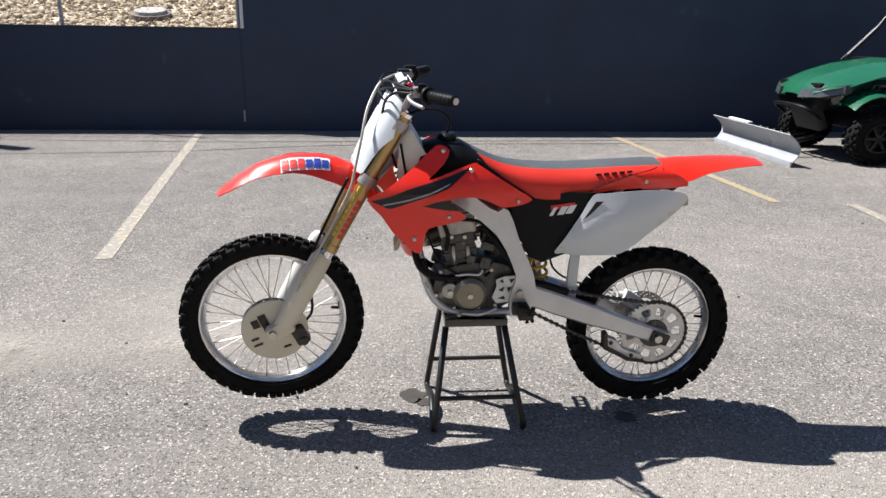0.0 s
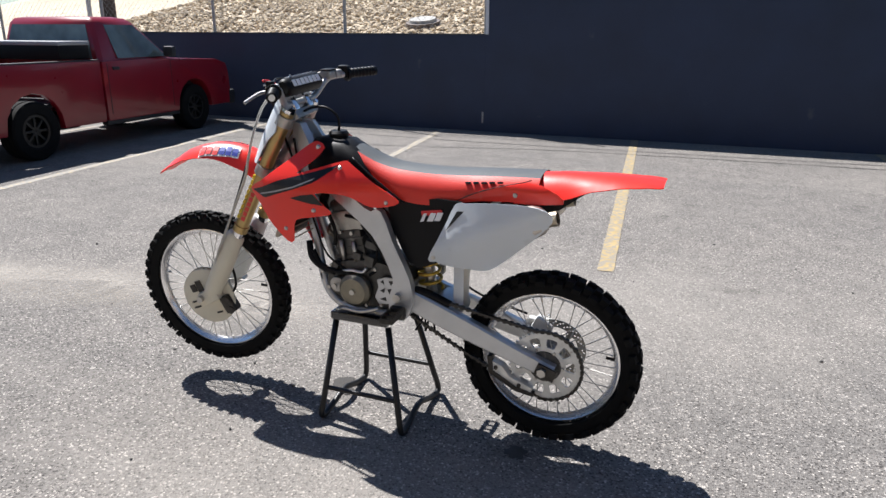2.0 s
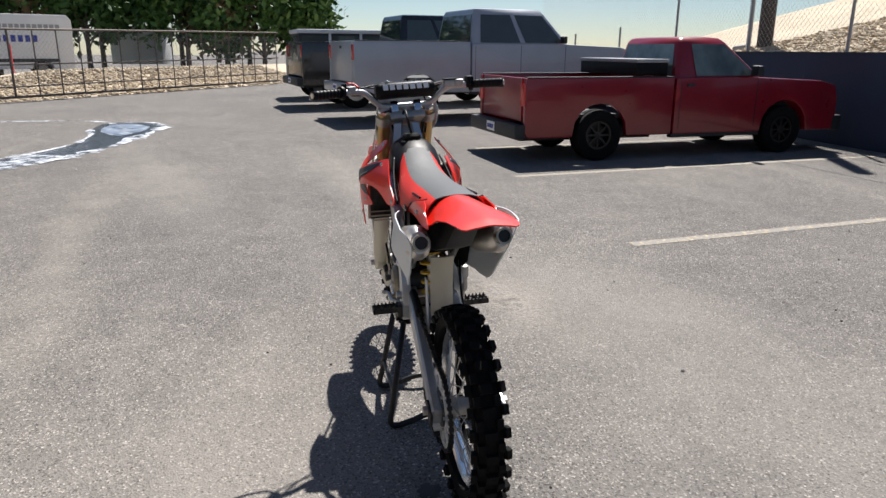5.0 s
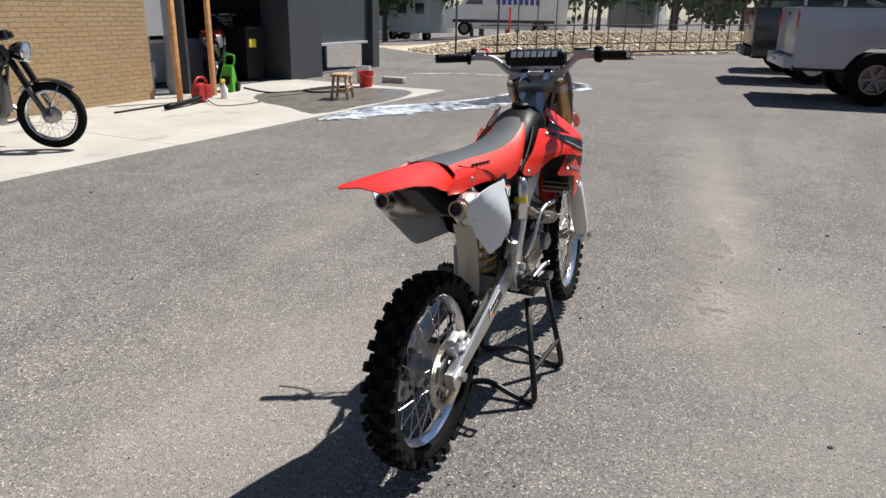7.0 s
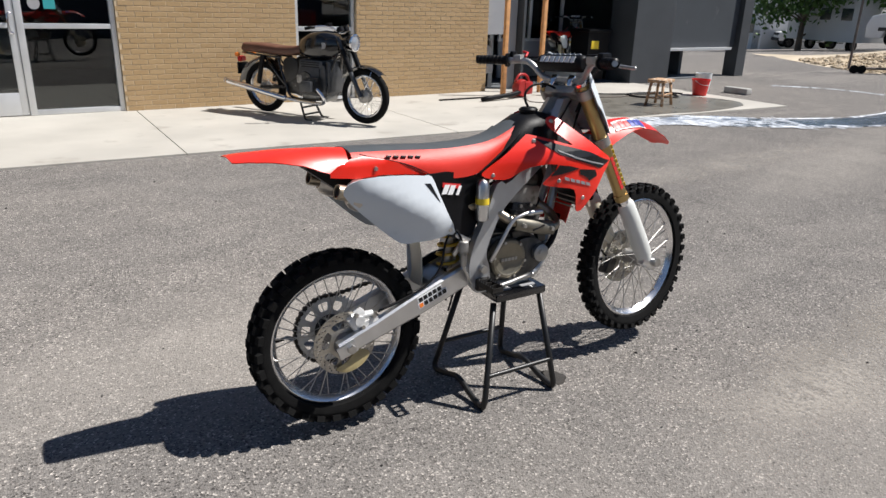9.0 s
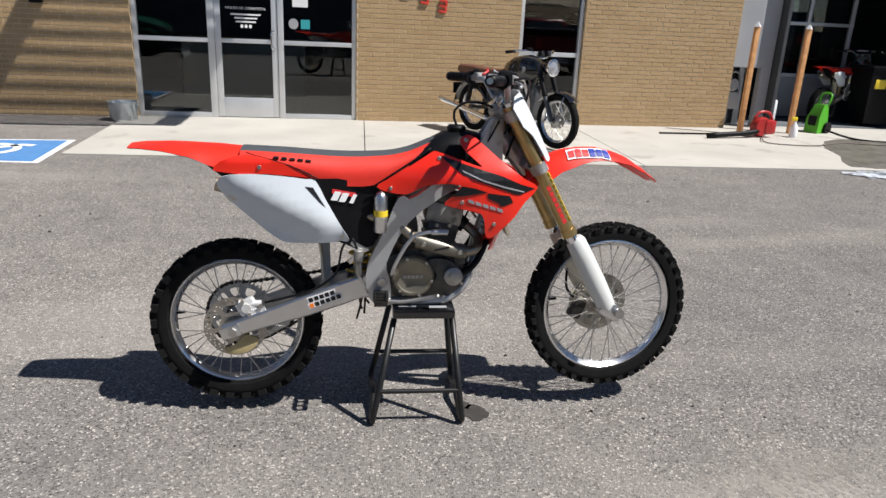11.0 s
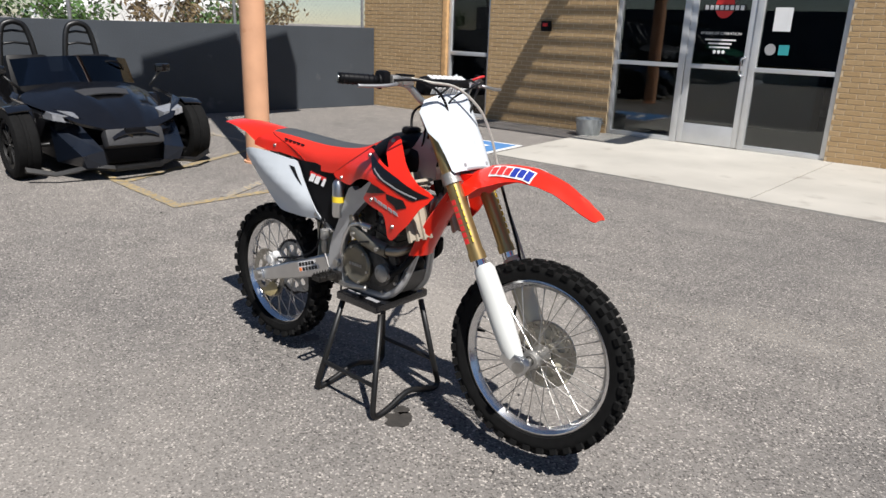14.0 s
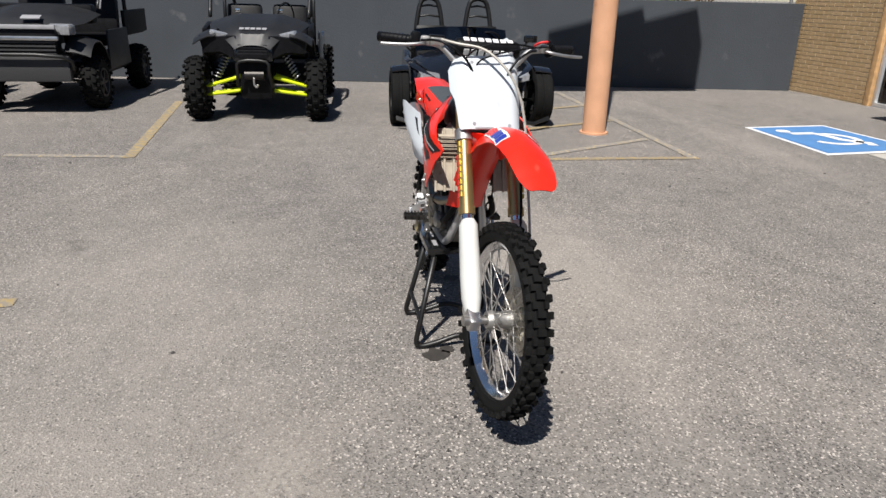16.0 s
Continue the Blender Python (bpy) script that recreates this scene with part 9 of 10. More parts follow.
def slope():
    xs = [-60 + k * 1.2 for k in range(49)]
    ys = [8.66, 9.2, 9.9, 10.6, 11.4, 12.2, 13.0, 14.2, 16, 19, 24, 32, 45]
    bm = add_grid(bmesh.new(), [[(x, y, bank_z(x, y) - 0.03) for x in xs] for y in ys])
    bmesh.ops.recalc_face_normals(bm, faces=bm.faces)
    if bm.faces[0].normal.z < 0:
        bmesh.ops.reverse_faces(bm, faces=bm.faces[:])
    setting("hillside", bm, SAND, "pale sandy slope behind the wall", smooth=60, category="ground")
    # curb between the stones and the sand
    bm = add_tube(bmesh.new(), [(x, 13.1 + 0.3 * math.sin(x * 0.3), bank_z(x, 13.1) + 0.02) for x in [-24 + k for k in range(22)]], 0.06, 6)
    setting("slope_curb", bm, RUST, "long dark edging across the slope", category="trim")


slope()


def stones(name, count, place, size, seed, material, label, category="gravel"):
    """Many uneven stones as one mesh."""
    rnd = np.random.RandomState(seed)
    t = (1 + 5 ** 0.5) / 2
    base = np.array([(-1, t, 0), (1, t, 0), (-1, -t, 0), (1, -t, 0), (0, -1, t), (0, 1, t), (0, -1, -t), (0, 1, -t), (t, 0, -1), (t, 0, 1), (-t, 0, -1), (-t, 0, 1)]) / 1.9
    tri = np.array([(0, 11, 5), (0, 5, 1), (0, 1, 7), (0, 7, 10), (0, 10, 11), (1, 5, 9), (5, 11, 4), (11, 10, 2), (10, 7, 6), (7, 1, 8), (3, 9, 4), (3, 4, 2), (3, 2, 6), (3, 6, 8), (3, 8, 9), (4, 9, 5), (2, 4, 11), (6, 2, 10), (8, 6, 7), (9, 8, 1)])
    V, F = [], []
    for k in range(count):
        x, y, z = place(rnd)
        s = size[0] + (size[1] - size[0]) * rnd.rand() ** 2
        q = base * (0.7 + 0.6 * rnd.rand(12, 1)) * np.array([s * (0.8 + 0.6 * rnd.rand()), s * (0.8 + 0.5 * rnd.rand()), s * (0.5 + 0.3 * rnd.rand())]) * 0.5
        a = rnd.rand() * 6.28
        c, d = math.cos(a), math.sin(a)
        q = q @ np.array([[c, d, 0], [-d, c, 0], [0, 0, 1]]) + (x, y, z)
        V.append(q)
        F.append(tri + 12 * k)
    data = bpy.data.meshes.new(name)
    data.from_pydata(np.concatenate(V).tolist(), [], np.concatenate(F).tolist())
    data.materials.append(material)
    return tagged(new(name, data), label, category, kind="stuff")


def on_bank(rnd):
    x, y = -13.5 + 11.2 * rnd.rand(), 8.68 + 4.3 * rnd.rand() ** 1.3
    return x, y, bank_z(x, y) + 0.005


stones("gravel_slope", 6500, on_bank, (0.045, 0.13), 4, GRAVEL, "tan river gravel covering the slope")
G0, G1 = Vector((-18.1, -8.9, 0)), Vector((-30.1, -0.75, 0))
GD = (G1 - G0).normalized()
GN = Vector((-GD.y, GD.x, 0))
if GN.x > 0:
    GN = -GN


def gate_bank_z(u, v):
    drop = 1 if v < 5 else max(0.0, 1 - (v - 5) / 3)
    return 0.70 * min(1, max(0, v) / 3.0) * min(1, max(0, u) / 6.0) * drop - 0.03


def behind_gate(rnd):
    u, v = 0.4 + 16.5 * rnd.rand(), 0.1 + 4.2 * rnd.rand()
    p = G0 + GD * u + GN * v
    return p.x, p.y, gate_bank_z(u, v) + 0.02


stones("gravel_bank", 6500, behind_gate, (0.06, 0.19), 6, GRAVEL, "tan river stones on the bank behind the gate")


def gate_bank():
    rows = []
    for v in (0.02, 1.0, 2.0, 3.2, 5.0, 6.5, 8.2):
        rows.append([(*(G0 + GD * u + GN * v).xy, gate_bank_z(u, v)) for u in [0.3 + k for k in range(30)]])
    bm = add_grid(bmesh.new(), rows)
    bmesh.ops.recalc_face_normals(bm, faces=bm.faces)
    if bm.faces[0].normal.z < 0:
        bmesh.ops.reverse_faces(bm, faces=bm.faces[:])
    setting("earth_bank", bm, SAND, "low sandy bank behind the gate", smooth=60, category="ground")


gate_bank()


def boulders():
    rnd = np.random.RandomState(9)

    def pl(r):
        x, y = -17.5 + 5.2 * r.rand(), 9.0 + 2.2 * r.rand()
        return x, y, bank_z(x, y) + 0.1
    stones("boulder_pile", 60, pl, (0.3, 0.75), 12, GREY_ROCK, "pile of grey boulders beside the wall end", "boulders")


boulders()


def link_mesh(name, o, d, length, z0, z1, pitch, r, label, parent=None):
    """Crossed diagonal wires in one plane as one mesh."""
    V, F = [], []
    h = z1 - z0
    n = Vector((-d.y, d.x, 0))

    def wire(a, b, off):
        ax = (b - a).normalized()
        s = ax.cross(n).normalized() * r
        k = len(V)
        for p in (a, b):
            for q in (s, -s * 0.5 + n * r * 0.87, -s * 0.5 - n * r * 0.87):
                V.append(tuple(p + q + n * off))
        for j in range(3):
            F.append((k + j, k + (j + 1) % 3, k + 3 + (j + 1) % 3, k + 3 + j))
    u = -h
    while u < length:
        for sgn in (1, -1):
            a0, a1 = (u, u + h) if sgn > 0 else (u + h, u)
            za, zb = z0, z1
            pts = []
            t0, t1 = 0.0, 1.0
            lo, hi = min(a0, a1), max(a0, a1)
            # clip to the panel
            def f(t):
                return a0 + (a1 - a0) * t
            if f(0) < 0: t0 = max(t0, (0 - a0) / (a1 - a0))
            if f(1) < 0: t1 = min(t1, (0 - a0) / (a1 - a0))
            if f(0) > length: t0 = max(t0, (length - a0) / (a1 - a0))
            if f(1) > length: t1 = min(t1, (length - a0) / (a1 - a0))
            if t1 - t0 > 0.02:
                p = lambda t: o + d * f(t) + Vector((0, 0, z0 + h * t))
                wire(p(t0), p(t1), r * 0.8 * sgn)
        u += pitch
    data = bpy.data.meshes.new(name)
    data.from_pydata(V, [], F)
    data.materials.append(GALV)
    ob = new(name, data)
    ob.parent = parent
    return tagged(ob, label, kind="stuff")


def wall_fences():
    t = thing("wall_fence", pose(0, 0, 0), "chain link fence on steel posts above the low wall", "fence", kind="structure")
    for x in (-2.46, -4.97, -7.69, -10.36, -13.2, -16.2, -19.4, -22.6):
        z = 1.48 if x > -11.5 else max(0.0, bank_z(x, 8.7))
        part("post", cyl((x, 8.56, z), (x, 8.56, z + 2.0), 0.028, seg=12), GALV, t)
    link_mesh("chain_link", Vector((-22.6, 8.56, 0)), Vector((1, 0, 0)), 20.1, 1.52, 3.4, 0.12, 0.0022, "galvanised chain link mesh", t)
    p = thing("utility_pole", pose(-11.3, 9.6, bank_z(-11.3, 9.6)), "dark brown wooden utility pole on the bank", "pole")
    part("pole", cyl((0, 0, 0), (0, 0, 9), 0.16, 0.13, seg=20), mat("dark_pole_wood", (0.06, 0.045, 0.038), 0.85, var=0.25, scale=8, bump=0.004, bscale=25), p)
    part("ground_pipe", cyl((-0.42, -0.1, 0), (-0.42, -0.1, 3), 0.05, seg=12), CHALK, p)
    d = thing("drain_cover", pose(-4.05, 9.75, bank_z(-4.05, 9.75) + 0.05, 12), "round grey concrete drain lid in gravel", "drain")
    part("lid", cyl((0, 0, -0.05), (0, 0, 0.09), 0.26, 0.24, seg=28), GREY_CONC, d)
    part("rim", cyl((0, 0, -0.1), (0, 0, 0.04), 0.31, seg=28), RUST, d)
    # fence above the east wall
    t = thing("wall_fence", pose(0, 0, 0), "chain link fence on steel posts above the slate wall", "fence", kind="structure")
    a, b = Vector((8.5, -7.6, 0)), Vector((10.95, 7.6, 0))
    e = (b - a).normalized()
    for k in range(7):
        q = a + (b - a) * k / 6 + Vector((0.1, 0, 0))
        part("post", cyl((q.x, q.y, 1.47), (q.x, q.y, 3.2), 0.028, seg=12), GALV, t)
    link_mesh("chain_link", a + Vector((0.1, 0, 0)), e, (b - a).length, 1.5, 3.1, 0.09, 0.0022, "galvanised chain link mesh", t)


GREY_CONC = mat("weathered_grey_concrete", (0.36, 0.35, 0.33), 0.9, var=0.15, scale=6, bump=0.003, bscale=60)
wall_fences()


def rolling_gate():
    t = thing("rolling_gate", pose(0, 0, 0), "long rusty chain link rolling gate on wheels", "gate")
    o = G0.copy()
    L = 14.2

    def bar(name, u0, z0, u1, z1, r=0.03):
        return part(name, cyl(o + GD * u0 + Vector((0, 0, z0)), o + GD * u1 + Vector((0, 0, z1)), r, seg=10), RUST, t)
    bar("bottom_rail", 0, 0.14, L, 0.14, 0.035)
    bar("top_rail", 0, 1.95, L, 2.15, 0.03)
    bar("middle_rail", 0.9, 0.42, L, 0.46, 0.022)
    bar("low_rail", 0.9, 1.02, L, 1.1, 0.022)
    for k in range(19):
        u = 0.78 * k
        if k == 1:
            continue
        bar("upright", u, 0.14, u, 1.95 + 0.2 * u / L, 0.032 if k in (0, 2) else 0.02)
    for k in (0, 1):
        c = o + GD * (0.12 + 0.2 * k) + Vector((0, 0, 0.11)) + GN * -0.05
        part("gate_wheel", cyl(c - GN * 0.04, c + GN * 0.04, 0.11, seg=24), RUBBER, t, "small black gate wheel")
    link_mesh("chain_link", o + GD * 0.9, GD, L - 0.9, 0.45, 1.98, 0.14, 0.003, "galvanised chain link mesh", t)
    f = thing("fence_run", pose(0, 0, 0), "chain link fence running on beside the gate", "fence", kind="structure")
    p0 = G0 + GN * 6 - GD * 3
    q = Vector((-0.75, -0.66, 0)).normalized()
    for k in range(7):
        c = p0 + q * 2.6 * k
        part("post", cyl(c, c + Vector((0, 0, 2.0)), 0.035, seg=10), GALV, f)
    for z in (0.5, 1.95):
        part("rail", cyl(p0 + Vector((0, 0, z)), p0 + q * 15.6 + Vector((0, 0, z)), 0.022, seg=8), GALV, f)
    link_mesh("chain_link", p0, q, 15.6, 0.1, 1.95, 0.16, 0.003, "galvanised chain link mesh", f)
    s = thing("marker_post", pose(-26.2, -10.3, 0.1), "thin red marker post behind the gate", "post")
    part("post", box((0, 0, 0.75), (0.07, 0.07, 1.5), bevel=0.01), D_RED, s)


rolling_gate()


def tree(at, h, spread, seed, leaf, n=2600, label="leafy green tree beyond the fence", trunk=0.18, size=0.3, low=0.25):
    rnd = np.random.RandomState(seed)
    t = thing("tree", pose(*at), label, "tree")
    bm = bmesh.new()
    top = Vector((rnd.uniform(-0.2, 0.2), rnd.uniform(-0.2, 0.2), h * 0.62))
    add_tube(bm, smooth_path([(0, 0, -0.2), (0.05, 0.02, h * 0.2), (-0.06, 0.05, h * 0.42), top], 5), trunk, 9, taper=[trunk * (1 - 0.72 * i / 15) for i in range(16)])
    tips = []
    for k in range(14):
        a = rnd.uniform(0, 6.28)
        z0 = h * rnd.uniform(low, 0.6)
        ln = spread * rnd.uniform(0.5, 0.95)
        tip = Vector((math.cos(a) * ln, math.sin(a) * ln, z0 + h * rnd.uniform(0.08, 0.38)))
        mid = Vector((math.cos(a) * ln * 0.4, math.sin(a) * ln * 0.4, z0 + (tip.z - z0) * 0.6))
        add_tube(bm, smooth_path([(0, 0, z0), mid, tip], 4), trunk * 0.3, 6, taper=[trunk * 0.34 * (1 - 0.8 * i / 8) for i in range(9)])
        tips += [tip, mid.lerp(tip, 0.6), tip + Vector((0, 0, h * 0.08))]
    tips.append(top + Vector((0, 0, h * 0.2)))
    part("trunk", bm, BARK, t)
    V, F = [], []
    for k in range(n):
        c = np.array(tips[rnd.randint(len(tips))]) + rnd.normal(0, 1, 3) * np.array([spread * 0.17, spread * 0.17, h * 0.07])
        a, b = rnd.normal(0, 1, 3), rnd.normal(0, 1, 3)
        a /= np.linalg.norm(a)
        b = np.cross(a, b)
        b /= np.linalg.norm(b) + 1e-6
        s = size * (0.6 + 0.8 * rnd.rand())
        i = len(V)
        V += [tuple(c - a * s * 0.5), tuple(c + b * s * 0.24), tuple(c + a * s * 0.5), tuple(c - b * s * 0.24)]
        F.append((i, i + 1, i + 2, i + 3))
    data = bpy.data.meshes.new("crown")
    data.from_pydata(V, [], F)
    data.materials.append(leaf)
    o = new("crown", data)
    o.parent = t
    return t


tree((-42.5, -26.2, yard_z(-42.5, -26.2)), 7.4, 4.2, 1, LEAF, 5200, size=0.36, trunk=0.22, low=0.08)
tree((-49, -7.5, 0.5), 8.5, 4.2, 2, LEAF, 3600, size=0.5)
tree((-51, -3.2, 0.5), 9.0, 4.5, 3, DRY_LEAF, 3000, "brownish tree beyond the fence", size=0.5)
tree((-52, -0.5, 0.5), 8.5, 4.0, 4, LEAF, 3000, size=0.5)
tree((-47, -12.0, 0.3), 6.5, 2.8, 5, LEAF, 2600, size=0.42)
tree((-54, -20.5, -0.5), 9, 4.5, 6, LEAF, 3600, size=0.5)
tree((-56, -25.5, -0.9), 9, 4.5, 7, LEAF, 3000, size=0.5)
for k, (x, y, h, leaf) in enumerate(((-44.5, -17.6, 8.5, DRY_LEAF), (-46.0, -14.9, 9.0, LEAF), (-45.3, -12.4, 7.5, LEAF), (-45.0, -6.6, 7.5, LEAF), (-46.5, -4.4, 8.5, DRY_LEAF), (-45.8, -2.0, 8.0, LEAF), (-47.0, 0.6, 7.0, LEAF), (-43.0, -18.9, 8.0, LEAF))):
    tree((x, y, 0), h, 3.0, 40 + k, leaf, 3800, "dense tree behind the gate and bank", size=0.5, low=0.08)
for k, (x, y) in enumerate(((10.9, -5.9), (10.6, -4.6), (11.3, -3.1), (11.0, -6.9), (11.6, -1.6))):
    sh = tree((x, y, 0.6), 1.5, 0.8, 20 + k, DRY_LEAF if k % 2 else LEAF, 700, "scrubby bush behind the slate wall", trunk=0.04, size=0.12)
    sh.name = "bush"
    sh["category"] = "bush"


def far_buildings():
    t = thing("white_building", pose(-60, -42, yard_z(-60, -42) - 0.3, 0, 0, -25), "long white building beyond the fence", "building")
    part("wall", box((0, 0, 2.6), (8, 16, 5.2), bevel=0.03), CHALK, t)
    part("roof", box((0, 0, 5.3), (8.4, 16.4, 0.25), bevel=0.03), GREY_CONC, t)
    for y in (-6, -3, 0, 3, 6):
        w = part("window", box((4.02, y, 2.6), (0.06, 1.3, 1.3), bevel=0.01), CAR_GLASS, t)
        part("frame", box((4.03, y, 1.9), (0.1, 1.5, 0.08)), CHALK, w, smooth=0)
    part("door", box((4.02, 7.2, 1.1), (0.06, 1.0, 2.2), bevel=0.01), GREY_CONC, t)
    t = thing("white_trailer", pose(-44, -24.8, yard_z(-44, -24.8), 0, 0, -12), "white trailer cabin beyond the fence", "trailer")
    part("wall", box((0, 0, 1.9), (2.6, 5.5, 2.6), bevel=0.05), CHALK, t)
    part("roof", box((0, 0, 3.25), (2.7, 5.6, 0.12), bevel=0.03), GREY_CONC, t)
    for y in (-1.6, 0.2, 1.8):
        part("window", box((1.31, y, 2.2), (0.04, 0.8, 0.7), bevel=0.01), CAR_GLASS, t)
    for s in (1, -1):
        road_wheel(t, 0.3, s * 1.6, 0.38, 0.25, D_GREY_METAL)
    t = thing("low_shed", pose(-52, -10.5, 0.4, 0, 0, -5), "pale low shed beyond the bank", "shed")
    part("wall", box((0, 0, 1.2), (3, 3.4, 2.4), bevel=0.03), CHALK, t)
    part("roof", box((0, 0, 2.46), (3.3, 3.7, 0.12), bevel=0.02), GREY_CONC, t)
    # neighbouring roofs behind the camera's side of the lot
    t = thing("parked_car", pose(12.6, -5.2, 0.9, 0, 0, 80), "white car parked behind the slate wall", "car")
    secs = []
    for x, z0, z1, w in ((-2.1, 0.35, 0.75, 0.7), (-2.0, 0.25, 0.95, 0.82), (-1.3, 0.22, 1.0, 0.86), (0.8, 0.22, 0.98, 0.86), (1.9, 0.25, 0.8, 0.8), (2.1, 0.35, 0.65, 0.65)):
        secs.append([(x, -w, z0), (x, -w, z1 - 0.1), (x, -w + 0.12, z1), (x, w - 0.12, z1), (x, w, z1 - 0.1), (x, w, z0)])
    part("body", loft(secs), CAR_WHITE, t)
    part("cabin", loft([[(-1.5, -0.75, 0.97), (1.0, -0.75, 0.97), (1.0, 0.75, 0.97), (-1.5, 0.75, 0.97)], [(-1.0, -0.6, 1.42), (0.3, -0.6, 1.42), (0.3, 0.6, 1.42), (-1.0, 0.6, 1.42)]]), CAR_GLASS, t)
    part("roof", box((-0.35, 0, 1.44), (1.35, 1.2, 0.05), bevel=0.02), CAR_WHITE, t)
    for s in (1, -1):
        for x in (-1.3, 1.35):
            road_wheel(t, x, s * 0.78, 0.31, 0.2, D_GREY_METAL)
    bm = add_grid(bmesh.new(), [[(x, y, 0.9 if x > 11.2 else 0.62) for x in (9.2, 11.1, 11.3, 40)] for y in (-9, -3, 3, 8.6)])
    bmesh.ops.recalc_face_normals(bm, faces=bm.faces)
    if bm.faces[0].normal.z < 0:
        bmesh.ops.reverse_faces(bm, faces=bm.faces[:])
    for v in bm.verts:
        v.co.x = max(v.co.x, 8.8 + (v.co.y + 7.7) * 0.162)
    setting("upper_yard", bm, SAND, "raised sandy yard behind the slate wall", category="ground")


far_buildings()

# ---- small things by the shop ----
def foam_mat():
    """Soap foam in broken patches, clear between the bubbles."""
    m = mat("white_soap_foam", (0.62, 0.66, 0.72), 0.7, var=0.12, scale=12, bump=0.006, bscale=60)
    N, Lk = m.node_tree.nodes, m.node_tree.links
    tc = N.new("ShaderNodeTexCoord")
    n = N.new("ShaderNodeTexNoise")
    n.inputs["Scale"].default_value, n.inputs["Detail"].default_value, n.inputs["Roughness"].default_value = 2.6, 9, 0.72
    Lk.new(tc.outputs["Object"], n.inputs["Vector"])
    r = N.new("ShaderNodeValToRGB")
    r.color_ramp.elements[0].position, r.color_ramp.elements[1].position = 0.40, 0.62
    Lk.new(n.outputs["Fac"], r.inputs["Fac"])
    Lk.new(r.outputs["Color"], N["Principled BSDF"].inputs["Alpha"])
    return m


FOAM = foam_mat()
# bluish base colour stands in for sky reflected in the wash water
WET = mat("wet_asphalt_sky_tint", (0.065, 0.078, 0.098), 0.18, var=0.3, scale=5, bump=0.001, bscale=60, rvar=0.08)
WET_CONC = mat("wet_concrete", (0.16, 0.15, 0.13), 0.3, var=0.2, scale=4, bump=0.001, bscale=60, rvar=0.1)
GALV_TUB = mat("galvanised_tub", (0.52, 0.55, 0.56), 0.42, 0.7, var=0.15, scale=8)
LIME_PLASTIC = mat("bright_green_plastic", (0.07, 0.34, 0.015), 0.4, var=0.06)
BUCKET_RED = mat("red_bucket_plastic", (0.62, 0.02, 0.015), 0.4, var=0.06)
BLOWER_RED = mat("dark_red_machine_paint", (0.36, 0.02, 0.018), 0.35, var=0.1)
STOOL_WOOD = mat("paint_marked_wood", (0.40, 0.24, 0.13), 0.7, var=0.25, scale=14, wear=(0.65, 0.6, 0.52), wear_at=0.55, wear_scale=16)


def wavy(points, seed, z, material, name, label):
    rnd = random.Random(seed)
    q = smooth_path([(x, y, 0) for x, y in points], 5, True)
    poly = [(p.x + rnd.uniform(-0.03, 0.03), p.y + rnd.uniform(-0.03, 0.03)) for p in q]
    return setting(name, flat(poly, z), material, label, category="water")


NEAR = [(-5.5, -5.0), (-6.5, -4.45), (-7.6, -3.85), (-8.6, -3.4), (-10.0, -3.15), (-11.2, -3.0), (-12.0, -2.92)]
FAR = [(-12.9, -3.4), (-12.9, -4.2), (-11.6, -4.2), (-10.4, -3.95), (-9.2, -4.0), (-8.2, -4.35), (-7.4, -4.8), (-6.9, -5.1)]
wavy(NEAR + FAR, 1, 0.006, WET, "puddle", "wet dark run of wash water on asphalt")
wavy([(-5.9, -5.35), (-6.9, -5.25), (-8.6, -5.3), (-9.4, -5.9), (-8.9, -7.0), (-7.4, -7.6), (-6.6, -7.0), (-6.3, -6.2)], 2, 0.024, WET_CONC, "wet_patch", "wet patch on the concrete apron")


# soap film; its blue also paints in the sky reflected by the water
SOAP = mat("soapy_water_sky_tint", (0.17, 0.21, 0.28), 0.3, var=0.35, scale=3, bump=0.001, bscale=40, wear=(0.46, 0.50, 0.56), wear_at=0.52, wear_scale=5)
wavy([(-11.5, -4.0), (-12.4, -4.05), (-12.7, -3.85), (-12.5, -3.5), (-11.9, -3.2), (-11.0, -3.3), (-10.6, -3.55)], 11, 0.010, SOAP, "soap_film", "soap film on wash water with reflected sky in its blue colour")
wavy([(-6.6, -5.0), (-7.4, -4.95), (-7.9, -4.6), (-7.6, -4.35), (-6.8, -4.55), (-6.2, -4.75)], 12, 0.010, SOAP, "soap_film", "soap film on wash water with reflected sky in its blue colour")


def foam_strip(name, line, w, seed):
    rnd = random.Random(seed)
    q = smooth_path([(x, y, 0) for x, y in line], 7)
    top, bot = [], []
    for i, p in enumerate(q):
        a, b = q[max(0, i - 1)], q[min(len(q) - 1, i + 1)]
        d = (b - a).normalized()
        s = Vector((-d.y, d.x, 0))
        k = w * rnd.uniform(0.35, 1.3) * (1 + 0.5 * math.sin(i * 0.7))
        top.append((*(p + s * k).xy, 0.014))
        bot.append((*(p - s * k * rnd.uniform(0.5, 1.2)).xy, 0.014))
    mid = [(a[0] / 2 + b[0] / 2, a[1] / 2 + b[1] / 2, 0.026) for a, b in zip(top, bot)]
    bm = add_grid(bmesh.new(), [top, mid, bot])
    bmesh.ops.recalc_face_normals(bm, faces=bm.faces)
    if sum(f.normal.z for f in bm.faces) < 0:
        bmesh.ops.reverse_faces(bm, faces=bm.faces[:])
    setting(name, bm, FOAM, "white soap foam at the edge of wash water", smooth=60, category="foam")


foam_strip("foam_edge", NEAR, 0.11, 3)
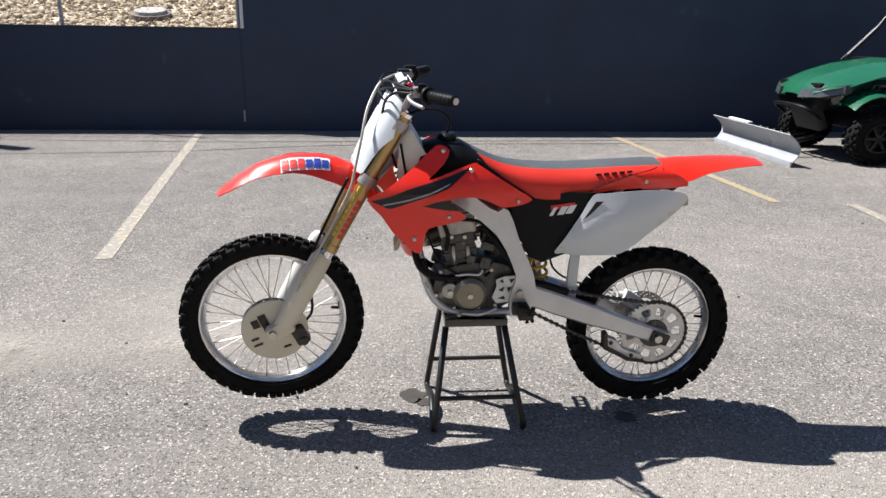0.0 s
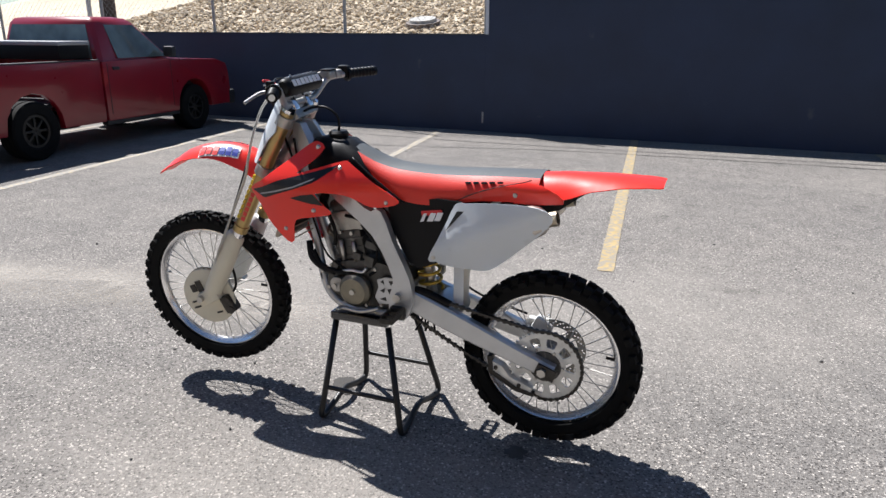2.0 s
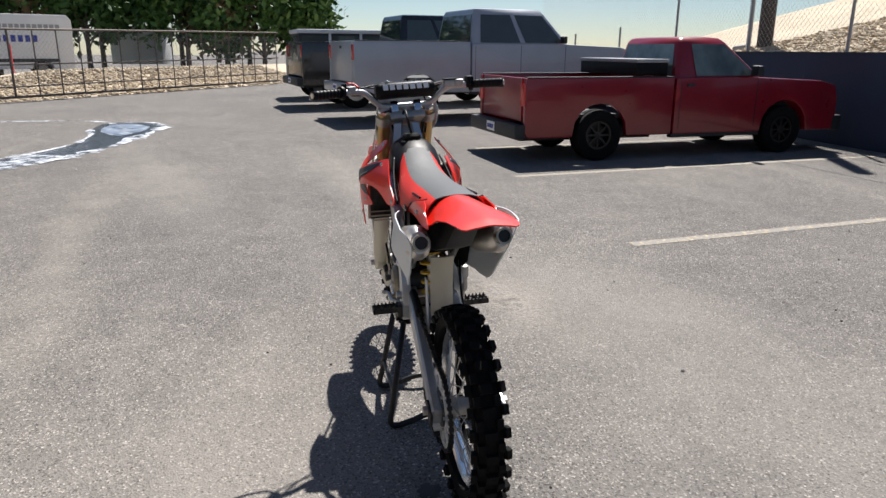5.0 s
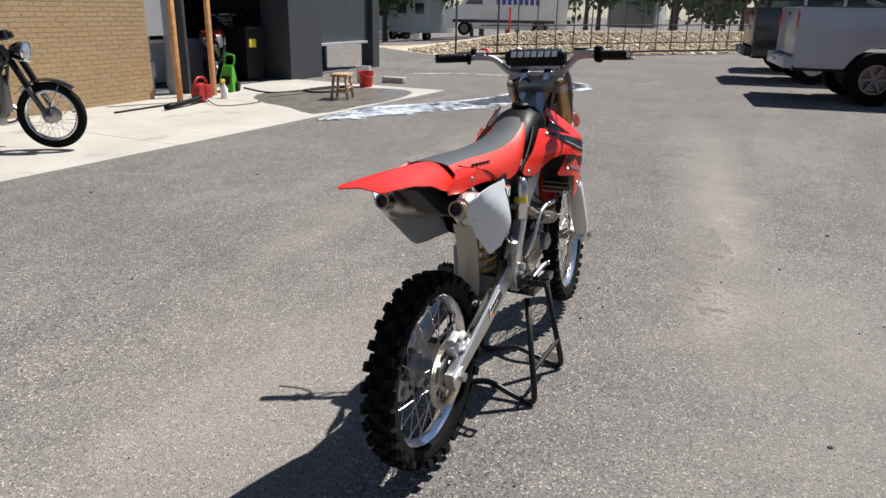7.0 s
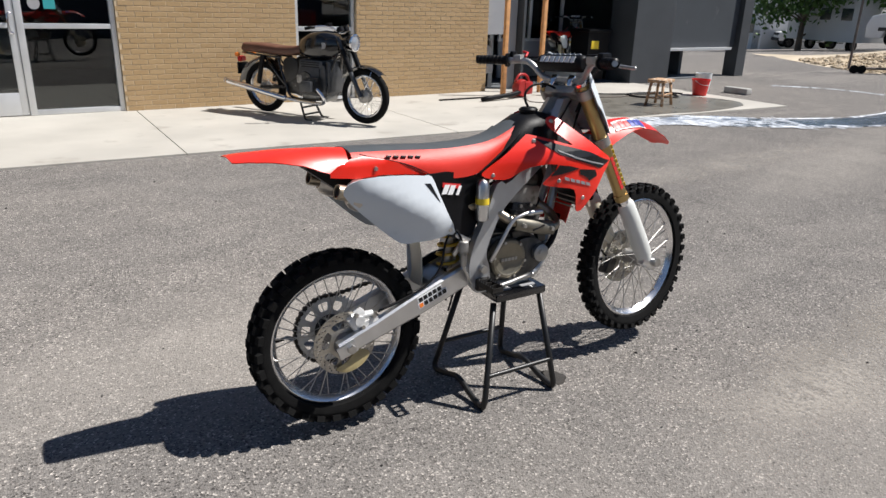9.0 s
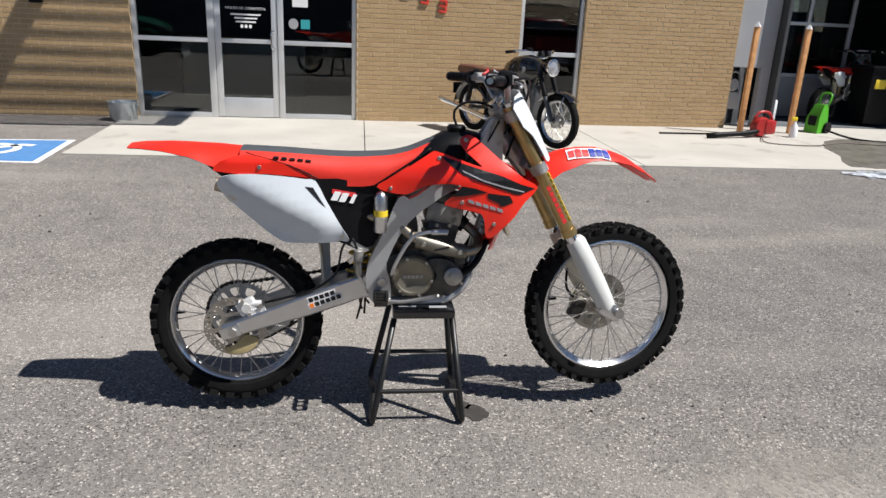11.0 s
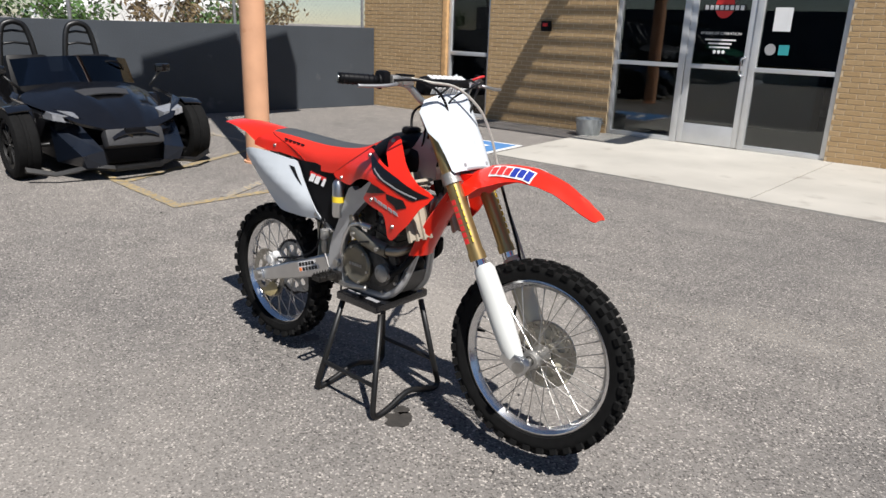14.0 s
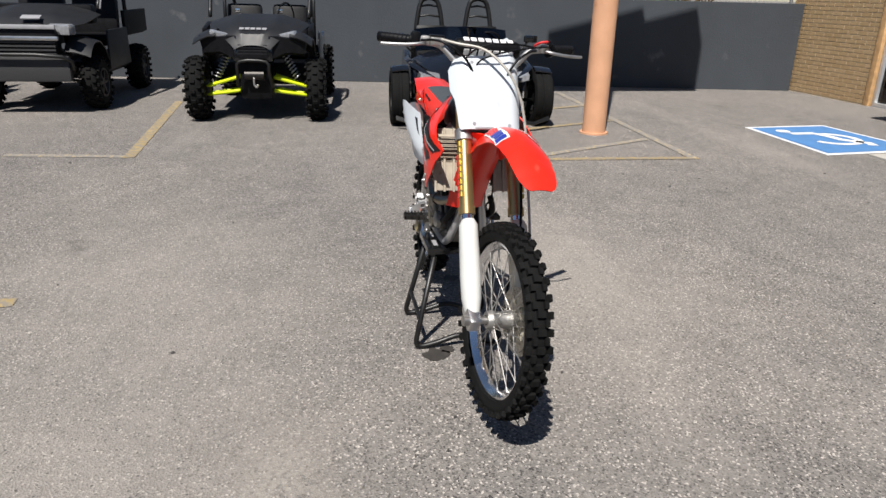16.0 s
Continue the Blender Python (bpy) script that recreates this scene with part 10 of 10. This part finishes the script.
foam_strip("foam_edge", [(-12.0, -2.95), (-12.7, -3.2), (-12.95, -3.7), (-12.7, -4.15)], 0.07, 4)
foam_strip("foam_edge", FAR[2:], 0.05, 5)
foam_strip("foam_edge", [(-5.7, -4.95), (-6.5, -4.7), (-7.3, -4.35), (-8.2, -3.95)], 0.36, 6)
foam_strip("foam_edge", [(-13.0, -4.1), (-13.4, -5.0), (-13.4, -6.4), (-12.6, -7.4)], 0.04, 8)
foam_strip("foam_edge", [(-6.2, -5.1), (-7.0, -4.9), (-7.6, -4.6)], 0.12, 7)


def metal_tub():
    t = thing("metal_tub", pose(3.52, -7.72, 0.0), "small galvanised metal tub by the shop door", "tub")
    part("body", add_revolve(bmesh.new(), [(0.0001, 0.005), (0.165, 0.005), (0.175, 0.02), (0.20, 0.25), (0.208, 0.255), (0.208, 0.265), (0.194, 0.262), (0.168, 0.03), (0.0001, 0.02)], Matrix.Rotation(radians(90), 4, "X"), 32), GALV_TUB, t)
    for s in (1, -1):
        part("handle", tube([(s * 0.20, -0.05, 0.21), (s * 0.225, -0.03, 0.22), (s * 0.225, 0.03, 0.22), (s * 0.20, 0.05, 0.21)], 0.006, 8, 3), GALV_TUB, t)


metal_tub()


def timber_posts():
    for x, y in ((-5.74, -7.86), (-6.72, -8.08)):
        t = thing("timber_post", pose(x, y, 0.02), "orange stained square timber post with a pointed cap", "post", "timber posts by the workshop")
        part("shaft", box((0, 0, 0.81), (0.072, 0.072, 1.62), bevel=0.006), POST, t)
        part("cap", add_cyl(bmesh.new(), (0, 0, 1.62), (0, 0, 1.70), 0.062, 0.002, seg=4), CHALK, t, "pale pointed cap")


timber_posts()


def leaf_blower():
    t = thing("leaf_blower", pose(-5.92, -7.60, 0.02, 0, 0, 10), "dark red leaf blower lying on concrete", "leaf blower")
    part("fan_housing", add_revolve(bmesh.new(), [(0.0001, -0.08), (0.13, -0.08), (0.15, -0.04), (0.15, 0.04), (0.13, 0.08), (0.0001, 0.08)], Matrix.Translation((0, 0, 0.16)), 28), BLOWER_RED, t)
    part("motor", box((-0.12, 0, 0.16), (0.2, 0.2, 0.22), bevel=0.04), BLOWER_RED, t)
    part("handle", tube([(-0.2, 0, 0.26), (-0.12, 0, 0.37), (0.05, 0, 0.38), (0.14, 0, 0.28)], 0.022, 10, 4), BLOWER_RED, t)
    part("nozzle", tube([(0.08, 0.05, 0.10), (0.35, 0.08, 0.07), (1.0, 0.1, 0.045)], 0.04, 12, 3), BLACK, t, "long black nozzle")
    t = thing("timber_strip", pose(-5.1, -7.72, 0.03, 0, 0, 3), "dark thin timber strip lying on concrete", "plank")
    part("strip", box((0, 0, 0.0), (1.5, 0.05, 0.022), bevel=0.004), BLACK, t)


leaf_blower()


def pressure_washer():
    t = thing("pressure_washer", pose(-7.30, -8.28, 0.02, 0, 0, 25), "bright green pressure washer standing on concrete", "pressure washer")
    part("body", loft([[(-0.14, -0.12, 0.0), (0.14, -0.12, 0.0), (0.14, 0.12, 0.0), (-0.14, 0.12, 0.0)], [(-0.12, -0.11, 0.25), (0.12, -0.11, 0.25), (0.12, 0.11, 0.25), (-0.12, 0.11, 0.25)], [(-0.12, -0.08, 0.46), (0.0, -0.08, 0.46), (0.0, 0.08, 0.46), (-0.12, 0.08, 0.46)]]), LIME_PLASTIC, t)
    part("handle", tube([(-0.10, -0.08, 0.44), (-0.15, -0.08, 0.62), (-0.15, 0.08, 0.62), (-0.10, 0.08, 0.44)], 0.018, 10, 3), LIME_PLASTIC, t)
    part("front_slot", box((0.125, 0, 0.2), (0.02, 0.14, 0.16), bevel=0.01), BLACK, t)
    for s in (1, -1):
        part("wheel", cyl((-0.10, s * 0.12, 0.09), (-0.10, s * 0.16, 0.09), 0.09, seg=20), BLACK, t)
    h = thing("pressure_hose", pose(0, 0, 0.03), "black rubber hose lying in loops on concrete", "hose")
    part("hose", tube([(-7.15, -7.8, 0.1), (-7.5, -7.5, 0.005), (-8.2, -7.2, 0.005), (-8.9, -7.0, 0.005), (-8.7, -6.6, 0.008), (-8.0, -6.8, 0.012), (-8.1, -7.2, 0.012), (-8.9, -7.15, 0.012), (-9.2, -6.9, 0.008)], 0.016, 8, 6), BLACK, h)
    h = thing("power_cable", pose(0, 0, 0.03), "thin pale cable lying on concrete", "cable")
    part("cable", tube([(-5.95, -7.5, 0.05), (-5.7, -7.0, 0.004), (-6.3, -6.8, 0.004), (-7.0, -7.1, 0.004), (-7.8, -7.0, 0.004), (-8.6, -7.4, 0.004)], 0.008, 6, 6), RUST, h)
    b = thing("spray_bottle", pose(-6.52, -7.66, 0.02), "white spray bottle with a yellow trigger", "bottle")
    part("bottle", add_revolve(bmesh.new(), [(0.0001, 0), (0.055, 0), (0.06, 0.02), (0.06, 0.16), (0.02, 0.22), (0.018, 0.25), (0.0001, 0.25)], Matrix.Rotation(radians(90), 4, "X"), 20), D_WHITE, b)
    part("trigger", box((0.02, 0, 0.285), (0.09, 0.035, 0.06), bevel=0.01), D_YELLOW, b)


pressure_washer()


def wash_stool():
    t = thing("wooden_stool", pose(-7.60, -6.02, 0.02, 0, 0, 20), "low paint-marked wooden stool on wet concrete", "stool")
    part("seat", box((0, 0, 0.40), (0.42, 0.30, 0.05), bevel=0.012), STOOL_WOOD, t)
    for sx in (1, -1):
        for sy in (1, -1):
            part("leg", tube([(sx * 0.15, sy * 0.10, 0.38), (sx * 0.20, sy * 0.14, 0.0)], 0.025, 8), STOOL_WOOD, t)
        part("rung", cyl((sx * 0.185, -0.125, 0.13), (sx * 0.185, 0.125, 0.13), 0.014, seg=8), STOOL_WOOD, t)
    for sy in (1, -1):
        part("rung", cyl((-0.18, sy * 0.125, 0.19), (0.18, sy * 0.125, 0.19), 0.014, seg=8), STOOL_WOOD, t)
    b = thing("red_bucket", pose(-9.45, -6.72, 0.02) @ Matrix.Diagonal((0.95, 0.95, 0.78, 1)), "red plastic bucket on the concrete apron", "bucket")
    part("body", add_revolve(bmesh.new(), [(0.0001, 0.005), (0.13, 0.005), (0.17, 0.36), (0.18, 0.36), (0.18, 0.38), (0.162, 0.38), (0.125, 0.02), (0.0001, 0.02)], Matrix.Rotation(radians(90), 4, "X"), 28), BUCKET_RED, b)
    part("handle", tube([(0.17, 0, 0.36), (0.14, 0.1, 0.28), (0, 0.16, 0.25), (-0.14, 0.1, 0.28), (-0.17, 0, 0.36)], 0.006, 6, 4), GALV_TUB, b)
    p = thing("clear_tub", pose(-10.1, -7.2, 0.02), "pale clear plastic tub beside a red bucket", "tub")
    part("body", add_revolve(bmesh.new(), [(0.0001, 0.005), (0.13, 0.005), (0.16, 0.34), (0.15, 0.34), (0.12, 0.02), (0.0001, 0.02)], Matrix.Rotation(radians(90), 4, "X"), 24), BLIND, p)
    s = thing("kerb_stone", pose(-10.6, -6.75, 0.0, 0, 0, 5), "grey kerb stone at the apron end", "kerb")
    part("stone", box((0, 0, 0.06), (0.18, 0.5, 0.12), bevel=0.02), GREY_CONC, s)
    bin_ = thing("wheeled_bin", pose(-9.0, -9.35, 0.03), "black wheeled rubbish bin inside the workshop", "bin")
    part("body", loft([[(-0.24, -0.24, 0.05), (0.24, -0.24, 0.05), (0.24, 0.24, 0.05), (-0.24, 0.24, 0.05)], [(-0.30, -0.30, 1.0), (0.30, -0.30, 1.0), (0.30, 0.30, 1.0), (-0.30, 0.30, 1.0)]]), BLACK, bin_)
    part("lid", box((0, 0, 1.03), (0.64, 0.66, 0.06), bevel=0.02), BLACK, bin_)
    part("label", box((0.1, 0.285, 0.75), (0.2, 0.02, 0.16), bevel=0.004), D_YELLOW, bin_)
    for s_ in (1, -1):
        part("wheel", cyl((s_ * 0.2, -0.26, 0.1), (s_ * 0.26, -0.26, 0.1), 0.1, seg=20), RUBBER, bin_)


wash_stool()


def gas_meter():
    t = thing("gas_meter", BW @ pose(-6.12, -0.42, 0.02), "grey gas meter with pipes in a recess", "gas meter")
    part("meter", box((0, 0, 0.42), (0.26, 0.18, 0.30), bevel=0.05), GREY_PANEL, t)
    part("regulator", add_revolve(bmesh.new(), [(0.0001, -0.04), (0.10, -0.03), (0.11, 0), (0.10, 0.03), (0.0001, 0.04)], Matrix.Translation((0.06, 0.08, 0.68)), 24), GREY_PANEL, t)
    part("pipe", tube([(0.06, 0.02, 0.0), (0.06, 0.02, 0.28)], 0.022, 10), GREY_PANEL, t)
    part("pipe", tube([(-0.1, 0.0, 0.55), (-0.1, 0.0, 0.85), (0.05, 0.0, 0.88), (0.06, 0.0, 0.75)], 0.02, 10, 3), GREY_PANEL, t)
    j = thing("white_jug", BW @ pose(-7.2, -0.9, 0.03), "white plastic jug standing in the workshop", "jug")
    part("body", box((0, 0, 0.2), (0.22, 0.18, 0.4), bevel=0.05), D_WHITE, j)
    part("neck", cyl((0, 0, 0.4), (0, 0, 0.46), 0.03, seg=14), D_WHITE, j)


gas_meter()

# a second dirt bike standing dim in the workshop
other = copy_thing(BIKE, pose(-8.75, -9.75, -0.04, 0, 0, 25))
tagged(other, "dark red dirt bike standing dim in the workshop", "motorcycle")

# grit and twigs on the asphalt
def litter(rnd):
    return -4 + 10 * rnd.rand(), -4.5 + 9.5 * rnd.rand(), 0.004


stones("loose_grit", 160, litter, (0.006, 0.022), 31, OIL, "scattered dark grit on asphalt", "grit")

# ---- bricks, each with its own edges ----
def lay_bricks():
    bl, bh, j = 0.194, 0.0573, 0.0107
    pitch_u, pitch_z = bl + j, bh + j
    bm = bmesh.new()
    c = bmesh.ops.create_cube(bm, size=1, matrix=Matrix.Translation((0, -0.0162, 0)) @ Matrix.Diagonal((bl, 0.036, bh, 1)))
    bmesh.ops.bevel(bm, geom=[e for e in bm.edges if all(v.co.y > 0 for v in e.verts)], offset=0.0025, segments=1, affect="EDGES")
    whole = bpy.data.meshes.new("brick")
    bm.to_mesh(whole)
    bm.free()
    whole.materials.append(BRICK)
    rnd = random.Random(11)
    verts, faces = [], []
    near = 0

    def joined(u0, u1, z, dy):
        k = len(verts)
        y0, y1, g = -0.028, 0.0018 + dy, 0.002
        a, b = z - bh / 2, z + bh / 2
        verts.extend([(u0, y0, a), (u1, y0, a), (u1, y0, b), (u0, y0, b), (u0 + g, y1, a + g), (u1 - g, y1, a + g), (u1 - g, y1, b - g), (u0 + g, y1, b - g)])
        faces.extend([(k + 4, k + 7, k + 6, k + 5), (k, k + 4, k + 5, k + 1), (k + 1, k + 5, k + 6, k + 2), (k + 2, k + 6, k + 7, k + 3), (k + 3, k + 7, k + 4, k)])
    spans = [(-5.82, -3.22), (-2.2, 0.28), (3.42, 5.74), (6.68, 8.75)]
    for row in range(52):
        z = 0.05 + row * pitch_z
        off = (row % 2) * pitch_u / 2
        for a, b in spans:
            u = a - off
            while u < b:
                u0, u1 = max(a, u), min(b, u + bl)
                u += pitch_u
                if u1 - u0 < 0.03:
                    continue
                dy = rnd.uniform(-0.0007, 0.0009)
                # the stretch beside the door, passed nearest
                if u1 - u0 > bl - 0.002 and -2.2 <= a < 0 and row < 26 and near < 290:
                    near += 1
                    o = new("brick", whole)
                    o.parent = WALL_S
                    o.matrix_basis = Matrix.Translation(((u0 + u1) / 2, dy, z))
                else:
                    joined(u0, u1, z, dy)
    data = bpy.data.meshes.new("brickwork")
    data.from_pydata(verts, [], faces)
    data.materials.append(BRICK_REST)
    o = new("brickwork", data)
    o.parent = WALL_S
    tagged(o, kind="stuff")


lay_bricks()
